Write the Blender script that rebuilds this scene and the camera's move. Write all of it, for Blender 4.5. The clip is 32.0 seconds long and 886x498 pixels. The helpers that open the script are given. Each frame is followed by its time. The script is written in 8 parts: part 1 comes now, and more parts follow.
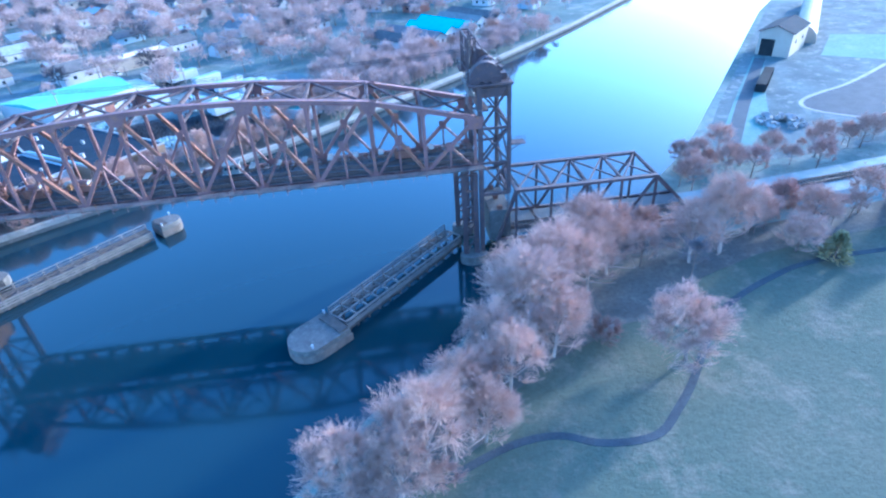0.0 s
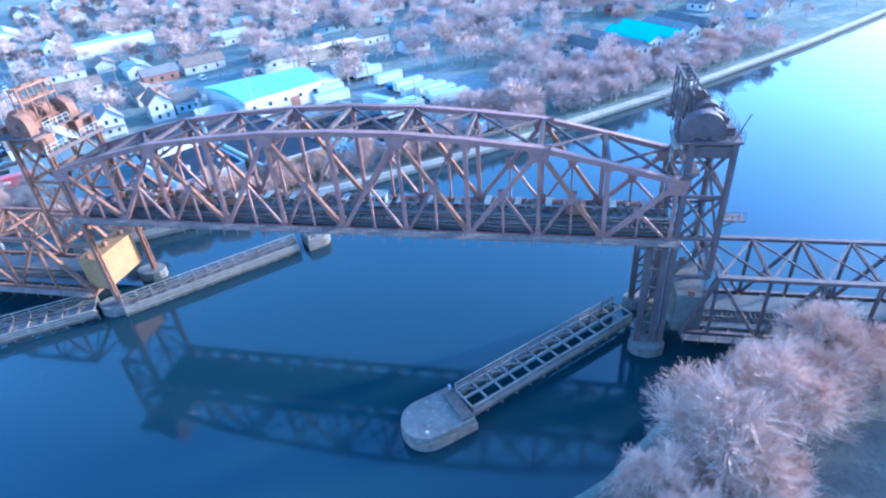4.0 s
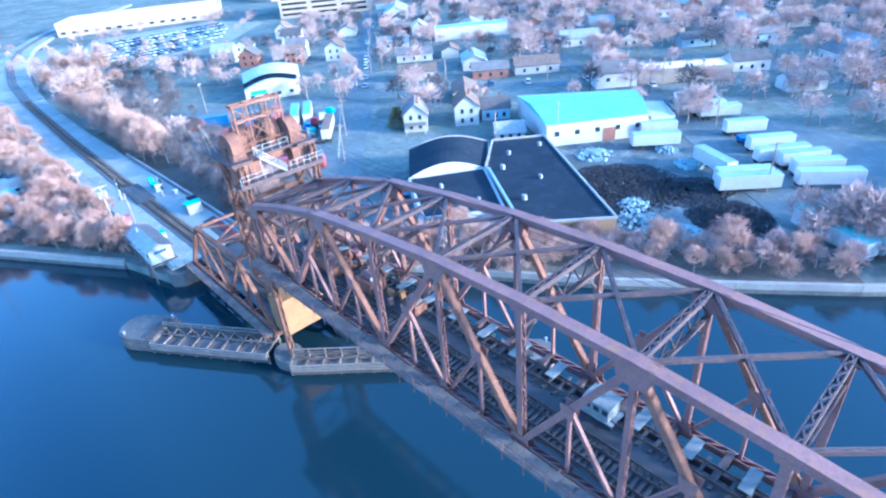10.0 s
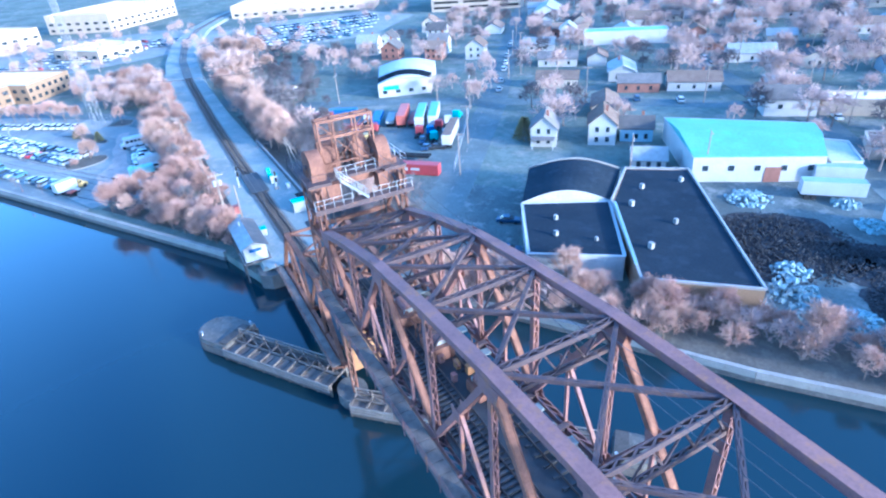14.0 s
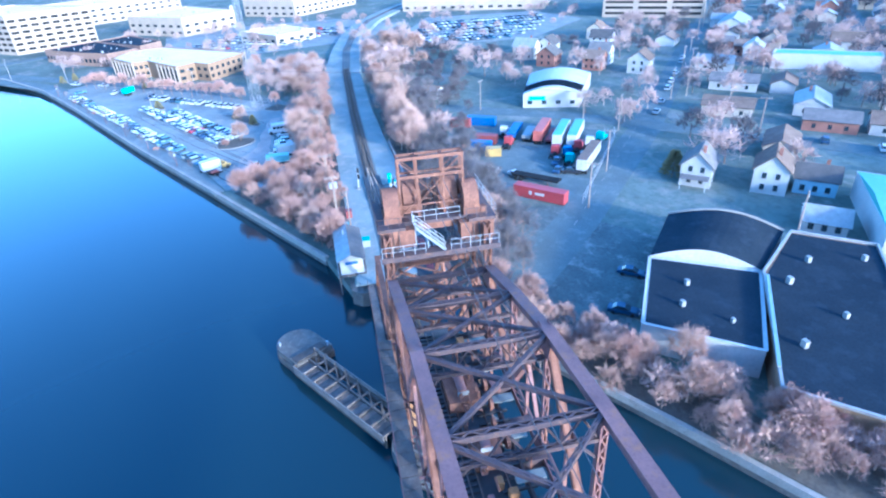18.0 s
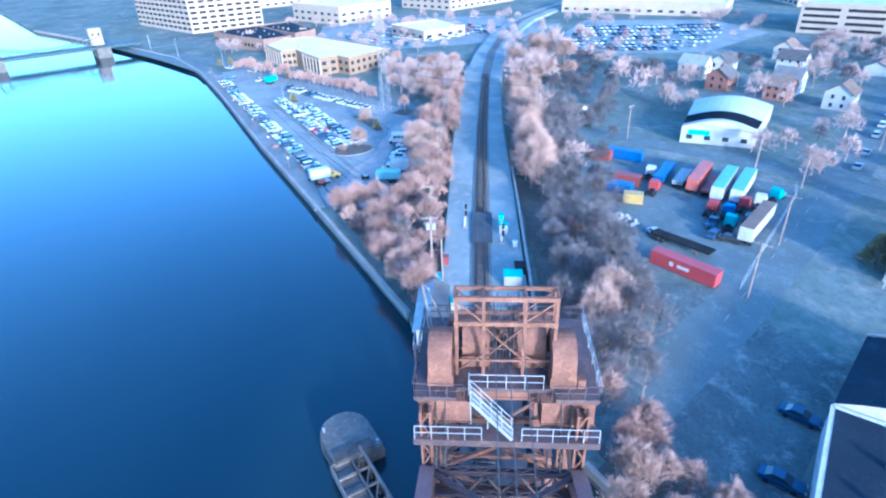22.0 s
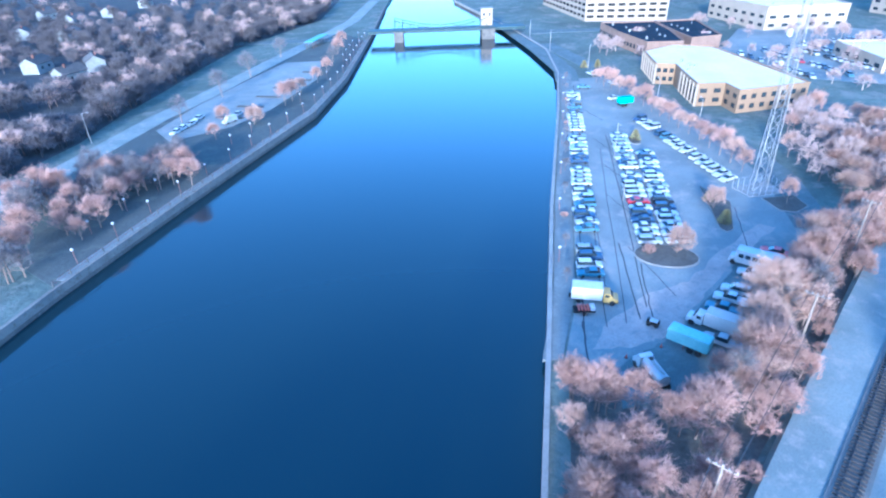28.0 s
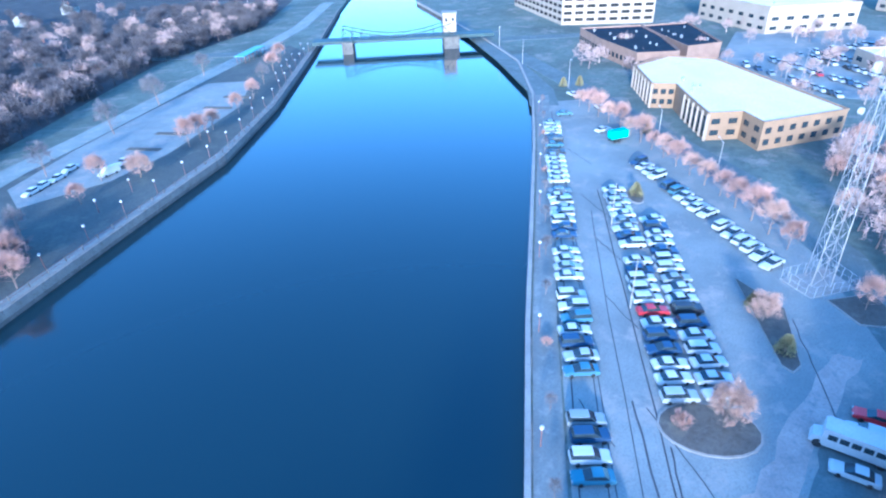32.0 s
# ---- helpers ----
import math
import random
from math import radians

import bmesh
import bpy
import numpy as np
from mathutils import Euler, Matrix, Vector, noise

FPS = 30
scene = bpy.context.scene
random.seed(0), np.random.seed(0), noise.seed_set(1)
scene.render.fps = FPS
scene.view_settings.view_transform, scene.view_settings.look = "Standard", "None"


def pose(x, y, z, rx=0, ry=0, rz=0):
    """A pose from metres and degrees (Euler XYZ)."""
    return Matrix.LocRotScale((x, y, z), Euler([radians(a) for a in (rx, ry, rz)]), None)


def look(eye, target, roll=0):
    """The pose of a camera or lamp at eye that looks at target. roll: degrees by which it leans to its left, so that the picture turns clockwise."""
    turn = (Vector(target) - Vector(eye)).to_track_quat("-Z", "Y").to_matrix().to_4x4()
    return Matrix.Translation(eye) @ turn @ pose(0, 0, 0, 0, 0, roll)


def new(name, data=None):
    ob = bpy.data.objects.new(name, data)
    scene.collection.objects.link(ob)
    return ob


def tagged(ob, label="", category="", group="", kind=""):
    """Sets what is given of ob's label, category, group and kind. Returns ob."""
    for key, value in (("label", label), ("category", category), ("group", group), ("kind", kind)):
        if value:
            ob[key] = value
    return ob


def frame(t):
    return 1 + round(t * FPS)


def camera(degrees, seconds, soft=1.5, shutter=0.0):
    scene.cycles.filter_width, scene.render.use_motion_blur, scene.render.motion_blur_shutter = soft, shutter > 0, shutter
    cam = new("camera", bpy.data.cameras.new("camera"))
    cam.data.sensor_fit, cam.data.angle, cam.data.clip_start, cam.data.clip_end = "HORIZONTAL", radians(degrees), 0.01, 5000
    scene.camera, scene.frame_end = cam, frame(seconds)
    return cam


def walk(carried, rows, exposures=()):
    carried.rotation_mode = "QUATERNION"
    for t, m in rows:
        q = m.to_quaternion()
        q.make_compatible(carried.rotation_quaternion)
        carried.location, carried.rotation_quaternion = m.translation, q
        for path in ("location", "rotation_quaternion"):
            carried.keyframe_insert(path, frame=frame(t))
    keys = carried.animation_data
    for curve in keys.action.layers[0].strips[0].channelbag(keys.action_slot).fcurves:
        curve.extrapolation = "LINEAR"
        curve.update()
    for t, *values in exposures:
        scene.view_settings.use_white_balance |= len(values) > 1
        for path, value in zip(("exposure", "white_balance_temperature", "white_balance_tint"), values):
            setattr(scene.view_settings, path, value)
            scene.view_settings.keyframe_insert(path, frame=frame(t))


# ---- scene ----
cam = camera(75.98, 32.0, 2.2)
# seconds, eye, heading, pitch and roll
ROWS = [
    (0, 1.950, -0.489, 54.304, -4.993, -32.931, -3.972),
    (0.5, 2.282, 0.428, 54.211, 1.436, -32.545, -4.268),
    (1, 2.556, 1.603, 54.079, 5.084, -32.252, -4.403),
    (1.5, 2.590, 3.245, 53.911, 6.389, -32.084, -4.426),
    (2, 2.527, 5.389, 53.710, 7.081, -31.949, -4.469),
    (2.5, 2.483, 8.100, 53.621, 7.398, -31.942, -4.521),
    (4.5, 2.513, 21.963, 54.565, 17.262, -32.502, -5.270),
    (5, 2.205, 25.512, 54.509, 20.385, -32.409, -5.355),
    (5.5, 1.604, 28.917, 54.367, 23.506, -32.235, -5.371),
    (6, 0.966, 32.289, 54.259, 27.322, -32.007, -5.322),
    (6.5, 0.309, 35.730, 54.116, 32.524, -31.679, -5.316),
    (7, -0.308, 38.959, 53.915, 35.662, -31.448, -5.253),
    (7.5, -0.914, 42.077, 53.789, 36.923, -31.424, -5.315),
    (8, -1.796, 45.270, 53.513, 37.823, -31.358, -5.411),
    (8.5, -2.822, 48.300, 53.373, 41.044, -31.173, -5.363),
    (9, -3.945, 51.291, 53.261, 45.851, -30.851, -5.205),
    (9.5, -5.120, 54.275, 53.151, 48.040, -30.695, -5.204),
    (10, -6.178, 56.794, 53.093, 49.403, -30.603, -5.153),
    (10.5, -6.922, 58.569, 52.950, 50.537, -30.582, -5.125),
    (11, -7.430, 59.598, 52.816, 50.753, -30.591, -5.064),
    (11.5, -7.797, 60.163, 52.776, 50.860, -30.636, -5.075),
    (12, -8.459, 61.218, 52.777, 51.191, -30.666, -5.082),
    (12.5, -9.673, 62.657, 52.808, 53.770, -30.578, -4.983),
    (13, -11.237, 64.446, 52.726, 58.999, -30.250, -4.609),
    (13.5, -12.763, 66.282, 52.906, 61.691, -30.122, -4.419),
    (14, -13.948, 67.830, 52.891, 63.835, -30.040, -4.379),
    (14.5, -14.858, 69.108, 53.117, 65.663, -29.959, -4.246),
    (16.5, -17.856, 73.983, 54.035, 71.839, -29.770, -3.820),
    (17, -19.047, 75.247, 53.910, 73.326, -29.728, -3.724),
    (17.5, -20.513, 76.451, 53.918, 74.714, -29.682, -3.595),
    (18, -22.400, 77.624, 53.814, 79.763, -29.474, -3.184),
    (18.5, -23.970, 78.651, 54.085, 83.811, -29.391, -2.857),
    (19, -26.134, 79.743, 54.080, 86.218, -29.346, -2.628),
    (19.5, -28.462, 80.818, 54.037, 88.053, -29.305, -2.468),
    (20, -30.903, 81.715, 54.224, 89.433, -29.324, -2.300),
    (20.5, -33.514, 82.508, 54.338, 90.168, -29.375, -2.222),
    (21, -37.004, 83.339, 54.407, 90.801, -29.430, -2.220),
    (21.5, -40.414, 83.900, 54.608, 92.036, -29.497, -2.047),
    (22, -43.997, 84.369, 54.888, 94.508, -29.560, -1.955),
    (22.5, -47.965, 84.723, 55.074, 94.733, -29.634, -1.831),
    (23, -52.294, 84.999, 55.168, 95.053, -29.710, -1.817),
    (23.5, -56.631, 85.248, 55.166, 95.513, -29.763, -1.730),
    (24, -61.233, 85.311, 55.187, 96.094, -29.817, -1.696),
    (24.5, -66.020, 85.258, 55.348, 96.612, -29.935, -1.715),
    (25, -71.128, 85.215, 55.594, 97.014, -30.074, -1.884),
    (25.5, -76.470, 84.965, 56.084, 98.721, -30.204, -2.136),
    (26, -81.358, 84.743, 57.252, 112.876, -30.308, -1.850),
    (26.5, -86.401, 84.815, 58.029, 123.756, -30.428, -1.857),
    (28.5, -108.267, 77.488, 56.474, 134.470, -30.568, -2.194),
    (29, -113.551, 74.706, 56.171, 135.136, -30.610, -2.309),
    (29.5, -118.481, 71.788, 55.949, 135.694, -30.666, -2.344),
    (30, -123.352, 68.661, 55.675, 136.111, -30.716, -2.351),
    (30.5, -128.213, 65.418, 55.371, 135.316, -30.799, -2.392),
    (31, -132.884, 62.186, 55.130, 130.923, -30.845, -2.662),
    (31.5, -137.636, 58.754, 54.780, 129.362, -30.925, -2.724),
    (32, -142.306, 55.336, 54.686, 131.658, -31.033, -2.601),
]


def view(x, y, z, yaw, pitch, roll):
    a, b = radians(yaw), radians(pitch)
    eye = Vector((x, y, z))
    return look(eye, eye + 10 * Vector((-math.sin(a) * math.cos(b), math.cos(a) * math.cos(b), math.sin(b))), roll)


walk(cam, [(t, view(*row)) for t, *row in ROWS], [(0, 2.64, 3830, 6), (2, 2.73, 3930, 6), (6, 2.85, 3930, 6), (9, 2.70, 3930, 6), (11, 2.60, 3930, 6), (14, 2.45, 3930, 6), (18, 2.29, 3830, 6), (22, 2.19, 3830, 6), (26, 2.14, 3830, 6), (32, 2.14, 3830, 6)])

# ---- light ----
SUN_DIR = Vector((0.84, 0.48, 0.24)).normalized()
world = bpy.data.worlds.new("world")
scene.world = world
world.use_nodes = True
sky = world.node_tree.nodes.new("ShaderNodeTexSky")
sky.sky_type, sky.sun_disc = "NISHITA", False
sky.sun_elevation = math.asin(SUN_DIR.z)
sky.sun_rotation = math.atan2(SUN_DIR.x, SUN_DIR.y)
sky.dust_density, sky.ozone_density = 1.2, 1.5
world.node_tree.links.new(sky.outputs[0], world.node_tree.nodes["Background"].inputs[0])
world.node_tree.nodes["Background"].inputs[1].default_value = 0.15
sun = new("sun", bpy.data.lights.new("sun", "SUN"))
sun.data.energy, sun.data.angle, sun.data.color = 2.2, radians(4.0), (1.0, 0.76, 0.50)
sun.matrix_world = look(SUN_DIR * 300, (0, 0, 0))


# ---- materials ----
def mat(name, a, b=None, rough=0.8, metal=0.0, scale=0.5, fine=8.0, bump=0.15, c=None, vary=0.0, ior=1.45):
    """A surface that varies between the colours a and b at a large and a fine scale, with stains of colour c; vary: by piece."""
    m = bpy.data.materials.new(name)
    m.use_nodes = True
    nt = m.node_tree
    bs = nt.nodes["Principled BSDF"]
    b = b or tuple(v * 0.72 for v in a)
    ior = 1.12 if rough > 0.84 else ior
    co = nt.nodes.new("ShaderNodeNewGeometry")

    def noise_at(s, detail=4.0, r=0.6):
        n = nt.nodes.new("ShaderNodeTexNoise")
        n.inputs["Scale"].default_value, n.inputs["Detail"].default_value, n.inputs["Roughness"].default_value = s, detail, r
        nt.links.new(co.outputs["Position"], n.inputs["Vector"])
        return n

    def ramp(lo, hi, src):
        r = nt.nodes.new("ShaderNodeMapRange")
        r.inputs[1].default_value, r.inputs[2].default_value = lo, hi
        nt.links.new(src, r.inputs[0])
        return r.outputs[0]

    def mix(fac, x, y):
        k = nt.nodes.new("ShaderNodeMix")
        k.data_type = "RGBA"
        nt.links.new(fac, k.inputs[0])
        for sock, v in ((k.inputs[6], x), (k.inputs[7], y)):
            if isinstance(v, tuple):
                sock.default_value = (*v, 1)
            else:
                nt.links.new(v, sock)
        return k.outputs[2]

    big, small = noise_at(scale), noise_at(fine, 5.0, 0.7)
    col = mix(ramp(0.35, 0.65, big.outputs[0]), a, b)
    col = mix(ramp(0.45, 0.9, small.outputs[0]), col, tuple(v * 0.62 for v in b))
    if c:
        st = noise_at(scale * 2.7, 6.0, 0.75)
        col = mix(ramp(0.52, 0.68, st.outputs[0]), col, c)
    if vary:
        oi = nt.nodes.new("ShaderNodeObjectInfo")
        hs = nt.nodes.new("ShaderNodeHueSaturation")
        nt.links.new(ramp(0, 1, oi.outputs["Random"]), hs.inputs["Value"])
        hs.inputs["Value"].links[0].from_node.inputs[3].default_value = 1 - vary
        hs.inputs["Value"].links[0].from_node.inputs[4].default_value = 1 + vary
        nt.links.new(col, hs.inputs["Color"])
        col = hs.outputs[0]
    nt.links.new(col, bs.inputs["Base Color"])
    bs.inputs["Roughness"].default_value, bs.inputs["Metallic"].default_value, bs.inputs["IOR"].default_value = rough, metal, ior
    if bump:
        bp = nt.nodes.new("ShaderNodeBump")
        bp.inputs["Strength"].default_value, bp.inputs["Distance"].default_value = bump, 0.5 / fine
        nt.links.new(small.outputs[0], bp.inputs["Height"])
        nt.links.new(bp.outputs[0], bs.inputs["Normal"])
    return m


M = {
    "steel": mat("steel", (0.235, 0.118, 0.10), (0.165, 0.084, 0.075), 0.72, 0.0, 0.35, 5, 0.2, (0.26, 0.12, 0.055)),
    "rust": mat("rust", (0.215, 0.109, 0.074), (0.145, 0.076, 0.054), 0.85, 0.0, 0.5, 6, 0.2, (0.265, 0.135, 0.082)),
    # darker copy of the steel; on the east tower and span it carries shade
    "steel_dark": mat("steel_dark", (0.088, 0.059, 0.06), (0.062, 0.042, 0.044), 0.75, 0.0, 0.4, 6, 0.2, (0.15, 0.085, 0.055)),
    "concrete_dark": mat("concrete_dark", (0.16, 0.145, 0.13), (0.11, 0.10, 0.092), 0.85, 0, 0.5, 6, 0.25, (0.21, 0.19, 0.165)),
    "concrete": mat("concrete", (0.27, 0.245, 0.215), (0.20, 0.182, 0.165), 0.85, 0, 0.3, 6, 0.2, (0.14, 0.12, 0.10)),
    "counterweight": mat("counterweight", (0.30, 0.165, 0.075), (0.235, 0.13, 0.06), 0.85, 0, 0.4, 5, 0.2, (0.20, 0.115, 0.06)),
    "timber": mat("timber", (0.20, 0.165, 0.14), (0.13, 0.105, 0.09), 0.85, 0, 0.8, 9, 0.3, None, 0.2),
    "tie": mat("tie", (0.11, 0.095, 0.085), (0.07, 0.062, 0.056), 0.9, 0, 1.0, 9, 0.3),
    "rail": mat("rail", (0.20, 0.15, 0.12), (0.13, 0.09, 0.07), 0.45, 0.8, 1.0, 9, 0.1),
    "grate": mat("grate", (0.075, 0.07, 0.07), (0.05, 0.047, 0.047), 0.7, 0.2, 0.4, 7, 0.2),
    "galv": mat("galv", (0.48, 0.48, 0.48), (0.39, 0.39, 0.40), 0.5, 0.4, 1.0, 9, 0.1),
    "plate": mat("plate", (0.33, 0.33, 0.315), (0.25, 0.245, 0.235), 0.6, 0.1, 0.8, 7, 0.1),
    "grass": mat("grass", (0.088, 0.10, 0.072), (0.118, 0.117, 0.082), 0.95, 0, 0.045, 1.2, 0.4, (0.17, 0.145, 0.105)),
    "ground": mat("ground", (0.185, 0.205, 0.175), (0.115, 0.13, 0.11), 0.95, 0, 0.028, 0.4, 0.4, (0.27, 0.25, 0.215)),
    "lawn_dull": mat("lawn_dull", (0.125, 0.13, 0.12), (0.095, 0.10, 0.095), 0.95, 0, 0.05, 1.5, 0.4, (0.15, 0.15, 0.125)),
    "heap_dark": mat("heap_dark", (0.062, 0.06, 0.062), (0.036, 0.036, 0.039), 0.95, 0, 0.3, 3, 0.4, (0.095, 0.095, 0.098)),
    "roof_cream": mat("roof_cream", (0.80, 0.62, 0.48), (0.72, 0.56, 0.44), 0.8, 0, 0.08, 2, 0.05, (0.74, 0.64, 0.54)),
    "field_pale": mat("field_pale", (0.19, 0.25, 0.21), (0.15, 0.20, 0.17), 0.95, 0, 0.05, 1.0, 0.3, (0.23, 0.27, 0.23)),
    "pave": mat("pave", (0.235, 0.24, 0.225), (0.185, 0.19, 0.18), 0.88, 0, 0.15, 4, 0.15, (0.28, 0.275, 0.25)),
    "twig_wood": mat("twig_wood", (0.165, 0.142, 0.145), (0.115, 0.10, 0.103), 0.9, 0, 0.03, 1, 0),
    "wood_floor": mat("wood_floor", (0.10, 0.097, 0.095), (0.07, 0.068, 0.068), 0.95, 0, 0.05, 0.8, 0.5, (0.13, 0.12, 0.11)),
    "path": mat("path", (0.08, 0.083, 0.088), (0.055, 0.058, 0.063), 0.9, 0, 0.2, 4, 0.2),
    "scrub": mat("scrub", (0.15, 0.132, 0.11), (0.105, 0.095, 0.082), 0.95, 0, 0.08, 1.5, 0.5, (0.19, 0.165, 0.13)),
    "asphalt": mat("asphalt", (0.29, 0.295, 0.275), (0.21, 0.215, 0.205), 0.85, 0, 0.06, 4, 0.15, (0.345, 0.305, 0.265)),
    "road": mat("road", (0.165, 0.185, 0.18), (0.13, 0.145, 0.14), 0.85, 0, 0.12, 4, 0.15, (0.20, 0.215, 0.205)),
    # pale base colour holds the sky reflection of the puddle
    "wet": mat("wet", (0.20, 0.23, 0.24), (0.16, 0.185, 0.19), 0.12, 0, 0.3, 3, 0.02),
    "dust": mat("dust", (0.43, 0.36, 0.31), (0.345, 0.295, 0.26), 0.95, 0, 0.3, 3, 0.2, (0.24, 0.235, 0.22)),
    "gravel": mat("gravel", (0.30, 0.315, 0.29), (0.225, 0.24, 0.222), 0.95, 0, 0.12, 5, 0.4, (0.37, 0.335, 0.295)),
    "dirt": mat("dirt", (0.155, 0.168, 0.158), (0.095, 0.105, 0.10), 0.95, 0, 0.09, 1.5, 0.4, (0.25, 0.245, 0.225)),
    "ballast": mat("ballast", (0.21, 0.20, 0.18), (0.155, 0.15, 0.14), 0.95, 0, 0.2, 5, 0.4, (0.25, 0.215, 0.18)),
    # white made darker and bluer: the skylight on trailer roofs put into colour
    "trailer_roof": mat("trailer_roof", (0.30, 0.37, 0.37), (0.24, 0.31, 0.32), 0.6, 0, 0.4, 5, 0.05, None, 0.15),
    "black": mat("black", (0.035, 0.034, 0.034), (0.022, 0.022, 0.023), 0.9, 0, 0.3, 5, 0.4),
    "tar": mat("tar", (0.10, 0.10, 0.102), (0.075, 0.075, 0.078), 0.85, 0, 0.3, 5, 0.2),
    "roof_black": mat("roof_black", (0.030, 0.036, 0.046), (0.021, 0.027, 0.037), 0.9, 0, 0.12, 3, 0.05, (0.034, 0.042, 0.056)),
    "roof_green": mat("roof_green", (0.20, 0.37, 0.315), (0.165, 0.32, 0.275), 0.6, 0, 0.08, 2, 0.05, (0.19, 0.40, 0.36)),
    "roof_white": mat("roof_white", (0.50, 0.49, 0.47), (0.42, 0.41, 0.40), 0.7, 0, 0.1, 2, 0.05, (0.40, 0.39, 0.38)),
    "shingle": mat("shingle", (0.17, 0.15, 0.14), (0.12, 0.11, 0.105), 0.9, 0, 0.5, 6, 0.3, None, 0.3),
    "shingle_brown": mat("shingle_brown", (0.21, 0.155, 0.12), (0.16, 0.115, 0.09), 0.9, 0, 0.5, 6, 0.3, None, 0.2),
    "siding": mat("siding", (0.49, 0.465, 0.43), (0.42, 0.40, 0.375), 0.7, 0, 0.3, 5, 0.05, None, 0.15),
    "siding_tan": mat("siding_tan", (0.52, 0.44, 0.34), (0.45, 0.38, 0.30), 0.75, 0, 0.3, 5, 0.05, None, 0.15),
    "siding_blue": mat("siding_blue", (0.34, 0.42, 0.47), (0.29, 0.37, 0.42), 0.75, 0, 0.3, 5, 0.05, None, 0.15),
    "brick": mat("brick", (0.30, 0.15, 0.11), (0.23, 0.12, 0.09), 0.85, 0, 0.4, 7, 0.2, None, 0.15),
    "brick_tan": mat("brick_tan", (0.30, 0.20, 0.15), (0.24, 0.16, 0.12), 0.85, 0, 0.4, 7, 0.15),
    "tan_block": mat("tan_block", (0.29, 0.185, 0.105), (0.245, 0.16, 0.092), 0.8, 0, 0.2, 5, 0.1),
    "cream": mat("cream", (0.40, 0.315, 0.235), (0.335, 0.27, 0.205), 0.75, 0, 0.2, 5, 0.1),
    "bark": mat("bark", (0.27, 0.20, 0.165), (0.19, 0.145, 0.12), 0.9, 0, 0.6, 8, 0.3, None, 0.15),
    "bark_pale": mat("bark_pale", (0.56, 0.43, 0.35), (0.42, 0.33, 0.27), 0.9, 0, 0.6, 8, 0.3, None, 0.15),
    "twig": mat("twig", (0.45, 0.285, 0.23), (0.35, 0.225, 0.18), 0.9, 0, 0.25, 4, 0, None, 0.22),
    "twig_pale": mat("twig_pale", (0.52, 0.35, 0.27), (0.42, 0.28, 0.22), 0.9, 0, 0.25, 4, 0, None, 0.15),
    "twig_far": mat("twig_far", (0.52, 0.375, 0.32), (0.41, 0.30, 0.26), 0.9, 0, 0.05, 1, 0),
    "timber_pale": mat("timber_pale", (0.23, 0.205, 0.185), (0.16, 0.145, 0.132), 0.85, 0, 0.6, 7, 0.3, (0.18, 0.155, 0.135)),
    "twig_grey": mat("twig_grey", (0.205, 0.18, 0.18), (0.15, 0.135, 0.138), 0.9, 0, 0.25, 4, 0, None, 0.2),
    "needle": mat("needle", (0.22, 0.20, 0.10), (0.26, 0.225, 0.12), 0.9, 0, 0.5, 5, 0.2, None, 0.2),
    "rubber": mat("rubber", (0.03, 0.03, 0.03), None, 0.8, 0, 1, 9, 0.1),
    "white": mat("white", (0.54, 0.53, 0.52), (0.47, 0.46, 0.45), 0.5, 0, 0.4, 6, 0.03),
    "teal_pale": mat("teal_pale", (0.34, 0.52, 0.50), (0.28, 0.45, 0.44), 0.6, 0, 0.5, 6, 0.05),
    "teal": mat("teal", (0.10, 0.42, 0.40), (0.08, 0.35, 0.34), 0.6, 0, 0.5, 6, 0.05),
    "red": mat("red", (0.36, 0.055, 0.06), (0.29, 0.05, 0.055), 0.55, 0, 0.4, 5, 0.08, (0.30, 0.07, 0.06)),
    "red_dark": mat("red_dark", (0.24, 0.06, 0.055), (0.18, 0.05, 0.045), 0.6, 0, 0.4, 5, 0.1),
    "orange": mat("orange", (0.42, 0.12, 0.085), (0.35, 0.10, 0.075), 0.55, 0, 0.4, 5, 0.05),
    "yellow": mat("yellow", (0.46, 0.31, 0.09), (0.38, 0.26, 0.08), 0.5, 0, 0.4, 5, 0.05),
    "blue": mat("blue", (0.035, 0.11, 0.30), (0.03, 0.09, 0.24), 0.45, 0, 0.4, 5, 0.05),
    "concrete_pale": mat("concrete_pale", (0.36, 0.33, 0.295), (0.28, 0.26, 0.235), 0.85, 0, 0.2, 5, 0.15, (0.24, 0.215, 0.19)),
    "wood_pole": mat("wood_pole", (0.34, 0.28, 0.23), (0.25, 0.20, 0.17), 0.9, 0, 0.8, 9, 0.2, None, 0.2),
    "mast": mat("mast", (0.42, 0.39, 0.37), (0.34, 0.32, 0.30), 0.5, 0.3, 0.6, 6, 0.05),
    "wire": mat("wire", (0.10, 0.09, 0.09), None, 0.6, 0.3, 1, 9, 0),
    "tree_dark": mat("tree_dark", (0.10, 0.08, 0.075), None, 0.9, 0, 0.6, 8, 0.3),
    "paint_green": mat("paint_green", (0.05, 0.08, 0.08), (0.04, 0.06, 0.06), 0.6, 0.1, 0.3, 5, 0.1),
}


def gloss(name, color, rough=0.08, metal=0.0, ior=1.5):
    m = bpy.data.materials.new(name)
    m.use_nodes = True
    bs = m.node_tree.nodes["Principled BSDF"]
    bs.inputs["Base Color"].default_value = (*color, 1)
    bs.inputs["Roughness"].default_value, bs.inputs["Metallic"].default_value, bs.inputs["IOR"].default_value = rough, metal, ior
    return m


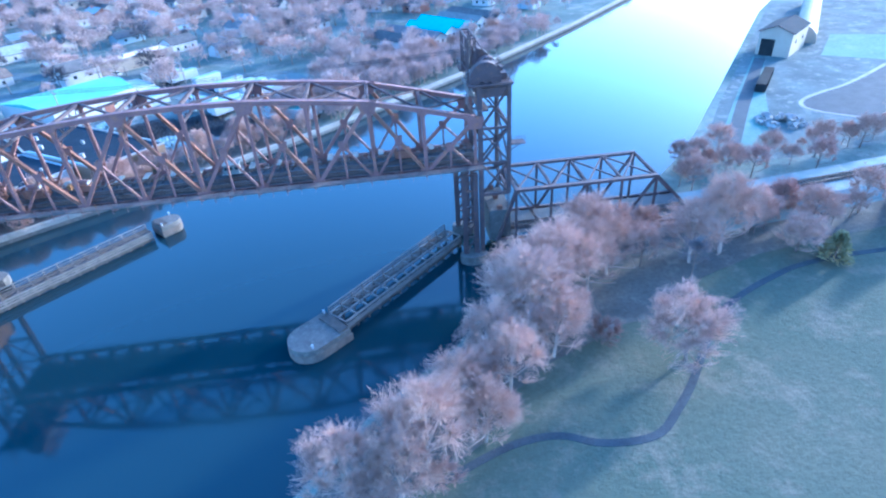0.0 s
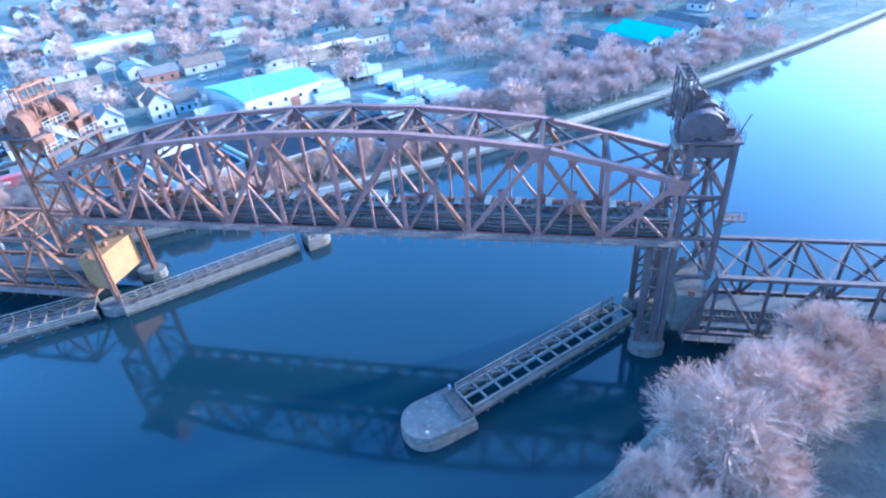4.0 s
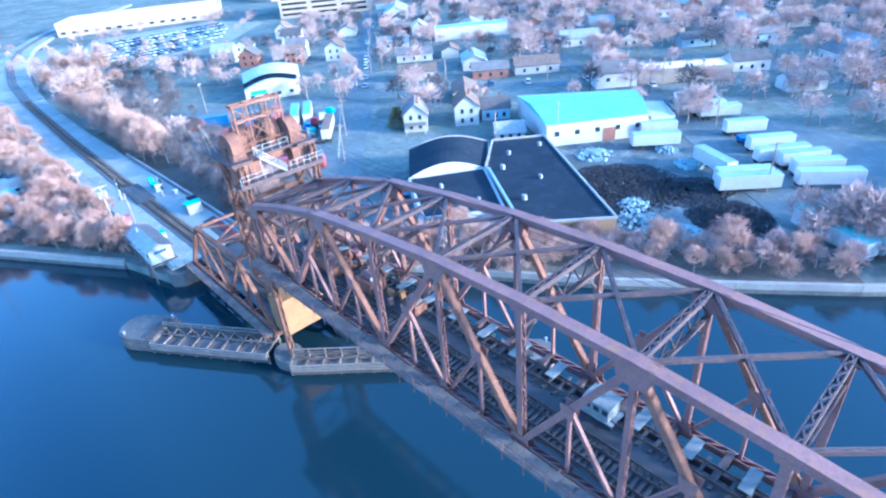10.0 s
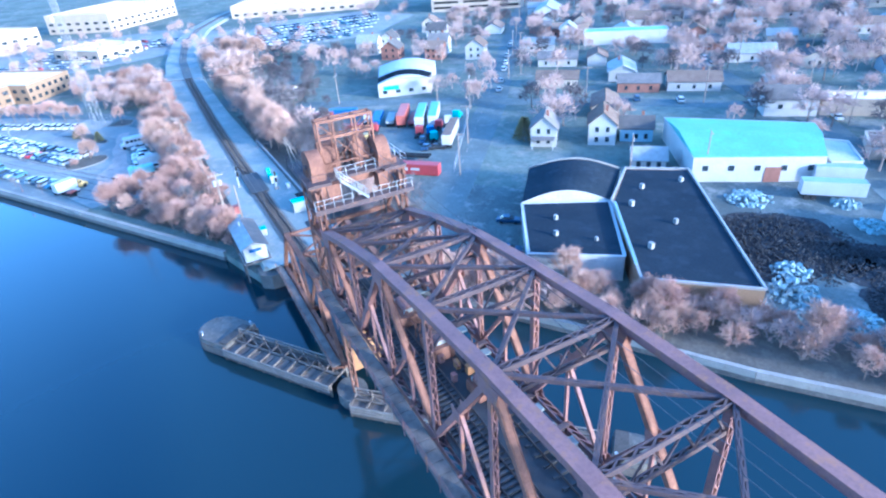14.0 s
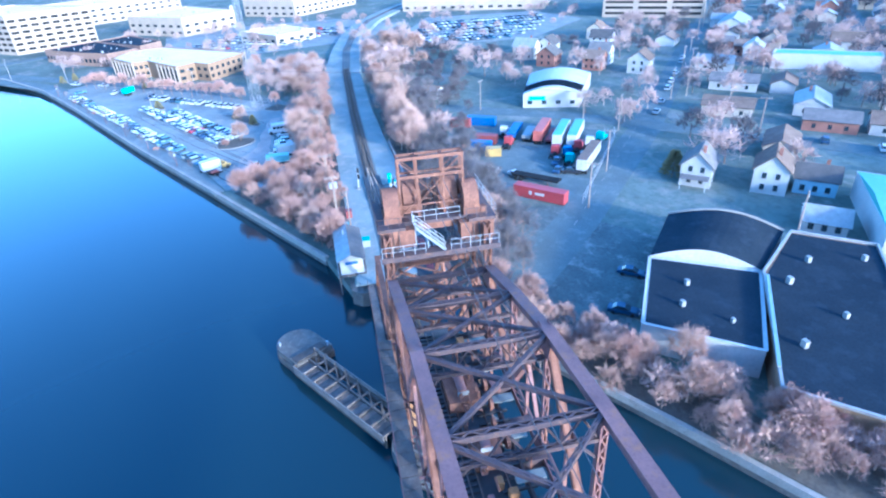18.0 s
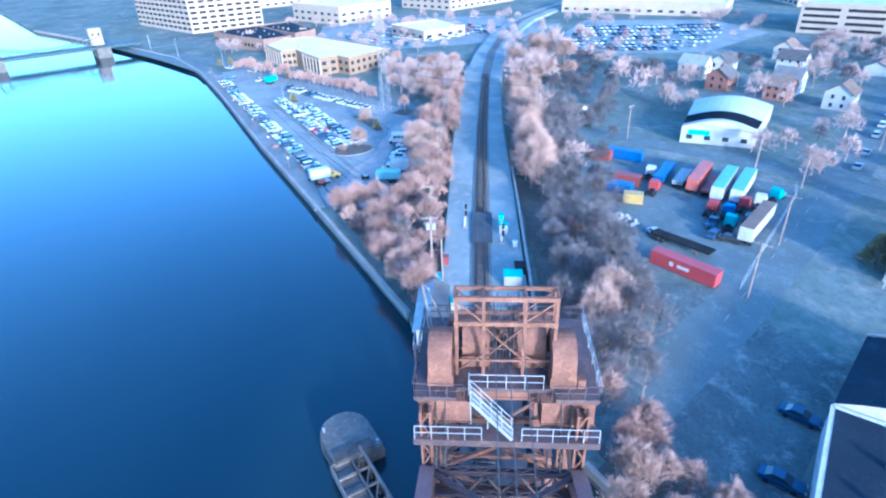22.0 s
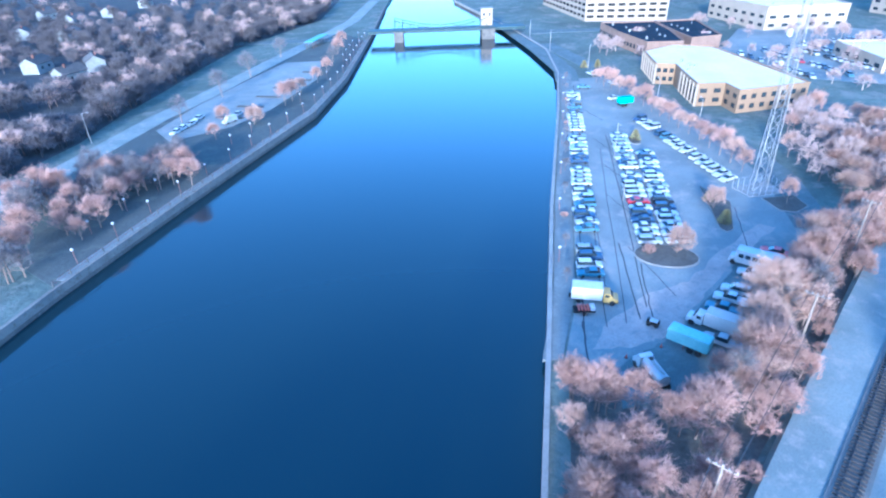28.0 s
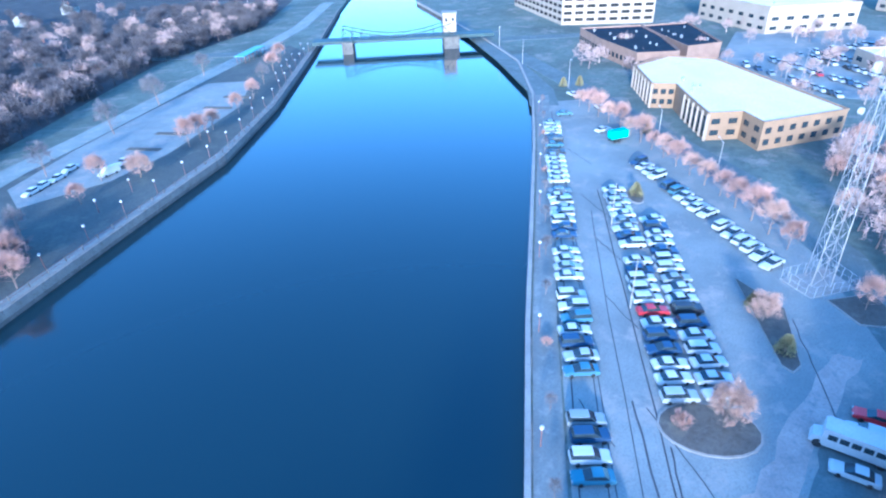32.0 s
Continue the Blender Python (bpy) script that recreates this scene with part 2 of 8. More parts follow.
M["glass"] = gloss("glass", (0.03, 0.04, 0.048), 0.06)
PAINTS = [gloss("car_paint", c, 0.3) for c in (
    (0.50, 0.50, 0.49), (0.55, 0.55, 0.53), (0.36, 0.38, 0.39), (0.18, 0.20, 0.22), (0.03, 0.03, 0.035),
    (0.035, 0.06, 0.12), (0.38, 0.03, 0.04), (0.26, 0.28, 0.29), (0.09, 0.17, 0.23))]
PAINT_NAMES = ["white", "off-white", "silver", "dark grey", "black", "navy blue", "red", "grey", "blue"]

# water: dark body, mirror surface with slight ripples
W = gloss("water", (0.0125, 0.026, 0.034), 0.05, 0, 1.44)
M["water"] = W
nt = W.node_tree
co = nt.nodes.new("ShaderNodeNewGeometry")
n1, n2 = nt.nodes.new("ShaderNodeTexNoise"), nt.nodes.new("ShaderNodeTexNoise")
n1.inputs["Scale"].default_value, n1.inputs["Detail"].default_value = 0.9, 5.0
n2.inputs["Scale"].default_value, n2.inputs["Detail"].default_value = 0.025, 3.0
bp = nt.nodes.new("ShaderNodeBump")
bp.inputs["Strength"].default_value, bp.inputs["Distance"].default_value = 0.10, 0.06
for n in (n1, n2):
    nt.links.new(co.outputs["Position"], n.inputs["Vector"])
nt.links.new(n1.outputs[0], bp.inputs["Height"])
nt.links.new(bp.outputs[0], W.node_tree.nodes["Principled BSDF"].inputs["Normal"])
mr = nt.nodes.new("ShaderNodeMapRange")
mr.inputs[1].default_value, mr.inputs[2].default_value, mr.inputs[3].default_value, mr.inputs[4].default_value = 0.35, 0.7, 0.05, 0.13
nt.links.new(n2.outputs[0], mr.inputs[0])
nt.links.new(mr.outputs[0], W.node_tree.nodes["Principled BSDF"].inputs["Roughness"])


# ---- mesh helpers ----
def mesh_of(name, bm, material):
    me = bpy.data.meshes.new(name)
    bm.to_mesh(me)
    bm.free()
    for m in material if isinstance(material, (list, tuple)) else [material]:
        me.materials.append(m)
    return me


def part(name, bm, material, parent, label=""):
    ob = new(name, mesh_of(name, bm, material))
    ob.parent = parent
    return tagged(ob, label) if label else ob


def again(name, me, parent, m):
    """One more part on an existing mesh, at the local pose m."""
    ob = new(name, me)
    ob.parent, ob.matrix_basis = parent, m
    return ob


def thing(name, label, category, at=None, group=""):
    ob = new(name)
    ob.empty_display_size = 0.2
    if at is not None:
        ob.matrix_world = at
    return tagged(ob, label, category, group)


def solid(name, bm, material, label, category="", kind="", group="", at=None):
    ob = new(name, mesh_of(name, bm, material))
    if at is not None:
        ob.matrix_world = at
    return tagged(ob, label, category, group, kind)


def box(bm, c, s, m=None, mi=0):
    """A box at the centre c with the sizes s."""
    v = [bm.verts.new((c[0] + s[0] * (i & 1) - s[0] / 2, c[1] + s[1] * (i >> 1 & 1) - s[1] / 2, c[2] + s[2] * (i >> 2) - s[2] / 2)) for i in range(8)]
    if m is not None:
        for q in v:
            q.co = m @ q.co
    for f in ((0, 2, 3, 1), (4, 5, 7, 6), (0, 1, 5, 4), (2, 6, 7, 3), (0, 4, 6, 2), (1, 3, 7, 5)):
        bm.faces.new([v[i] for i in f]).material_index = mi
    return v


def frame_of(p0, p1, up=(0, 0, 1)):
    """A pose at the middle of p0 and p1 whose x runs from one to the other; and their distance."""
    p0, p1 = Vector(p0), Vector(p1)
    x = p1 - p0
    n = x.length
    x = x / n
    u = Vector(up)
    if abs(x.dot(u)) > 0.99:
        u = Vector((1, 0, 0))
    y = u.cross(x).normalized()
    z = x.cross(y)
    m = Matrix.Identity(4)
    for i, a in enumerate((x, y, z)):
        m.col[i][:3] = a
    m.translation = (p0 + p1) / 2
    return m, n


def beam(bm, p0, p1, w, h, up=(0, 0, 1), mi=0):
    """A bar from p0 to p1, w across and h along up."""
    m, n = frame_of(p0, p1, up)
    box(bm, (0, 0, 0), (n, w, h), m, mi)


def laced(bm, p0, p1, w, h, pitch=0.8, up=(0, 0, 1), t=0.09, flat=0.03, both=True):
    """A built-up member: two side channels h deep and w apart, joined by zigzag lacing."""
    m, n = frame_of(p0, p1, up)
    for s in (-1, 1):
        box(bm, (0, s * (w - t) / 2, 0), (n, t, h), m)
    k = max(2, int(n / pitch))
    for z in ((h / 2, -h / 2) if both else (h / 2,)):
        for i in range(k):
            a, b = -n / 2 + n * i / k, -n / 2 + n * (i + 1) / k
            y = (w / 2 - t) * (1 if i % 2 else -1)
            q, ln = frame_of((a, -y, z), (b, y, z))
            box(bm, (0, 0, 0), (ln, 0.1, flat), m @ q)


def tube(bm, p0, p1, r0, r1=None, k=6, caps=True):
    m, n = frame_of(p0, p1)
    r1 = r0 if r1 is None else r1
    a = [bm.verts.new(m @ Vector((-n / 2, r0 * math.cos(2 * math.pi * i / k), r0 * math.sin(2 * math.pi * i / k)))) for i in range(k)]
    b = [bm.verts.new(m @ Vector((n / 2, r1 * math.cos(2 * math.pi * i / k), r1 * math.sin(2 * math.pi * i / k)))) for i in range(k)]
    for i in range(k):
        j = (i + 1) % k
        bm.faces.new((a[i], a[j], b[j], b[i]))
    if caps:
        bm.faces.new(a[::-1])
        bm.faces.new(b)


def prism(bm, pts, z0, z1, mi=0):
    """A plan outline (counter-clockwise) raised from z0 to z1."""
    a = [bm.verts.new((x, y, z0)) for x, y in pts]
    b = [bm.verts.new((x, y, z1)) for x, y in pts]
    n = len(pts)
    for i in range(n):
        bm.faces.new((a[i], a[(i + 1) % n], b[(i + 1) % n], b[i])).material_index = mi
    bm.faces.new(b).material_index = mi
    bm.faces.new(a[::-1]).material_index = mi


def plot(name, pts, z, material, label, category="", kind="structure", thick=0.3):
    """A flat piece of ground cover with an edge of its own."""
    bm = bmesh.new()
    prism(bm, pts, z - thick, z)
    bmesh.ops.recalc_face_normals(bm, faces=bm.faces)
    bmesh.ops.triangulate(bm, faces=[f for f in bm.faces if len(f.verts) > 4])
    return solid(name, bm, material, label, category, kind)


def strip(name, line, width, z, material, label, thick=0.25, category="", kind="structure", slopes=None):
    """A road or path of a width along a line; z a height or one per point."""
    pts = [Vector((*p, 0)) for p in line]
    zs = z if isinstance(z, (list, tuple)) else [z] * len(pts)
    bm = bmesh.new()
    rows = []
    for i, p in enumerate(pts):
        d = (pts[min(i + 1, len(pts) - 1)] - pts[max(i - 1, 0)]).normalized()
        nrm = Vector((-d.y, d.x, 0))
        prof = ((1, -thick), (1, 0), (-1, 0), (-1, -thick)) if not slopes else ((1 + slopes * 2 / width, -zs[i] - 0.3), (1, 0), (-1, 0), (-1 - slopes * 2 / width, -zs[i] - 0.3))
        rows.append([bm.verts.new(p + nrm * s * width / 2 + Vector((0, 0, zs[i] + dz))) for s, dz in prof])
    for a, b in zip(rows, rows[1:]):
        for i in range(3):
            bm.faces.new((a[i], a[i + 1], b[i + 1], b[i]))
    bm.faces.new(rows[0][::-1])
    bm.faces.new(rows[-1])
    bmesh.ops.recalc_face_normals(bm, faces=bm.faces)
    return solid(name, bm, material, label, category, kind)


def along(line, step, start=0.0):
    """Places and headings every step metres along a line."""
    out, left = [], start
    for a, b in zip(line, line[1:]):
        a, b = Vector(a), Vector(b)
        n = (b - a).length
        d = (b - a) / n
        while left <= n:
            out.append((a + d * left, math.atan2(d.y, d.x)))
            left += step
        left -= n
    return out


# ---- ground and water ----
WATER = -1.6
NORTH = [(-2600, -2300), (-640, -420), (-450, -232), (-372, -117), (-341, -76), (-305, -46), (-265, -20), (-202, 19), (-165, 43), (-119, 72.5), (-104.5, 77.0), (-104.5, 94.0),
         (-90, 96.5), (-66, 113), (-45, 126.5), (-17, 148), (0, 163), (34, 194), (84, 245), (124, 290), (1700, 2050)]
SOUTH = [(-2600, -2420), (-690, -520), (-400, -255), (-312, -170), (-247, -110), (-211, -82), (-175, -63), (-150, -49.5), (-115, -30), (-60, 6), (-16, 34), (-4, 48), (8, 58), (17, 70), (30, 82), (52, 96), (64, 108), (76, 122), (114, 172), (164, 238), (1740, 1990)]


def land():
    """One sheet of ground on both sides of the river, with vertical banks."""
    bm = bmesh.new()
    for line, far in ((NORTH, [(-3600, 3200)]), (SOUTH, [(3200, -3600), (-3600, -3600)])):
        ring = line + (far if line is SOUTH else [(1700, 3600), (-3600, 3600), (-3600, -2300)])
        if line is SOUTH:
            ring = line + [(3400, 1990), (3400, -3600), (-2600, -3600)]
        top = [bm.verts.new((x, y, 0)) for x, y in ring]
        bot = [bm.verts.new((x, y, -6)) for x, y in line]
        f = bm.faces.new(top)
        for i in range(len(line) - 1):
            bm.faces.new((top[i], top[i + 1], bot[i + 1], bot[i]))
    bm.normal_update()
    bmesh.ops.triangulate(bm, faces=[f for f in bm.faces if len(f.verts) > 4])
    bmesh.ops.recalc_face_normals(bm, faces=bm.faces)
    for f in bm.faces:
        if abs(f.normal.z) > 0.5 and f.normal.z < 0:
            f.normal_flip()
    return solid("ground", bm, M["ground"], "brown winter ground with dormant grass on both river banks", "ground", "structure")


land()
bm = bmesh.new()
bm.faces.new([bm.verts.new(p) for p in ((-3600, -3600, WATER), (3400, -3600, WATER), (3400, 3600, WATER), (-3600, 3600, WATER))])
solid("water", bm, M["water"], "calm dark blue river mirroring the bridge", "water", "structure")


def bank_wall(line, name, label, top=0.45, width=0.75, mt="concrete_pale"):
    """A concrete river wall, cast in bays of 12 m."""
    wall = thing(name, label, "river wall")
    wall["kind"] = "structure"
    for a, b in zip(line, line[1:]):
        n = max(1, round((Vector(b) - Vector(a)).length / 22))
        for i in range(n):
            p, q = (Vector(a).lerp(Vector(b), k / n) for k in (i, i + 1))
            d = (q - p).normalized() * 0.02
            bm = bmesh.new()
            beam(bm, (*(p + d), -2.2), (*(q - d), -2.2), width - 0.1, 2.8)
            part("wall_footing", bm, M["concrete_dark"], wall)
            bm = bmesh.new()
            beam(bm, (*(p + d), top / 2 - 0.4), (*(q - d), top / 2 - 0.4), width, top + 0.8)
            bmesh.ops.bevel(bm, geom=[e for e in bm.edges if all(v.co.z > 0 for v in e.verts)], offset=0.08, segments=1)
            part("wall_bay", bm, M[mt], wall)
    return wall


bank_wall(NORTH[2:10], "wall_west_bank", "long pale concrete river wall along the car park")
bank_wall(NORTH[12:21], "wall_north_bank", "pale concrete river wall below the warehouses", 0.35, 0.7)
bank_wall(SOUTH[2:10], "wall_south_bank", "pale concrete river wall below the park promenade", 0.8, 0.7, "concrete")

# ---- the lift bridge ----
Y0, Y1, DECK = 80.9, 90.6, 16.6
YM = (Y0 + Y1) / 2
# panel points: eight equal panels in the middle, shorter ones at the ends
XN = [-68.9, -61.2, -53.1, -44.25, -35.4, -26.7, -17.9, -9.4, -0.55, 7.4, 15.2]
PANEL = (XN[10] - XN[0]) / 10
ZT = [24.1, 26.2, 28.0, 29.0, 29.7, 29.9, 29.7, 29.0, 28.0, 26.1, 24.1]
ZB = 15.9
S, SD = M["steel"], M["steel_dark"]


def along_x(x0, x1, z0, z1, x):
    return z0 + (z1 - z0) * (x - x0) / (x1 - x0)


def gusset(parent, x, y, z, w, h):
    """A pair of joint plates with cut corners, one on each side of the truss."""
    for s in (-1, 1):
        bm = bmesh.new()
        yy = y + s * 0.36
        pts = [(-w / 2, h * 0.25), (-w * 0.36, -h * 0.5), (w * 0.36, -h * 0.5), (w / 2, h * 0.25), (w / 2, h * 0.5), (-w / 2, h * 0.5)]
        v = [bm.verts.new((x + a, yy + e, z + b)) for e in (-0.02, 0.02) for a, b in pts]
        n = len(pts)
        bm.faces.new(v[:n])
        bm.faces.new(v[n:][::-1])
        for i in range(n):
            bm.faces.new((v[i], v[n + i], v[n + (i + 1) % n], v[(i + 1) % n]))
        part("gusset_plate", bm, S, parent)


span = thing("lift_span", "rust-brown riveted steel truss span raised between two towers", "bridge span")
for y in (Y0, Y1):
    for i in range(10):
        bm = bmesh.new()
        p, q = (XN[i], y, ZT[i]), (XN[i + 1], y, ZT[i + 1])
        beam(bm, p, q, 0.80, 0.55)
        m, n = frame_of(p, q)
        box(bm, (0, 0, 0.30), (n + 0.1, 0.98, 0.05), m)
        for s in (-0.36, 0.36):
            box(bm, (0, s, -0.30), (n, 0.14, 0.05), m)
        part("top_chord", bm, S, span, "purple-brown riveted box chord")
    bm = bmesh.new()
    for s in (-0.3, 0.3):
        beam(bm, (XN[0] - 0.5, y + s, ZB), (XN[10] + 0.5, y + s, ZB), 0.1, 0.62)
    for k in range(int((XN[10] - XN[0]) / 1.1)):
        x = XN[0] + k * 1.1
        beam(bm, (x, y - 0.26, ZB + 0.31), (x + 1.1, y + 0.26, ZB + 0.31), 0.12, 0.03)
    part("bottom_chord", bm, S, span)
    for i in range(11):
        main = i % 2 == 0
        bm = bmesh.new()
        if main:
            laced(bm, (XN[i], y, ZB), (XN[i], y, ZT[i] - 0.3), 0.46, 0.42, 0.75, (1, 0, 0))
        else:
            laced(bm, (XN[i], y, ZB), (XN[i], y, ZT[i] - 0.3), 0.52, 0.52, 0.6, (1, 0, 0))
        part("post", bm, S, span)
        gusset(span, XN[i], y, ZT[i] - (0.68 if main else 0.25), 2.7 if main else 1.5, 1.9 if main else 1.0)
        gusset(span, XN[i], y, ZB + 0.35, 1.3 if main else 2.2, -1.3)
        if main:
            for s in (-1, 1):
                j = i + s
                if not 0 <= j <= 10:
                    continue
                top, foot = Vector((XN[i], y, ZT[i] - 0.4)), Vector((XN[j], y, ZB + 0.2))
                bm = bmesh.new()
                beam(bm, top, foot, 0.50, 0.40, (0, 1, 0))
                for e in (-0.27, 0.27):
                    beam(bm, top + Vector((0, e, 0)), foot + Vector((0, e, 0)), 0.06, 0.5, (0, 0, 1))
                # diagonals falling eastward take the warm rust: sunlight put into their colour
                part("diagonal", bm, M["rust"] if s > 0 else S, span)
                half = (top + foot) / 2
                bm = bmesh.new()
                beam(bm, half, (half.x, y, ZB), 0.26, 0.26)
                part("hanger", bm, S, span)
                bm = bmesh.new()
                laced(bm, half, (XN[i] + s * 0.3, y, ZB + 0.2), 0.32, 0.3, 0.5, (0, 1, 0))
                part("sub_diagonal", bm, S, span)
                gusset(span, half.x, y, half.z, 1.2, 1.2)
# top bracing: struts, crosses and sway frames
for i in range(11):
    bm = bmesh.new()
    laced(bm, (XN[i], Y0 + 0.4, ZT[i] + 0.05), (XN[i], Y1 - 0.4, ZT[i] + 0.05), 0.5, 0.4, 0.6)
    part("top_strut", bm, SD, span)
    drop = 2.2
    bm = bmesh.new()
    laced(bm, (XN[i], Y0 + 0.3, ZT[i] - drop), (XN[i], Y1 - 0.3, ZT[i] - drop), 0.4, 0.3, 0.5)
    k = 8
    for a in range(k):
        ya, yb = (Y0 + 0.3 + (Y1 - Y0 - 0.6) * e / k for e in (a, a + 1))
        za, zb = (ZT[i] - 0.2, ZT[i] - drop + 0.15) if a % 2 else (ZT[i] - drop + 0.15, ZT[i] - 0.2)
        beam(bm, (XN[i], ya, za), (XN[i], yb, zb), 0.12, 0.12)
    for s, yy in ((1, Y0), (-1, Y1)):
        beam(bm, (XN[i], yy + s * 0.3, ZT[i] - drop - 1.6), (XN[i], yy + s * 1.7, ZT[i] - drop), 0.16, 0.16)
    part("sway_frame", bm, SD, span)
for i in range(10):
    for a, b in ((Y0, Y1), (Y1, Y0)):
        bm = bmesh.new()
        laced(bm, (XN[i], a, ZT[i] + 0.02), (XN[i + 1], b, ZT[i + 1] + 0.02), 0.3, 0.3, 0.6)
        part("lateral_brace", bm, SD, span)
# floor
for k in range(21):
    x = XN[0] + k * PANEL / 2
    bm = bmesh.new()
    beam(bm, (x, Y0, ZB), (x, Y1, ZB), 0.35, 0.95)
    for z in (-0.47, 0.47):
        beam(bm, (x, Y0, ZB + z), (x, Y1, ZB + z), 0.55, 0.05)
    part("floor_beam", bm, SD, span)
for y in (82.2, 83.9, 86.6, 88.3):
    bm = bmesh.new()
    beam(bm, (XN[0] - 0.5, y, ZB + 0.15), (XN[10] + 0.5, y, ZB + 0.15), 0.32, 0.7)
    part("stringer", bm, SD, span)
bm = bmesh.new()
beam(bm, (XN[0] - 0.6, 84.3, DECK - 0.06), (XN[10] + 0.6, 84.3, DECK - 0.06), 6.2, 0.06)
part("deck_plate", bm, M["grate"], span, "dark steel deck grating")
bm = bmesh.new()
for k in range(150):
    x = XN[0] - 0.4 + k * (XN[10] - XN[0] + 0.8) / 149
    box(bm, (x, 83.05, DECK + 0.08), (0.26, 2.7, 0.2))
    if k % 2:
        box(bm, (x, 87.45, DECK + 0.08), (0.24, 2.7, 0.22))
tagged(part("sleeper_bed", bm, M["grate"], span), "", "", "", "stuff")
for y in (82.33, 83.77, 86.73, 88.17, 81.6, 84.5):
    bm = bmesh.new()
    z = DECK + 0.26
    beam(bm, (XN[0] - 0.6, y, z), (XN[10] + 0.6, y, z), 0.07, 0.17)
    beam(bm, (XN[0] - 0.6, y, z - 0.07), (XN[10] + 0.6, y, z - 0.07), 0.15, 0.03)
    part("rail", bm, M["rail"], span)
for k in range(20):
    x = XN[0] + (k + 0.5) * PANEL / 2
    bm = bmesh.new()
    box(bm, (x, 88.4, DECK + 0.5), (0.9, 2.2 + 0.2 * (k % 3), 0.12))
    bmesh.ops.bevel(bm, geom=bm.edges, offset=0.03, segments=1)
    part("walkway_slab", bm, M["pave"], span, "pale weathered walkway slab")
# outer walkway on brackets with a rail of pipes
bm = bmesh.new()
beam(bm, (XN[0] - 1, 79.4, 16.55), (XN[10] + 1, 79.4, 16.55), 1.5, 0.1)
for k in range(70):
    x = XN[0] + k * 1.22
    beam(bm, (x, 78.7, 16.62), (x, 80.1, 16.62), 1.1, 0.04)
part("walkway", bm, M["timber"], span, "grey plank walkway outside the truss")
for z in (17.1, 17.65):
    bm = bmesh.new()
    tube(bm, (XN[0] - 1, 78.68, z), (XN[10] + 1, 78.68, z), 0.035, None, 5)
    part("handrail", bm, S, span)
for k in range(41):
    x = XN[0] - 0.5 + k * PANEL / 4 * 1.012
    bm = bmesh.new()
    beam(bm, (x, 78.68, 15.7), (x, 78.68, 17.7), 0.07, 0.07)
    if k % 2 == 0:
        beam(bm, (x, 78.65, 16.4), (x, 80.6, 16.4), 0.14, 0.2)
        beam(bm, (x, 78.75, 16.3), (x, 80.5, 15.5), 0.1, 0.12)
    part("rail_post", bm, S, span)

# cabin and machinery on the deck
cab = thing("machine_cabin", "small pale grey control cabin on the bridge deck", "cabin")
bm = bmesh.new()
box(bm, (-23.5, 87.2, DECK + 0.95), (2.3, 1.7, 1.4))
part("wall", bm, M["pave"], cab)
bm = bmesh.new()
box(bm, (-23.5, 87.2, DECK + 1.73), (2.6, 2.0, 0.14))
bmesh.ops.bevel(bm, geom=bm.edges, offset=0.05, segments=1)
part("roof", bm, M["pave"], cab)
for dx in (-1.0, 0, 1.0):
    bm = bmesh.new()
    box(bm, (-23.5 + dx * 0.8, 86.34, DECK + 1.15), (0.5, 0.06, 0.5))
    part("window", bm, M["glass"], cab)
bm = bmesh.new()
box(bm, (-23.5, 87.2, DECK + 0.23), (3.2, 2.0, 0.1))
part("base", bm, M["plate"], cab)
for x, y, l, w, h in ((-53, 85.6, 3.0, 2.2, 1.5), (-46, 86.2, 2.2, 1.6, 1.1), (4, 86.5, 2.6, 1.8, 1.3), (-60, 85.3, 4.0, 2.8, 1.2)):
    ob = thing("winch", "rusty winch housing with a drum on the bridge deck", "winch")
    bm = bmesh.new()
    box(bm, (x, y, DECK + h / 2 + 0.1), (l, w, h))
    bmesh.ops.bevel(bm, geom=bm.edges, offset=0.08, segments=1)
    part("housing", bm, M["rust"], ob)
    bm = bmesh.new()
    tube(bm, (x - l * 0.3, y, DECK + h + 0.3), (x + l * 0.3, y, DECK + h + 0.3), 0.42, None, 12)
    part("drum", bm, S, ob)
    for s in (-1, 1):
        bm = bmesh.new()
        box(bm, (x + s * l * 0.3, y, DECK + h + 0.2), (0.12, 1.0, 0.6))
        part("bearing", bm, M["plate"], ob)

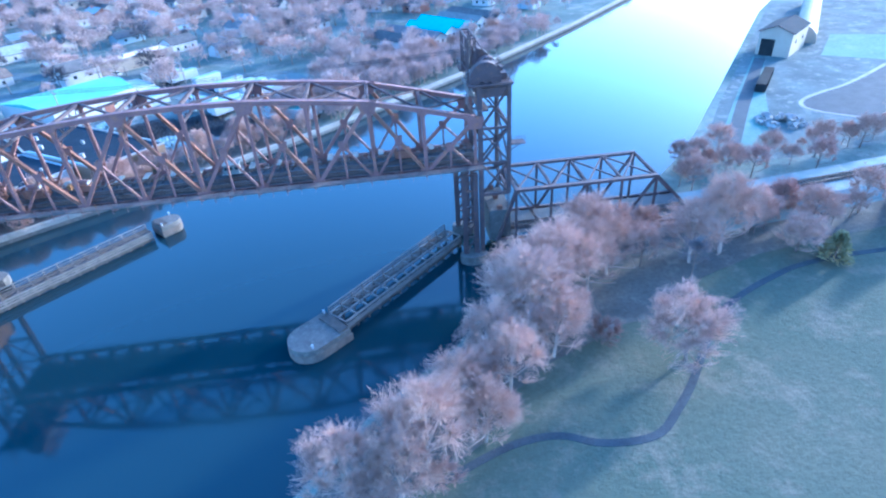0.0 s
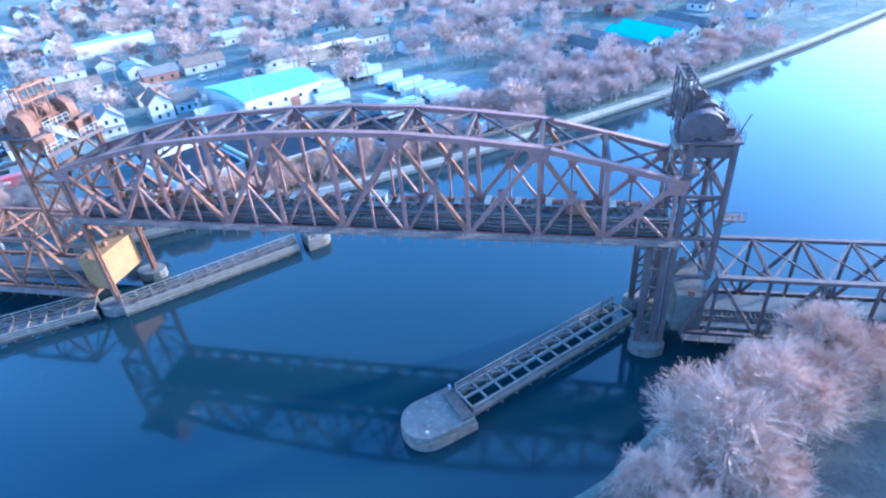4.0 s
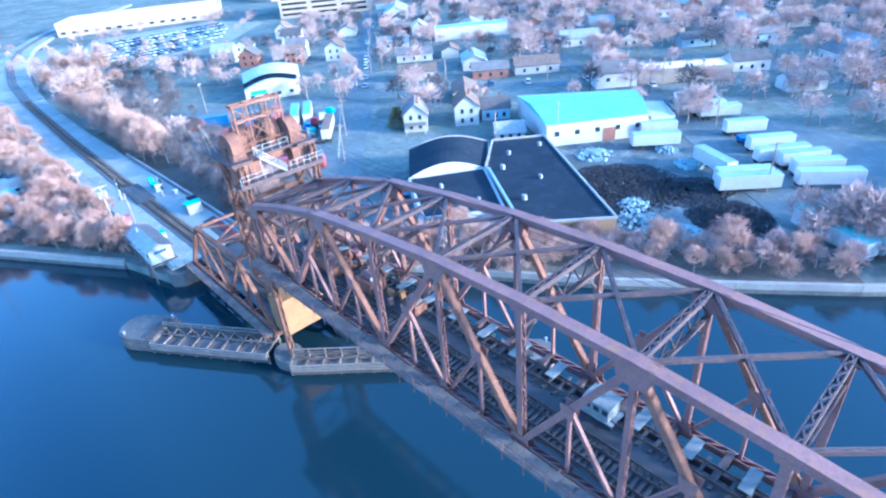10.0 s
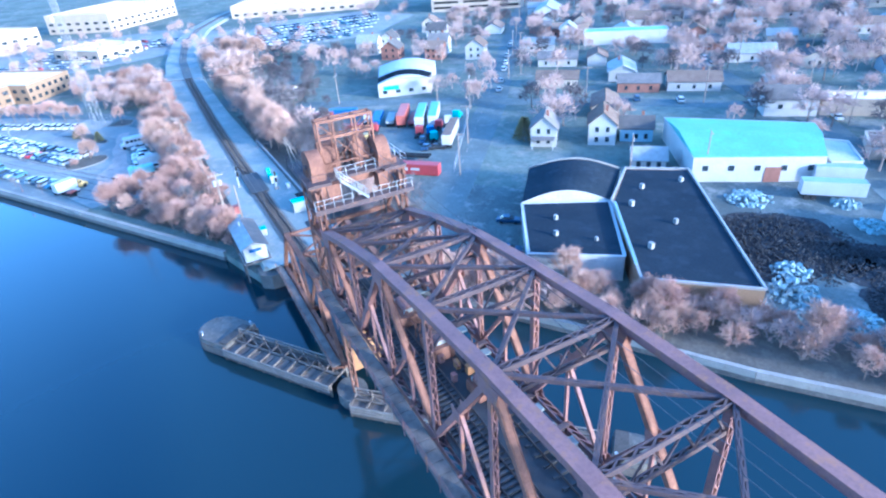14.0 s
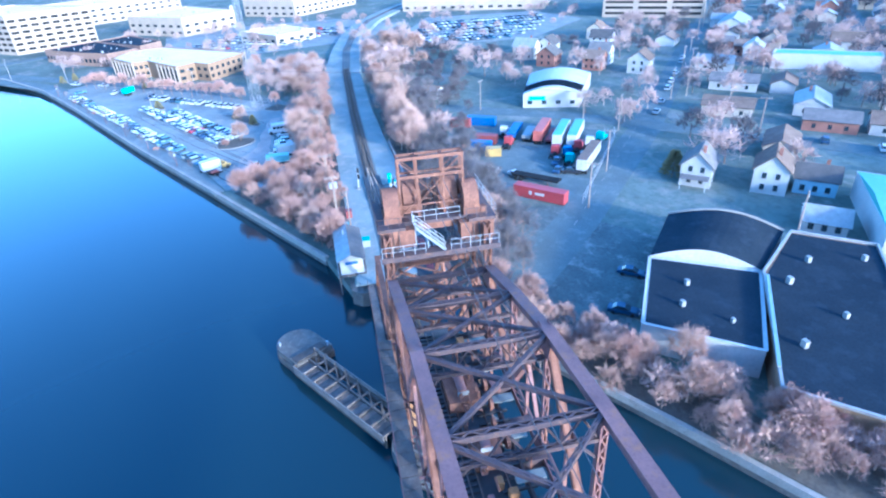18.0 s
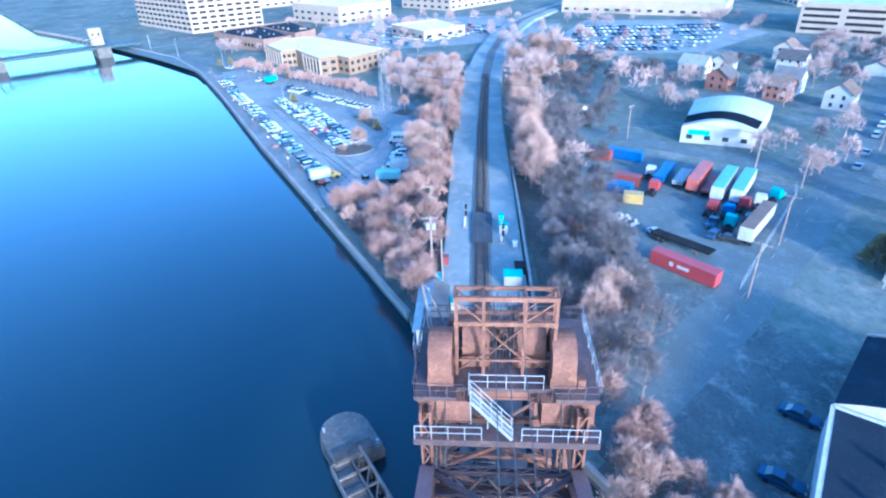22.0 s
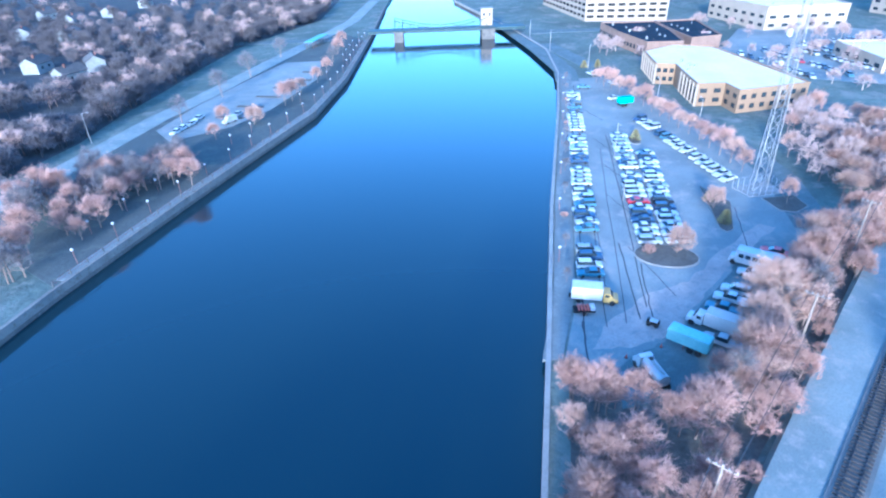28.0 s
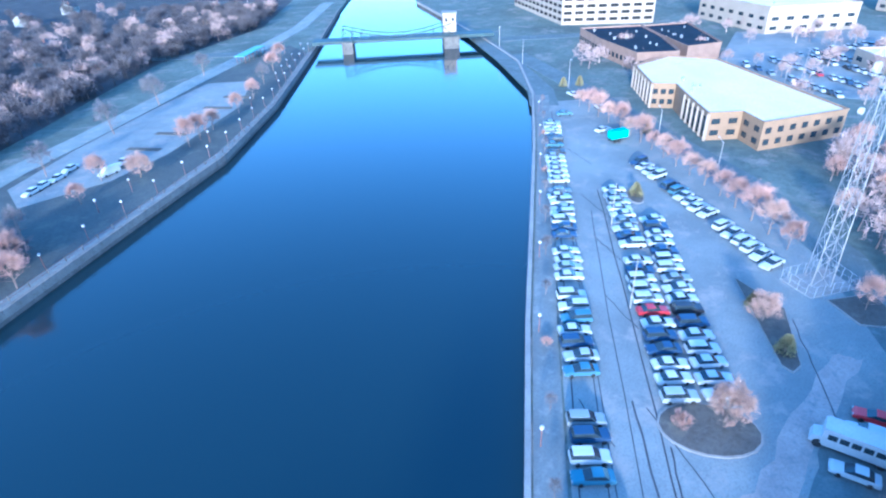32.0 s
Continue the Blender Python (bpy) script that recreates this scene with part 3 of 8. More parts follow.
rm = random.Random(8)
lm = thing("lifting_machinery", "rusty open lifting gear with shafts and pipes on the deck", "machinery")
for k in range(34):
    x, y, z = rm.uniform(-67, -48), rm.uniform(84.6, 89.2), DECK + 0.2
    bm = bmesh.new()
    kind = k % 4
    if kind == 0:
        tube(bm, (x, y - 0.15, z + 0.7), (x, y + 0.15, z + 0.7), rm.uniform(0.4, 0.75), None, 14)
        part("gear_wheel", bm, M["rust"], lm)
    elif kind == 1:
        tube(bm, (x, y, z + rm.uniform(0.3, 1.6)), (x + rm.uniform(-3, 3), y + rm.choice((0, 1.5)), z + rm.uniform(0.3, 1.6)), 0.09, None, 6)
        part("pipe", bm, M["rust"], lm)
    elif kind == 2:
        box(bm, (x, y, z + 0.5), (rm.uniform(0.5, 1.4), rm.uniform(0.4, 0.9), rm.uniform(0.7, 1.1)))
        bmesh.ops.bevel(bm, geom=bm.edges, offset=0.06, segments=1)
        part("gear_case", bm, rm.choice((M["rust"], M["counterweight"], S)), lm)
    else:
        h = rm.uniform(1.2, 2.4)
        for e in (-0.5, 0.5):
            beam(bm, (x + e, y, z), (x + e, y, z + h), 0.1, 0.1)
        beam(bm, (x - 0.6, y, z + h), (x + 0.6, y, z + h), 0.12, 0.12)
        beam(bm, (x - 0.5, y, z + 0.1), (x + 0.5, y, z + h), 0.07, 0.07)
        part("bearing_frame", bm, M["rust"], lm)


def hood(bm, x, y, z, r, w):
    """A half-round sheave cover, its axis along y."""
    k = 14
    prof = [(-r, -0.5)] + [(-r * math.cos(math.pi * i / k), r * math.sin(math.pi * i / k)) for i in range(k + 1)] + [(r, -0.5)]
    a = [bm.verts.new((x + p, y - w / 2, z + q)) for p, q in prof]
    b = [bm.verts.new((x + p, y + w / 2, z + q)) for p, q in prof]
    n = len(prof)
    for i in range(n):
        bm.faces.new((a[i], b[i], b[(i + 1) % n], a[(i + 1) % n]))
    bm.faces.new(a)
    bm.faces.new(b[::-1])


def tower(xf, s, name, label, cw_z):
    """A lift tower: front legs at xf, rear legs 6 m behind in the direction s, platform, sheaves, rope frame and counterweight."""
    tw = thing(name, label, "bridge tower")
    xr, top, low = xf + (-5.7 if s < 0 else 4.5), 28.9, 11.0
    # east tower stands against the light: its shade is put into darker steel
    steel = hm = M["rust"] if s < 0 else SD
    for y in (Y0, Y1):
        bm = bmesh.new()
        laced(bm, (xf, y, 0.2), (xf, y, top), 0.75, 0.7, 0.9, (1, 0, 0), 0.14)
        part("front_leg", bm, steel, tw)
        bm = bmesh.new()
        laced(bm, (xr, y, low), (xr, y, top), 0.6, 0.55, 0.8, (1, 0, 0), 0.12)
        part("rear_leg", bm, steel, tw)
        zz = [low, 16.5, 22.2, top - 0.6]
        for i, (a, b) in enumerate(zip(zz, zz[1:])):
            for p, q in (((xf, y, a), (xr, y, b)), ((xr, y, a), (xf, y, b))):
                bm = bmesh.new()
                laced(bm, p, q, 0.3, 0.28, 0.6, (0, 1, 0))
                part("side_brace", bm, steel, tw)
            bm = bmesh.new()
            laced(bm, (xf, y, b), (xr, y, b), 0.35, 0.35, 0.6)
            part("side_strut", bm, steel, tw)
        bm = bmesh.new()
        beam(bm, (xf, y, low), (xr, y, low), 0.4, 0.5)
        part("side_strut", bm, steel, tw)
    for x in (xf, xr):
        for z in ((22.2, 26.9, 11.0) if x == xr else (26.4 if s < 0 else 26.9, 21.5)):
            bm = bmesh.new()
            laced(bm, (x, Y0, z), (x, Y1, z), 0.4, 0.5, 0.7)
            part("cross_strut", bm, steel, tw)
    for z0, z1 in ((11.2, 16.5), (16.5, 22.2)):
        for a, b in ((Y0, Y1), (Y1, Y0)):
            bm = bmesh.new()
            laced(bm, (xr, a, z0), (xr, b, z1), 0.3, 0.25, 0.6, (1, 0, 0))
            part("cross_brace", bm, steel, tw)
    # platform
    ya, yb = Y0 - 0.8, Y1 + 1.15
    fr, bk = (xf - 0.7, xf - 9.1) if s < 0 else (xf - 1.7, xf + 5.0)
    bm = bmesh.new()
    box(bm, ((fr + bk) / 2 + s * 0.45, (ya + yb) / 2, top + 0.15), (abs(bk - fr) - 0.9, yb - ya, 0.3))
    for y in (ya + 1.35, yb - 1.4):
        box(bm, (fr + s * 0.45, y, top + 0.15), (0.9, 2.7, 0.298))
    part("platform", bm, M["steel_dark"], tw, "dark rusty plate platform")
    for y in (ya + 1.9, yb - 1.9) if s < 0 else (ya + 1.5, yb - 1.55):
        gx, gl, gw = (fr - 0.9, 1.6, 3.3) if s < 0 else ((xf + xr) / 2, 4.3, 1.3)
        bm = bmesh.new()
        box(bm, (gx, y, top - 0.95), (gl, gw, 1.8))
        bmesh.ops.bevel(bm, geom=bm.edges, offset=0.04, segments=1)
        part("sheave_girder", bm, hm, tw)
        for z in (-1.84, -0.05):
            bm = bmesh.new()
            box(bm, (gx, y, top + z), (gl + 0.2, gw + 0.2, 0.06))
            part("girder_flange", bm, hm, tw)
    bm = bmesh.new()
    hc = 0.9 if s < 0 else 2.0
    box(bm, (fr + s * 1.6, YM, top - hc / 2), (0.4, Y1 - Y0 - 5.2 if s < 0 else Y1 - Y0 - 3.6, hc))
    part("sheave_girder", bm, hm, tw)

    def railing(p, q, mt, n):
        p, q = Vector(p), Vector(q)
        for z in (0.55, 1.1):
            bm = bmesh.new()
            tube(bm, p + Vector((0, 0, z)), q + Vector((0, 0, z)), 0.032, None, 5)
            part("handrail", bm, mt, tw)
        for k in range(n + 1):
            bm = bmesh.new()
            c = p.lerp(q, k / n)
            beam(bm, c, c + Vector((0, 0, 1.1)), 0.05, 0.05)
            part("rail_post", bm, mt, tw)

    zt = top + 0.3
    railing((fr, ya, zt), (fr, ya + 3.2, zt), M["steel_dark"], 3)
    railing((fr, yb - 3.0, zt), (fr, yb, zt), M["steel_dark"], 3)
    railing((fr, yb, zt), (bk, yb, zt), M["galv"], 5)
    railing((fr, ya, zt), (bk, ya, zt), M["steel_dark"], 5)
    railing((bk, ya, zt), (bk, yb, zt), M["steel_dark"], 7)
    railing((fr + s * 0.25, 83.6, zt), (fr + s * 1.1, 83.6, zt), M["galv"], 1)
    railing((fr + s * 0.9, 83.6, zt), (fr + s * 0.9, 88.3, zt), M["galv"], 4)
    # sheaves under their covers
    sheaves = ((81.75, 1.5, -3.4, 1.75), (89.55, 1.5, -3.4, 1.75), (84.0, 1.75, -5.3, 1.75), (87.55, 2.0, -5.3, 1.75)) if s < 0 else ((81.6, 1.5, 1.0, 2.3), (89.9, 1.5, 1.0, 2.3), (84.4, 1.5, 2.4, 1.5), (87.3, 1.5, 2.4, 1.5))
    for y, w, dx, hr in sheaves:
        x = xf + dx
        bm = bmesh.new()
        hood(bm, x, y, top + (1.6 if s < 0 else 1.0), hr, w)
        part("sheave_cover", bm, hm, tw, "rounded rust-brown sheave cover")
        bm = bmesh.new()
        for e in (-1, 1):
            box(bm, (x + e * (hr - 0.75), y, top + 0.72), (1.4, w + 0.16, 0.85))
        bmesh.ops.bevel(bm, geom=bm.edges, offset=0.05, segments=1)
        part("sheave_base", bm, hm, tw)
        bm = bmesh.new()
        tube(bm, (x, y - w / 2 - 0.22, top + 1.6), (x, y + w / 2 + 0.22, top + 1.6), 0.28, None, 10)
        part("axle", bm, M["steel_dark"], tw)
    # gear boxes and shafts between the sheaves
    for x, y, l, w, h in ((7.4, 85.75, 1.4, 1.6, 1.0), (7.9, 82.6, 1.0, 1.2, 0.9), (7.9, 88.8, 1.0, 1.2, 0.9), (2.2, 81.2, 0.7, 0.5, 0.5), (2.0, 90.7, 0.6, 0.5, 0.7)):
        bm = bmesh.new()
        box(bm, (xf + s * x * (1 if s < 0 else 0.5), y, zt + h / 2), (l, w, h))
        bmesh.ops.bevel(bm, geom=bm.edges, offset=0.08, segments=1)
        part("gear_box", bm, hm, tw)
    bm = bmesh.new()
    xs = xf - 7.6 if s < 0 else xf + 3.9
    tube(bm, (xs, 82.0, zt + 0.6), (xs, 89.4, zt + 0.6), 0.1, None, 6)
    part("shaft", bm, M["steel_dark"], tw)
    # rope frame
    xp = xf - 2.9 if s < 0 else xf - 1.3
    for x, d in ((xp, 1.0), (xp + s * 1.2, 0.8)):
        for y in (82.78, 84.5, 87.05, 88.98):
            bm = bmesh.new()
            beam(bm, (x, y, zt), (x, y, top + 6.2), 0.2 * d, 0.2 * d)
            part("frame_post", bm, hm, tw)
        for z in (top + 6.3, top + 4.45):
            bm = bmesh.new()
            beam(bm, (x, 82.65, z), (x, 89.1, z), 0.22 * d, 0.3 * d)
            part("frame_beam", bm, hm, tw)
        bm = bmesh.new()
        beam(bm, (x, 82.7, top + 1.5), (x, 89.0, top + 1.5), 0.12 * d, 0.16 * d)
        part("frame_beam", bm, hm, tw)
        for p, q in (((82.8, 6.1), (84.4, 4.6)), ((88.9, 6.1), (87.1, 4.6)), ((84.5, 4.2), (87.0, 1.6)), ((87.0, 4.2), (84.5, 1.6)), ((84.5, 2.0), (82.8, 0.6)), ((87.0, 2.0), (88.9, 0.6))):
            bm = bmesh.new()
            beam(bm, (x, p[0], top + p[1]), (x, q[0], top + q[1]), 0.09, 0.09)
            part("frame_brace", bm, hm, tw)
    for y in (82.72, 84.5, 87.05, 89.04):
        bm = bmesh.new()
        beam(bm, (xp, y, top + 6.3), (xp + s * 1.2, y, top + 6.3), 0.18, 0.18)
        part("frame_beam", bm, hm, tw)
    for k in range(9):
        bm = bmesh.new()
        tube(bm, (xp + s * (0.3 + 0.3 * (k % 3)), 84.9 + 0.22 * k, top + 0.4), (xp + s * (0.3 + 0.3 * (k % 3)), 84.9 + 0.22 * k, top + 6.1), 0.03, None, 4)
        part("hanging_rope", bm, M["wire"], tw)
    # stair with a white rail down to the catwalk on the span's end
    zc = 26.78 if s < 0 else 25.3
    foot = Vector((xf + 0.1, 86.3, zc + 0.15)) if s < 0 else Vector((xf - s * 0.2, 87.0, 25.45))
    head = Vector((fr + s * 0.1, 83.7, zt))
    side = Vector((0.45, 0, 0))
    for e in (-1, 1):
        bm = bmesh.new()
        beam(bm, head + side * e, foot + side * e, 0.07, 0.24)
        part("stair_stringer", bm, M["galv"], tw)
        for z in (0.5, 0.95):
            bm = bmesh.new()
            tube(bm, head + side * e + Vector((0, 0, z)), foot + side * e + Vector((0, 0, z)), 0.03, None, 5)
            part("handrail", bm, M["galv"], tw)
        for k in range(5):
            c = head.lerp(foot, k / 4) + side * e
            bm = bmesh.new()
            beam(bm, c, c + Vector((0, 0, 0.97)), 0.05, 0.05)
            part("rail_post", bm, M["galv"], tw)
    for k in range(14):
        bm = bmesh.new()
        box(bm, head.lerp(foot, (k + 0.5) / 14), (0.86, 0.2, 0.04))
        part("stair_tread", bm, M["plate"], tw)
    for y in (83.7, 84.8):
        bm = bmesh.new()
        c = head.lerp(foot, (y - head.y) / (foot.y - head.y))
        beam(bm, (c.x, y, zc + 0.05), c, 0.08, 0.08)
        part("stair_post", bm, M["galv"], tw)
    bm = bmesh.new()
    box(bm, (xf - 0.05 if s < 0 else xf + 0.5, (ya + yb) / 2, zc), (1.3 if s < 0 else 1.5, yb - ya, 0.12))
    part("catwalk", bm, M["steel_dark"], tw)
    if s < 0:
        for x in (xf - 0.6, xf + 0.5):
            bm = bmesh.new()
            beam(bm, (x, ya, zc - 0.28), (x, yb, zc - 0.28), 0.14, 0.42)
            part("catwalk_beam", bm, M["steel_dark"], tw)
        railing((xf + 0.54, ya + 0.1, zc + 0.06), (xf + 0.54, 84.4, zc + 0.06), M["galv"], 4)
        railing((xf + 0.54, 86.9, zc + 0.06), (xf + 0.54, yb - 0.1, zc + 0.06), M["galv"], 5)
    else:
        railing((xf + 1.15, ya + 0.1, zc + 0.06), (xf + 1.15, yb - 0.1, zc + 0.06), M["galv"], 8)
    # ropes
    for y in (Y0 + 0.6, Y0 + 1.2, Y1 - 1.2, Y1 - 0.6):
        for e in (-0.15, 0, 0.15):
            bm = bmesh.new()
            tube(bm, (xf - s * 0.75 + e, y, ZT[0] + 0.4), (xf - s * 0.75 + e + s * 1.9, y, top + 0.4), 0.03, None, 4)
            part("rope", bm, M["wire"], tw)
            bm = bmesh.new()
            tube(bm, (xf + s * 4.6 + e, y, cw_z + 5.6), (xf + s * 4.6 + e, y, top + 1.5), 0.03, None, 4)
            part("rope", bm, M["wire"], tw)
    # west block coloured as if sunlit, east block darkened to stand for shade
    cw = thing("counterweight", "weathered cream concrete counterweight hanging inside the tower, sunlight put into its colour" if s < 0 else "stained concrete counterweight hanging inside the tower, its shade painted dark", "counterweight")
    bm = bmesh.new()
    box(bm, (xf + s * 3.2, YM, cw_z + 2.9), (3.6, Y1 - Y0 - 1.2, 5.8))
    bmesh.ops.bevel(bm, geom=bm.edges, offset=0.12, segments=1)
    part("block", bm, M["counterweight"] if s < 0 else M["concrete_dark"], cw)
    bm = bmesh.new()
    for y in (Y0 + 1.0, Y1 - 1.0, YM):
        beam(bm, (xf + s * 3.2, y, cw_z + 5.7), (xf + s * 3.2, y, cw_z + 6.5), 0.5, 0.8)
    part("hanger_frame", bm, M["rust"], cw)
    if s > 0:
        # back stays of the rope frame, a side landing on the rear leg and a leaning jib
        for y in (82.7, 89.0):
            bm = bmesh.new()
            beam(bm, (xp + 1.2, y, top + 6.1), (bk - 1.0, y, zt + 0.1), 0.14, 0.14)
            part("back_stay", bm, hm, tw)
        bm = bmesh.new()
        box(bm, (xr + 1.3, Y0, 19.6), (2.2, 1.8, 0.14))
        part("side_landing", bm, hm, tw)
        railing((xr + 0.3, Y0 - 0.85, 19.67), (xr + 2.35, Y0 - 0.85, 19.67), hm, 3)
        bm = bmesh.new()
        beam(bm, (xr + 0.2, Y0, 18.3), (xr + 2.2, Y0, 19.5), 0.12, 0.12)
        part("landing_bracket", bm, hm, tw)
        bm = bmesh.new()
        tube(bm, (bk - 0.9, ya + 0.5, zt), (bk + 0.3, ya + 0.5, zt + 3.0), 0.09, 0.06, 6)
        part("jib", bm, hm, tw)
        # wide braced shafts that carry the front legs down to the piers
        for y in (Y0, Y1):
            for dx in (-2.9, -1.0):
                bm = bmesh.new()
                laced(bm, (xf + dx, y, -0.2), (xf + dx, y, 15.0), 0.7, 0.8, 0.8, (1, 0, 0), 0.14)
                part("pier_column", bm, steel, tw)
            for k in range(5):
                z0 = 0.2 + 2.9 * k
                bm = bmesh.new()
                beam(bm, (xf - 2.9, y, z0), (xf - 1.0, y, z0 + 2.9), 0.2, 0.3)
                part("column_brace", bm, steel, tw)
                bm = bmesh.new()
                beam(bm, (xf - 2.9, y, z0 + 2.9), (xf - 1.0, y, z0 + 2.9), 0.3, 0.3)
                part("column_strut", bm, steel, tw)
    else:
        # a derrick of leaning poles at the platform's corner
        foot = Vector((bk + 1.4, ya + 0.4, zt))
        tip = foot + Vector((-0.3, -0.4, 3.7))
        for e in ((0, 0), (1.0, 0.5), (-0.2, 1.3)):
            bm = bmesh.new()
            tube(bm, foot + Vector((*e, 0)), tip + Vector((e[0] * 0.15, e[1] * 0.15, 0)), 0.07, 0.05, 6)
            part("derrick_pole", bm, M["wood_pole"], tw)
    # pier heads
    for y in (Y0 - 0.2, Y1 + 0.2):
        bm = bmesh.new()
        k = 12
        pts = [(xf - (0.9 if s < 0 else 1.6) + (2.6 if s < 0 else 2.4) * math.cos(2 * math.pi * i / k), y + (2.0 if s < 0 else 1.6) * math.sin(2 * math.pi * i / k)) for i in range(k)]
        prism(bm, pts, -5, 0.0)
        bmesh.ops.bevel(bm, geom=[e for e in bm.edges if all(v.co.z > -0.1 for v in e.verts)], offset=0.2, segments=2)
        solid("bridge_pier", bm, M["concrete_dark"], "round stained concrete bridge pier standing in the river", "pier", "", "bridge piers")
    return tw


tower(-69.6, -1, "west_lift_tower", "rust-brown lattice lift tower with sheaves and a rope frame on top", 2.2)
tower(16.0, 1, "east_lift_tower", "steel lattice lift tower with sheave covers on top, shade put into its colour", 1.6)


def approach(xs, s, name, label, hip, zt, zb):
    """A through-truss approach span over the panel points xs, inclined end post on the land side."""
    ap = thing(name, label, "bridge span")
    n, xa, xb = len(xs) - 1, xs[0], xs[-1]
    # east span gets the darker steel, shade put into the colour
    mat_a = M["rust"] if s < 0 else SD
    for y in (Y0, Y1):
        bm = bmesh.new()
        beam(bm, (xs[1], y, zt), (xs[-2], y, zt), 0.6, 0.45)
        box(bm, ((xs[1] + xs[-2]) / 2, y, zt + 0.25), (abs(xs[-2] - xs[1]) + 0.3, 0.76, 0.05))
        part("top_chord", bm, mat_a, ap)
        for a, b in (((xs[0], y, zb), (xs[1], y, zt)), ((xs[-1], y, zb), (xs[-2], y, zt))):
            bm = bmesh.new()
            beam(bm, a, b, 0.6, 0.5)
            part("end_post", bm, mat_a, ap)
        bm = bmesh.new()
        beam(bm, (xs[0], y, zb), (xs[-1], y, zb), 0.25, 1.1)
        for z in (-0.55, 0.55):
            beam(bm, (xs[0], y, zb + z), (xs[-1], y, zb + z), 0.55, 0.05)
        part("bottom_girder", bm, mat_a, ap)
        for i in range(1, n):
            bm = bmesh.new()
            laced(bm, (xs[i], y, zb), (xs[i], y, zt), 0.36, 0.34, 0.6, (1, 0, 0))
            part("post", bm, mat_a, ap)
            if i < n - 1:
                bm = bmesh.new()
                p, q = ((xs[i], y, zt), (xs[i + 1], y, zb)) if i % 2 else ((xs[i], y, zb), (xs[i + 1], y, zt))
                laced(bm, p, q, 0.4, 0.36, 0.7, (0, 1, 0))
                part("diagonal", bm, mat_a, ap)
    for i in range(1, n):
        bm = bmesh.new()
        laced(bm, (xs[i], Y0, zt), (xs[i], Y1, zt), 0.4, 0.35, 0.6)
        part("top_strut", bm, mat_a, ap)
        if i < n - 1:
            for a, b in ((Y0, Y1), (Y1, Y0)):
                bm = bmesh.new()
                laced(bm, (xs[i], a, zt), (xs[i + 1], b, zt), 0.25, 0.22, 0.6)
                part("lateral_brace", bm, mat_a, ap)
    for i in range(n * 2 + 1):
        x = xa + (xb - xa) * i / n / 2
        bm = bmesh.new()
        beam(bm, (x, Y0, zb), (x, Y1, zb), 0.35, 0.8)
        part("floor_beam", bm, mat_a, ap)
    bm = bmesh.new()
    box(bm, ((xa + xb) / 2, YM, zb + 0.5), (abs(xb - xa), 7.6, 0.12))
    part("deck_plate", bm, M["grate"], ap)
    bm = bmesh.new()
    k = int(abs(xb - xa) / 0.6)
    for i in range(k):
        box(bm, (xa + (xb - xa) * (i + 0.5) / k, 84.6, zb + 0.66), (0.24, 2.7, 0.2))
    tagged(part("sleeper_bed", bm, M["tie"], ap), "", "", "", "stuff")
    for y in (83.88, 85.32):
        bm = bmesh.new()
        beam(bm, (xa, y, zb + 0.84), (xb, y, zb + 0.84), 0.08, 0.17)
        part("rail", bm, M["rail"], ap)
    bm = bmesh.new()
    beam(bm, (xa, Y0 - 1.1, zb + 0.3), (xb, Y0 - 1.1, zb + 0.3), 1.3, 0.1)
    part("walkway", bm, M["timber"], ap)
    for i in range(n * 3 + 1):
        x = xa + (xb - xa) * i / n / 3
        bm = bmesh.new()
        beam(bm, (x, Y0 - 1.7, zb - 0.4), (x, Y0 - 1.7, zb + 1.4), 0.07, 0.07)
        beam(bm, (x, Y0 - 1.7, zb + 0.2), (x, Y0, zb - 0.3), 0.1, 0.12)
        part("rail_post", bm, mat_a, ap)
    for z in (0.9, 1.4):
        bm = bmesh.new()
        tube(bm, (xa, Y0 - 1.7, zb + z), (xb, Y0 - 1.7, zb + z), 0.03, None, 5)
        part("handrail", bm, mat_a, ap)
    return ap


approach([-73.5, -80.9, -88.5, -96.2, -104.0], -1, "west_approach_span", "rust-brown steel truss span between the tower and the west bank", 1, 11.6, 1.7)
approach([18.6, 21.8, 27.8, 33.8, 39.8, 45.8, 54.6], 1, "east_approach_span", "brown steel truss span reaching the wooded east bank, colour darkened for shade", 1, 11.0, 1.7)


# cables between the towers
def cable(name, p, q, sag, label, r=0.05, group="overhead cables", n=14):
    bm = bmesh.new()
    a, b = Vector(p), Vector(q)
    d = (b - a).normalized()
    u = Vector((-d.y, d.x, 0)).normalized() * r
    prev = None
    for i in range(n + 1):
        k = i / n
        c = a.lerp(b, k) - Vector((0, 0, 4 * sag * k * (1 - k)))
        ring = [bm.verts.new(c + e) for e in (u, Vector((0, 0, r)), -u, Vector((0, 0, -r)))]
        if prev:
            for j in range(4):
                bm.faces.new((prev[j], prev[j - 1], ring[j - 1], ring[j]))
        prev = ring
    return solid(name, bm, M["wire"], label, "cable", "", group)


for y in (85.2, 86.0, 86.9):
    cable("overhead_cable", (XN[0] - 6.5, y, 33.2), (XN[10] + 6.5, y, 33.2), 1.2, "thin dark power cable slung between the tower tops", 0.028)


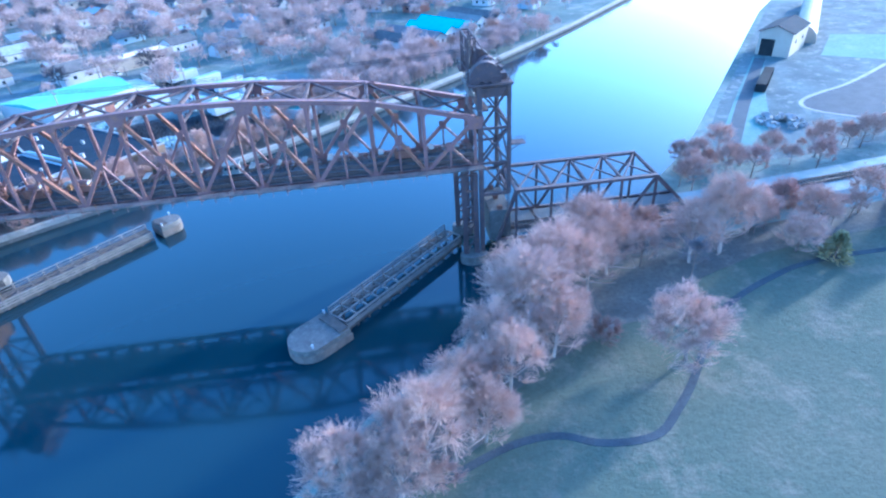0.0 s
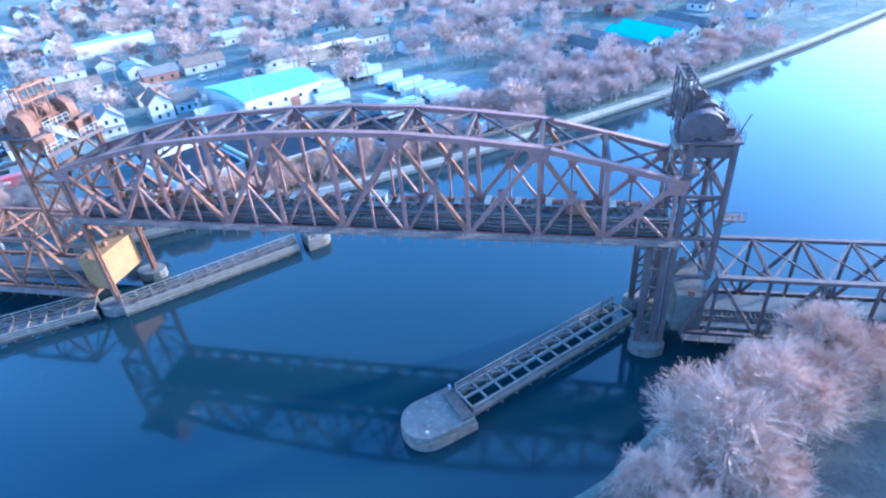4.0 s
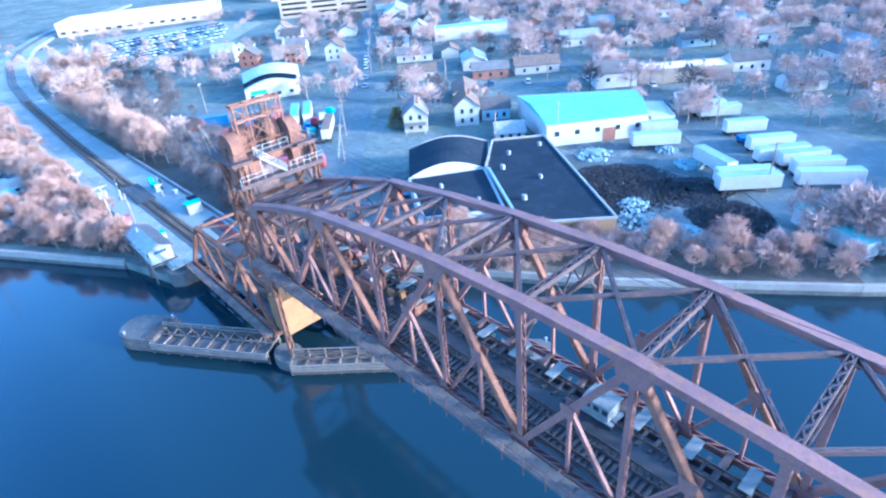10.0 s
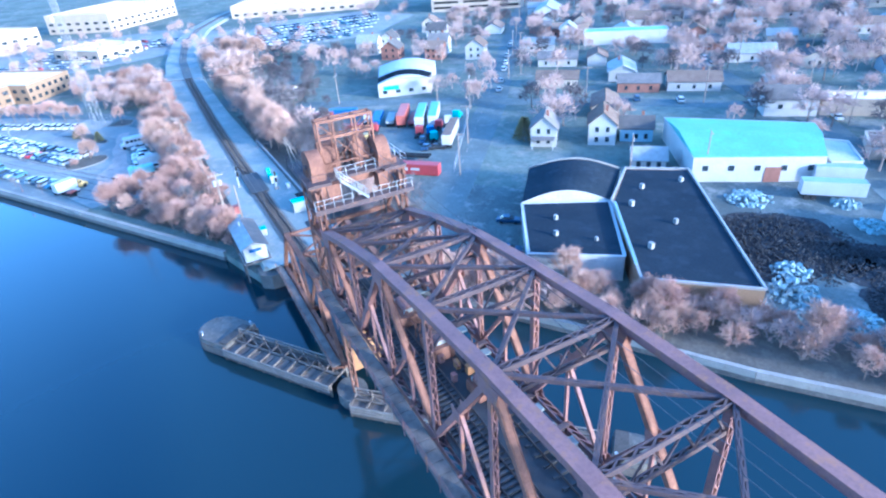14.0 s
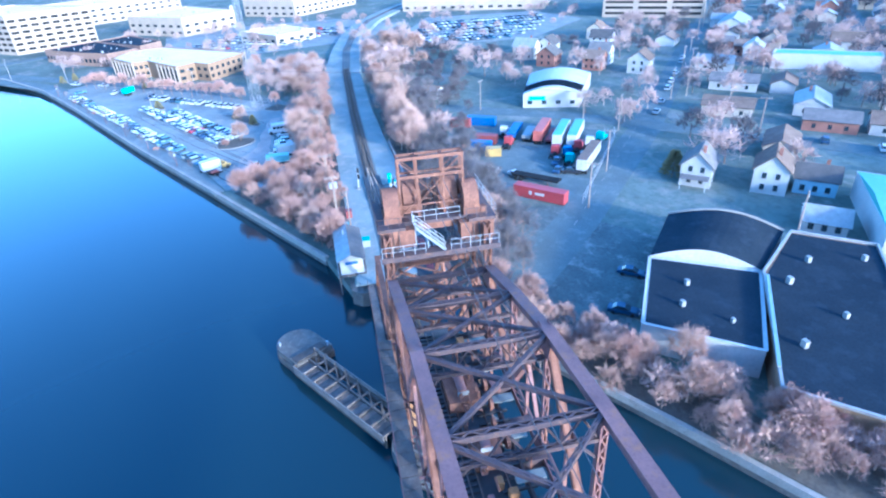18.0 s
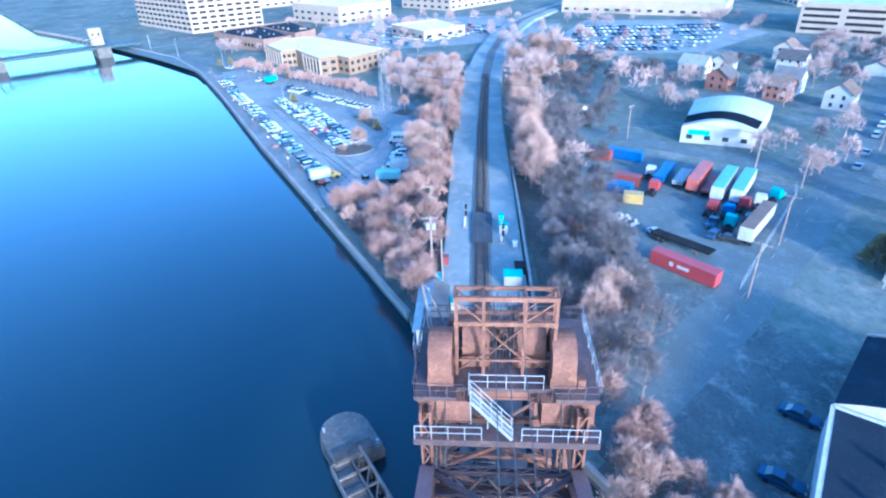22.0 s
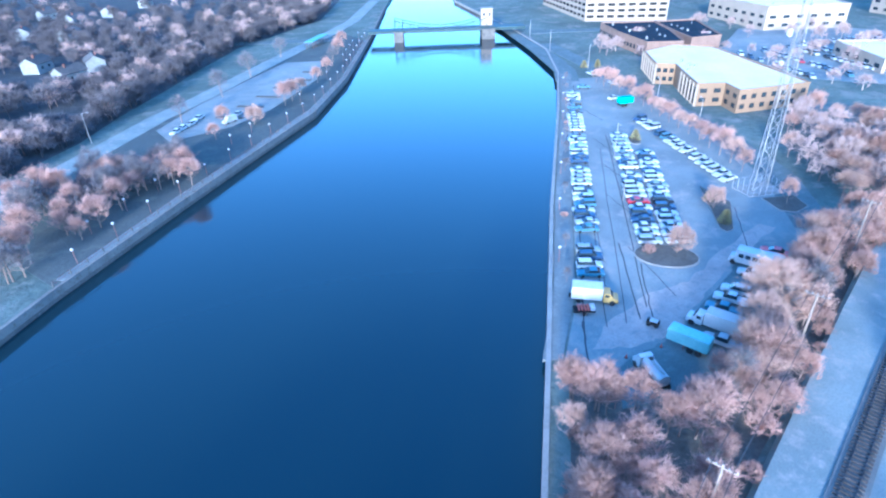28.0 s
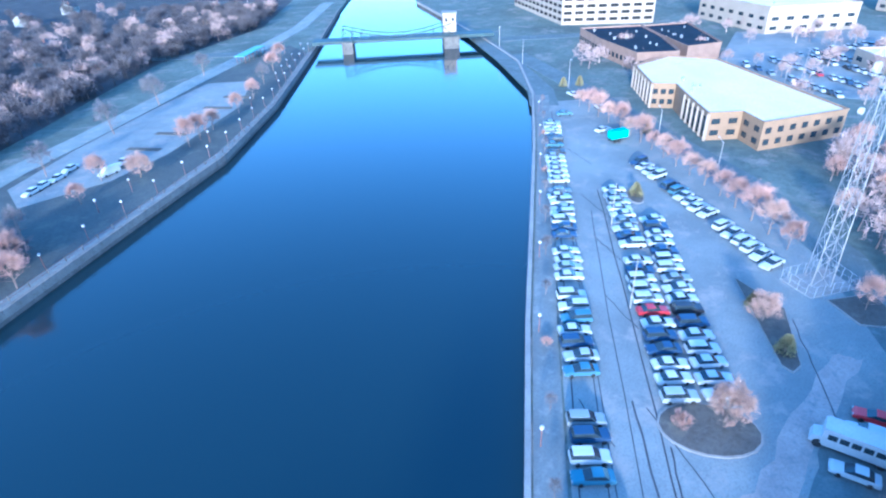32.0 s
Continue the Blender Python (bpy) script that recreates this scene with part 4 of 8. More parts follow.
# ---- fenders and dolphins in the river ----
def dolphin(name, c, ang, l, w, label):
    """A concrete nose, half round at one end and square at the other, with a step in its deck."""
    th = thing(name, label, "dolphin", pose(*c, 0, 0, 0, ) @ pose(0, 0, 0, 0, 0, ang), "bridge dolphins")
    k = 10
    pts = [(l - w / 2, -w / 2), (l - w / 2, w / 2)] + [(w / 2 * math.cos(a), w / 2 * math.sin(a)) for a in [math.pi / 2 + math.pi * i / k for i in range(k + 1)]]
    bm = bmesh.new()
    prism(bm, pts, -4, 0.7)
    bmesh.ops.bevel(bm, geom=[e for e in bm.edges if all(v.co.z > 0 for v in e.verts)], offset=0.18, segments=2)
    part("concrete_nose", bm, M["concrete_dark"], th)
    bm = bmesh.new()
    prism(bm, [(x * 1.03 + 0.02, y * 1.05) for x, y in pts], -1.4, -0.2)
    part("timber_band", bm, M["timber"], th)
    bm = bmesh.new()
    box(bm, (l - w / 2 - 0.9, -w * 0.06, 0.8), (1.5, w * 0.8, 0.3))
    bmesh.ops.bevel(bm, geom=bm.edges, offset=0.06, segments=1)
    part("raised_block", bm, M["tie"], th)
    for x, y in ((-1.0, -w * 0.38), (l - w / 2 - 0.4, w * 0.42)):
        bm = bmesh.new()
        tube(bm, (x, y, 0.6), (x, y, 1.2), 0.13, 0.1, 8)
        tube(bm, (x, y, 1.2), (x, y, 1.34), 0.2, 0.2, 8)
        part("bollard", bm, M["galv"], th)
    return th


def fender(name, a, b, w, deck, label, face=0):
    """A timber fender: piles, long wales, cross pieces and a rail; the open side has a ladder-like deck."""
    th = thing(name, label, "fender", None, "bridge fenders")
    a, b = Vector(a), Vector(b)
    d = (b - a).normalized()
    n = Vector((-d.y, d.x)) * (w / 2)
    ln = (b - a).length

    def P(s, t, z):
        q = a + d * s + n * t
        return (q.x, q.y, z)

    open_deck = face > 0.9
    for t in (-1, 0, 1) if open_deck else (1, 0.15):
        bm = bmesh.new()
        beam(bm, P(0, t, deck), P(ln, t, deck), 0.3 if open_deck else 0.24, 0.26)
        part("wale", bm, M["timber_pale" if open_deck else "timber"], th, "weathered grey timber wale")
    for z in (deck - 0.1, deck - 0.56, deck - 1.02):
        for t in (-1.05, 1.05):
            if open_deck and z > deck - 0.2:
                continue
            bm = bmesh.new()
            beam(bm, P(0, t, z), P(ln, t, z), 0.22, 0.25)
            part("wale", bm, M["timber_pale"], th, "pale bleached timber wale")
    for t in (-1.0, 1.0):
        bm = bmesh.new()
        beam(bm, P(0, t, deck - 1.5), P(ln, t, deck - 1.5), 0.2, 0.4)
        part("wale", bm, M["tie"], th, "dark wet timber wale at the waterline")
    if not open_deck:
        n_pl = int(ln / 0.9)
        for i in range(n_pl):
            bm = bmesh.new()
            beam(bm, P(ln * (i + 0.04) / n_pl, -0.44, deck - 0.28), P(ln * (i + 0.96) / n_pl, -0.44, deck - 0.28), w * 0.5, 0.08)
            part("deck_plank", bm, M["timber"], th)
    k = int(ln / 2.3)
    for i in range(k + 1):
        s = ln * i / k
        bm = bmesh.new()
        beam(bm, P(s, -1, deck + 0.02), P(s, 1, deck + 0.02), 0.24, 0.22)
        part("cross_piece", bm, M["timber_pale" if open_deck else "timber"], th)
        for t in (-0.9, 0.9):
            bm = bmesh.new()
            tube(bm, P(s, t, -4), P(s, t, deck - 0.1), 0.17, 0.15, 7)
            part("pile", bm, M["timber"], th)
        bm = bmesh.new()
        beam(bm, P(s, face, deck), P(s, face, deck + 1.15), 0.16, 0.16)
        part("rail_post", bm, M["timber"], th)
        if i < k:
            bm = bmesh.new()
            beam(bm, P(s, face, deck + 0.1), P(s + ln / k, face * 0.2, deck + 0.1), 0.14, 0.14)
            part("brace", bm, M["timber"], th)
    for z in (0.6, 1.15):
        bm = bmesh.new()
        beam(bm, P(0, face, deck + z), P(ln, face, deck + z), 0.14, 0.16)
        part("rail", bm, M["timber_pale" if z > 1 else "timber"], th)
    return th


dolphin("mooring_dolphin", (-12.6, 63.0, 0), 40, 8.2, 6.2, "worn concrete dolphin with a rounded nose standing in the river")
fender("timber_fender", (-8.6, 66.6), (11.5, 86.8), 3.6, 0.75, "weathered timber fender of open ladder framing along the channel", 1)
dolphin("mooring_dolphin", (-93.5, 67.4, 0), 34.7, 7.6, 6.1, "stained concrete dolphin with a rounded nose at the fender's end")
fender("timber_fender", (-89.3, 68.6), (-73.2, 79.7), 4.0, 0.5, "weathered timber fender with long pale wales beside the pier", 0.85)
fender("timber_fender", (-68.2, 80.0), (-46.6, 101.4), 2.2, 0.3, "weathered timber fender running under the raised span", 0.85)
dolphin("mooring_dolphin", (-43.5, 104.6, 0), 224, 4.8, 4.2, "small round concrete dolphin at the far end of the fender")

# ---- west bank: railway on its embankment ----
TRACK = [(-104, 84.6), (-131, 84.3), (-165, 84.2), (-210, 84.3), (-278, 85.5), (-330, 88.5), (-385, 96), (-440, 110), (-500, 136), (-560, 172), (-640, 230)]
strip("embankment", [(-105.6, 84.8), (-131, 84.6), (-165, 84.2), (-215, 83.2), (-278, 84), (-330, 88), (-385, 96), (-440, 110), (-500, 136), (-560, 172), (-640, 230)], 14.6,
      [2.0, 2.0, 1.9, 1.7, 1.5, 1.4, 1.3, 1.2, 1.1, 1.0, 1.0], M["gravel"], "pale gravel railway embankment", slopes=0.9)
strip("service_road", [(-104.4, 80.3), (-125, 80.0), (-146, 79.4), (-197, 78.4), (-264, 78.2), (-300, 79.5)], 4.6, [2.06, 2.06, 2.02, 1.84, 1.62, 1.5], M["gravel"], "pale gravel service road beside the railway", 0.2)
strip("ballast_bed", TRACK, 3.6, [2.18, 2.16, 2.08, 1.9, 1.7, 1.58, 1.48, 1.38, 1.28, 1.18, 1.15], M["ballast"], "brown ballast bed under the railway track", 0.3)
zb = [2.3, 2.28, 2.2, 2.02, 1.82, 1.7, 1.6, 1.5, 1.4, 1.3, 1.27]
railway = thing("railway_track", "single railway track on dark timber sleepers", "railway track")
for off in (-0.72, 0.72):
    bm = bmesh.new()
    pts = []
    for i, p in enumerate(TRACK):
        q, r = Vector(TRACK[max(i - 1, 0)]), Vector(TRACK[min(i + 1, len(TRACK) - 1)])
        d = (r - q).normalized()
        pts.append((p[0] - d.y * off, p[1] + d.x * off, zb[i] + 0.12))
    bm.free()
    for p, q in zip(pts, pts[1:]):
        bm = bmesh.new()
        beam(bm, p, q, 0.09, 0.17)
        part("rail", bm, M["rail"], railway)
tie_me = bmesh.new()
box(tie_me, (0, 0, 0), (0.25, 2.6, 0.2))
tie_me = mesh_of("sleeper", tie_me, M["tie"])


def height_on(line, zs, x):
    for (a, b), z0, z1 in zip(zip(line, line[1:]), zs, zs[1:]):
        if b[0] <= x <= a[0]:
            return z0 + (z1 - z0) * (a[0] - x) / (a[0] - b[0])
    return zs[-1]


for p, a in along(TRACK, 0.75)[:240]:
    again("sleeper", tie_me, railway, pose(p.x, p.y, height_on(TRACK, zb, p.x), 0, 0, math.degrees(a)))
plot("level_crossing", [(-139, 82.4), (-139, 86.4), (-152, 86.4), (-152, 82.4)], 2.42, M["tar"], "dark timber crossing panel laid between the rails", thick=0.2)
bm = bmesh.new()
for a, b in (((-104.4, 92.6), (-120, 92.7)), ((-120, 92.7), (-150, 92.3)), ((-150, 92.3), (-178, 91.8))):
    beam(bm, (*a, 0.9), (*b, 0.9), 0.5, 3.2)
solid("wall_embankment_north", bm, M["concrete_pale"], "low pale concrete retaining wall beside the railway", "wall", "structure")
bm = bmesh.new()
prism(bm, [(-104.6, 76.4), (-103.2, 78.0), (-103.2, 92.4), (-104.6, 94.2), (-108.5, 94.2), (-108.5, 76.4)], -4, 1.15)
solid("abutment", bm, M["concrete_dark"], "stained concrete abutment under the west approach span", "abutment", "structure")
bm = bmesh.new()
prism(bm, [(54.0, 79.6), (58.5, 79.6), (58.5, 91.6), (54.0, 91.6)], -3, 1.15)
solid("abutment", bm, M["concrete"], "concrete abutment under the east approach span", "abutment", "structure")
E_TRACK = [(54.5, 85.0), (75, 87.5), (110, 92), (170, 100), (300, 118), (700, 170)]
strip("embankment", E_TRACK, 9, [2.0, 2.0, 1.9, 1.6, 1.2, 1.0], M["gravel"], "pale gravel railway embankment among the trees", slopes=3.5)
railway2 = thing("railway_track", "railway track running off between bare trees", "railway track")
for off in (-0.72, 0.72):
    for (p, q), z0, z1 in zip(zip(E_TRACK, E_TRACK[1:]), (2.3, 2.3, 2.2, 1.9, 1.5), (2.3, 2.2, 1.9, 1.5, 1.3)):
        bm = bmesh.new()
        beam(bm, (p[0], p[1] + off, z0), (q[0], q[1] + off, z1), 0.09, 0.17)
        part("rail", bm, M["rail"], railway2)
for p, a in along(E_TRACK, 0.8)[:70]:
    again("sleeper", tie_me, railway2, pose(p.x, p.y, 2.14, 0, 0, math.degrees(a)))

# ---- bridge keeper's hut and railway equipment ----
hut = thing("keeper_hut", "long white clapboard hut with a low grey gable roof on stilts", "hut")
HM = pose(-114.2, 76.9, 1.95, 0, 0, 181)
hut.matrix_world = HM
bm = bmesh.new()
box(bm, (0, 0, 1.6), (11.5, 4.0, 2.8))
for x in (-5.75, 5.75):
    v = [bm.verts.new((x, -2, 3.0)), bm.verts.new((x, 2, 3.0)), bm.verts.new((x, 0, 4.0))]
    bm.faces.new(v)
part("wall", bm, M["siding"], hut)
for s in (-1, 1):
    bm = bmesh.new()
    q, n = frame_of((0, 0, 4.08), (0, s * 2.5, 2.85))
    box(bm, (0, 0, 0), (n, 12.3, 0.12), q)
    part("roof_slope", bm, M["shingle"] if s < 0 else M["plate"], hut)
for k in range(5):
    for s in (-1, 1):
        bm = bmesh.new()
        box(bm, (-4.6 + 2.3 * k, s * 2.02, 1.9), (0.9, 0.06, 1.0))
        part("window", bm, M["glass"], hut)
bm = bmesh.new()
box(bm, (-5.78, 0, 2.3), (0.06, 2.2, 0.55))
part("sign_board", bm, M["blue"], hut, "small blue sign board")
bm = bmesh.new()
box(bm, (0.2, 0, 0.05), (13.0, 5.0, 0.2))
part("deck", bm, M["timber"], hut)
for x in (-6.2, -3, 0, 3, 6.2):
    for y in (-2.3, 2.3):
        bm = bmesh.new()
        tube(bm, (x, y, -4.2), (x, y, 0), 0.14, None, 7)
        part("stilt", bm, M["timber"], hut)
for z in (0.7, 1.15):
    bm = bmesh.new()
    for p, q in (((-6.6, -2.45), (-6.6, 2.45)), ((-6.6, 2.45), (-3, 2.45))):
        tube(bm, (*p, z), (*q, z), 0.035, None, 5)
    part("handrail", bm, M["galv"], hut)
for y in (-2.45, -0.8, 0.8, 2.45):
    bm = bmesh.new()
    beam(bm, (-6.6, y, 0.1), (-6.6, y, 1.2), 0.06, 0.06)
    part("rail_post", bm, M["galv"], hut)
bm = bmesh.new()
tube(bm, (2.5, 0.7, 3.6), (2.5, 0.7, 4.7), 0.14, None, 8)
part("flue", bm, M["galv"], hut)


def cabinet(x, y, z, l, w, h, mt, label, ang=0, roof=None):
    ob = thing("equipment_box", label, "cabinet", pose(x, y, z, 0, 0, ang))
    bm = bmesh.new()
    box(bm, (0, 0, h / 2), (l, w, h))
    bmesh.ops.bevel(bm, geom=bm.edges, offset=0.04, segments=1)
    part("body", bm, mt, ob)
    bm = bmesh.new()
    box(bm, (0, 0, h + 0.05), (l + 0.2, w + 0.2, 0.1))
    part("lid", bm, roof or mt, ob)
    bm = bmesh.new()
    box(bm, (0, -w / 2 - 0.015, h * 0.5), (l * 0.8, 0.03, h * 0.8))
    part("door", bm, M["plate"], ob)
    return ob


cabinet(-125, 89.6, 2.0, 2.2, 3.0, 2.2, M["plate"], "equipment hut with a teal roof beside the track", 0, M["teal"])
cabinet(-143.5, 88.6, 2.0, 1.2, 1.6, 1.9, M["white"], "white signal cabinet with a teal lid beside the track", 0, M["teal"])
cabinet(-146.5, 88.2, 2.0, 0.9, 0.9, 2.6, M["teal"], "narrow teal signal cabinet beside the track")
cabinet(-118.2, 80.2, 2.02, 1.6, 1.4, 1.4, M["white"], "white box with a teal lid beside the hut", 0, M["teal"])
cabinet(-124.5, 76.6, 2.0, 3.2, 1.7, 1.5, M["teal"], "teal tarpaulin-covered store behind the hut")
cabinet(-122.8, 74.9, 1.0, 1.2, 1.2, 1.6, M["white"], "white drum store beside the hut")
cabinet(-131.5, 77.8, 2.0, 1.2, 1.2, 1.6, M["red_dark"], "small dark red box beside the pole")
rack = thing("rail_stack", "rusty red spare rails laid side by side beside the track", "rail stack")
for k in range(4):
    bm = bmesh.new()
    beam(bm, (-105.8, 90.0 + 0.32 * k, 2.16), (-118.6 + 0.4 * k, 90.0 + 0.32 * k, 2.16), 0.14, 0.2)
    part("spare_rail", bm, M["red_dark"], rack)
plot("cinder_patch", [(-104.6, 87.9), (-104.6, 91.6), (-119.5, 91.4), (-118.6, 88.6)], 2.06, M["path"], "dark cinder patch beside the track", thick=0.1)
cabinet(-138.2, 90.6, 2.0, 0.8, 0.8, 1.0, M["white"], "small white relay box beside the track")
cabinet(-129, 91.0, 2.0, 1.8, 1.8, 1.6, M["black"], "dark round-topped tank beside the wall")


def signal(x, y, z, h=5.2):
    ob = thing("railway_signal", "white railway signal mast with a ladder and dark light heads", "signal", pose(x, y, z))
    bm = bmesh.new()
    tube(bm, (0, 0, 0), (0, 0, h), 0.11, 0.09, 8)
    part("mast", bm, M["white"], ob)
    for k in range(2):
        bm = bmesh.new()
        box(bm, (0.1, 0.25, h - 0.6 - 1.5 * k), (0.25, 0.5, 1.1))
        part("signal_head", bm, M["black"], ob)
    for s in (0.3, 0.7):
        bm = bmesh.new()
        beam(bm, (-0.5, s - 0.5, 0), (-0.3, s - 0.5, h), 0.05, 0.05)
        part("ladder_rail", bm, M["white"], ob)
    for k in range(10):
        bm = bmesh.new()
        beam(bm, (-0.49 + 0.02 * k, -0.2, 0.4 + k * 0.48), (-0.49 + 0.02 * k, 0.2, 0.4 + k * 0.48), 0.04, 0.04)
        part("rung", bm, M["white"], ob)
    bm = bmesh.new()
    box(bm, (0, 0, 0.15), (0.8, 0.8, 0.4))
    part("base", bm, M["concrete"], ob)
    return ob


signal(-146, 80.9, 2.0)
signal(-139.5, 88.1, 2.0, 4.2)


def utility_pole(x, y, z, h=11.0, ang=0, arms=1, lamp=False, trafo=False):
    ob = thing("utility_pole", "grey wooden utility pole with a crossarm and insulators" if not trafo else "wooden utility pole carrying a crossarm and two transformers", "utility pole", pose(x, y, z, 0, 0, ang), "utility poles")
    bm = bmesh.new()
    tube(bm, (0, 0, -0.3), (0, 0, h), 0.19, 0.13, 8)
    part("pole", bm, M["wood_pole"], ob)
    for k in range(arms):
        bm = bmesh.new()
        beam(bm, (0.12, -1.5, h - 0.4 - k), (0.12, 1.5, h - 0.4 - k), 0.12, 0.14)
        part("crossarm", bm, M["wood_pole"], ob)
        for y_ in (-1.35, -0.6, 0.6, 1.35):
            bm = bmesh.new()
            tube(bm, (0.12, y_, h - 0.33 - k), (0.12, y_, h - 0.05 - k), 0.07, 0.04, 6)
            part("insulator", bm, M["galv"], ob)
    if trafo:
        for y_ in (-0.55, 0.55):
            bm = bmesh.new()
            tube(bm, (0.1, y_, h - 2.6), (0.1, y_, h - 1.4), 0.32, None, 10)
            part("transformer", bm, M["galv"], ob)
    if lamp:
        bm = bmesh.new()
        tube(bm, (0, 0, h - 2.0), (1.9, 0, h - 1.6), 0.05, None, 6)
        part("lamp_arm", bm, M["galv"], ob)
        bm = bmesh.new()
        box(bm, (2.1, 0, h - 1.62), (0.7, 0.3, 0.16))
        part("lamp_head", bm, M["galv"], ob)
    return ob


for x, y, z, h, tr in ((-132, 75.4, 1.2, 10.2, True), (-146.5, 74.2, 1.0, 10.0, False), (-182, 73.6, 0.6, 11, False), (-219, 73.2, 0.4, 11, False), (-264, 74, 0.3, 11, False)):
    utility_pole(x, y, z, h, 2, 1, False, tr)
utility_pole(-124.5, 77.8, 2.0, 9.0, 90, 0)
utility_pole(-210, 100.5, 0, 14.7, 20)
for x, y, h, a, lp in ((-124.5, 128.2, 10.5, 140, True), (-142.5, 141, 10.5, 140, False), (-178, 150.5, 10.5, 50, False), (-170, 158, 10.5, 50, False), (-90, 170, 11, 50, False), (-100, 158, 10, 50, False), (-152, 190, 11, 140, False), (-128, 215, 11, 50, False),
                       (-64, 202, 10, 140, True), (-40, 172, 10.5, 140, False), (-196, 196, 10, 140, False), (-222, 214, 10, 140, False), (-92, 226, 10, 50, False), (-205, 126, 10, 50, False)):
    utility_pole(x, y, 0, h, a, 1, lp)
for p, a in along([(-190, 184), (-262, 238), (-330, 290), (-400, 344)], 38):
    utility_pole(p.x - 4, p.y + 5, 0, 10.5, 50, 1, False)
for p, a in along([(-100, 228), (-155, 254), (-240, 322), (-330, 392)], 42, 20):
    utility_pole(p.x + 4, p.y + 6, 0, 10.5, 50, 1, False)
for (a, b) in (((-132, 75.4, 11.1), (-146.5, 74.2, 10.7)), ((-146.5, 74.2, 10.7), (-182, 73.6, 11.3)), ((-182, 73.6, 11.3), (-219, 73.2, 11.1)), ((-219, 73.2, 11.1), (-264, 74, 11)),
               ((-124.5, 128.2, 10.2), (-142.5, 141, 10.2)), ((-142.5, 141, 10.2), (-178, 150.5, 10.2)), ((-178, 150.5, 10.2), (-205, 126, 9.7)), ((-170, 158, 10.2), (-152, 190, 10.6)), ((-152, 190, 10.6), (-128, 215, 10.6)), ((-128, 215, 10.6), (-92, 226, 9.6)),
               ((-210, 100.5, 14.4), (-232, 58, 14.0))):
    for o in (-1.0, 1.0):
        cable("power_line", (a[0], a[1] + o, a[2]), (b[0], b[1] + o, b[2]), 0.8, "thin power line sagging between wooden poles", 0.035, "power lines", 8)


# lattice mast in the car park
def lattice_mast(x, y, h=60.0, w=2.9):
    ob = thing("lattice_mast", "tall pale steel lattice radio mast on a fenced concrete pad", "mast", pose(x, y, 0, 0, 0, 30))
    c = [(w / 2 * sx, w / 2 * sy) for sx, sy in ((-1, -1), (1, -1), (1, 1), (-1, 1))]

    def at(i, z):
        k = 1 - 0.8 * z / h
        return Vector((c[i % 4][0] * k, c[i % 4][1] * k, z))

    for i in range(4):
        bm = bmesh.new()
        tube(bm, at(i, 0), at(i, h), 0.085, 0.05, 6)
        part("mast_leg", bm, M["mast"], ob)
    n = 17
    bm = bmesh.new()
    for k in range(n):
        z0, z1 = h * k / n, h * (k + 1) / n
        for i in range(4):
            tube(bm, at(i, z0), at(i + 1, z1), 0.036, None, 4, False)
            tube(bm, at(i + 1, z0), at(i, z1), 0.036, None, 4, False)
            tube(bm, at(i, z1), at(i + 1, z1), 0.036, None, 4, False)
    tagged(part("bracing", bm, M["mast"], ob), "", "", "", "stuff")
    for z, r in ((34, 0.8), (42, 0.6), (28, 0.5)):
        bm = bmesh.new()
        tube(bm, at(0, z) + Vector((-0.4, -0.4, 0)), at(0, z) + Vector((-0.8, -0.8, 0)), r, r * 0.9, 12)
        part("dish", bm, M["white"], ob)
    return ob


lattice_mast(-238.5, 50.8)


# ---- plots, roads and yards ----
def smooth(line, k=4):
    """A rounded line through the given points."""
    pts = [Vector(p) for p in line]
    out = []
    for i in range(len(pts) - 1):
        p0, p1, p2, p3 = pts[max(i - 1, 0)], pts[i], pts[i + 1], pts[min(i + 2, len(pts) - 1)]
        for j in range(k):
            t = j / k
            out.append(tuple(0.5 * (2 * p1 + (p2 - p0) * t + (2 * p0 - 5 * p1 + 4 * p2 - p3) * t * t + (3 * p1 - p0 - 3 * p2 + p3) * t ** 3)))
    return out + [tuple(pts[-1])]


A_DIR, B_DIR = Vector((-0.785, 0.62)), Vector((0.66, 0.75))
plot("car_park", [(-160, 49), (-176, 41.5), (-202, 24.5), (-265, -14.5), (-300, -37), (-312, -26), (-290, 2), (-262, 36), (-240, 58), (-226, 68), (-190, 70), (-166, 68)], 0.05, M["asphalt"], "worn grey asphalt car park with tar-sealed cracks", "car park")
plot("promenade", [(-158, 46.5), (-176, 36.6), (-202, 19.8), (-265, -19), (-304, -44.5), (-306, -40.5), (-265, -14.8), (-202, 24.2), (-176, 41), (-160, 48.6)], 0.09, M["pave"], "grey concrete riverside promenade beside the car park", "pavement")
strip("riverside_road", [(-296, -36), (-310, -46), (-340, -80), (-372, -120), (-400, -160)], 9, 0.07, M["road"], "asphalt road along the river wall")
strip("office_road", [(-226, 66), (-250, 52), (-272, 30), (-292, 2), (-310, -22), (-330, -52), (-352, -84)], 8, 0.09, M["road"], "grey asphalt road between the car park and the office")
strip("road", [(-99, 104), (-119, 123), (-168, 165), (-266, 240), (-400, 345), (-640, 530)], 9, 0.06, M["road"], "grey asphalt street leading away from the river")
strip("cross_street", [(-330, 30), (-260, 74), (-218, 106), (-189, 150), (-170, 170), (-145, 198), (-115, 226), (-60, 285), (40, 395)], 8, 0.08, M["road"], "grey asphalt cross street")
strip("side_street", [(-22, 158), (-44, 176), (-58, 190), (-98, 223), (-124, 234), (-155, 249), (-330, 385), (-480, 500)], 9, 0.1, M["road"], "wide grey asphalt street beside the warehouse")
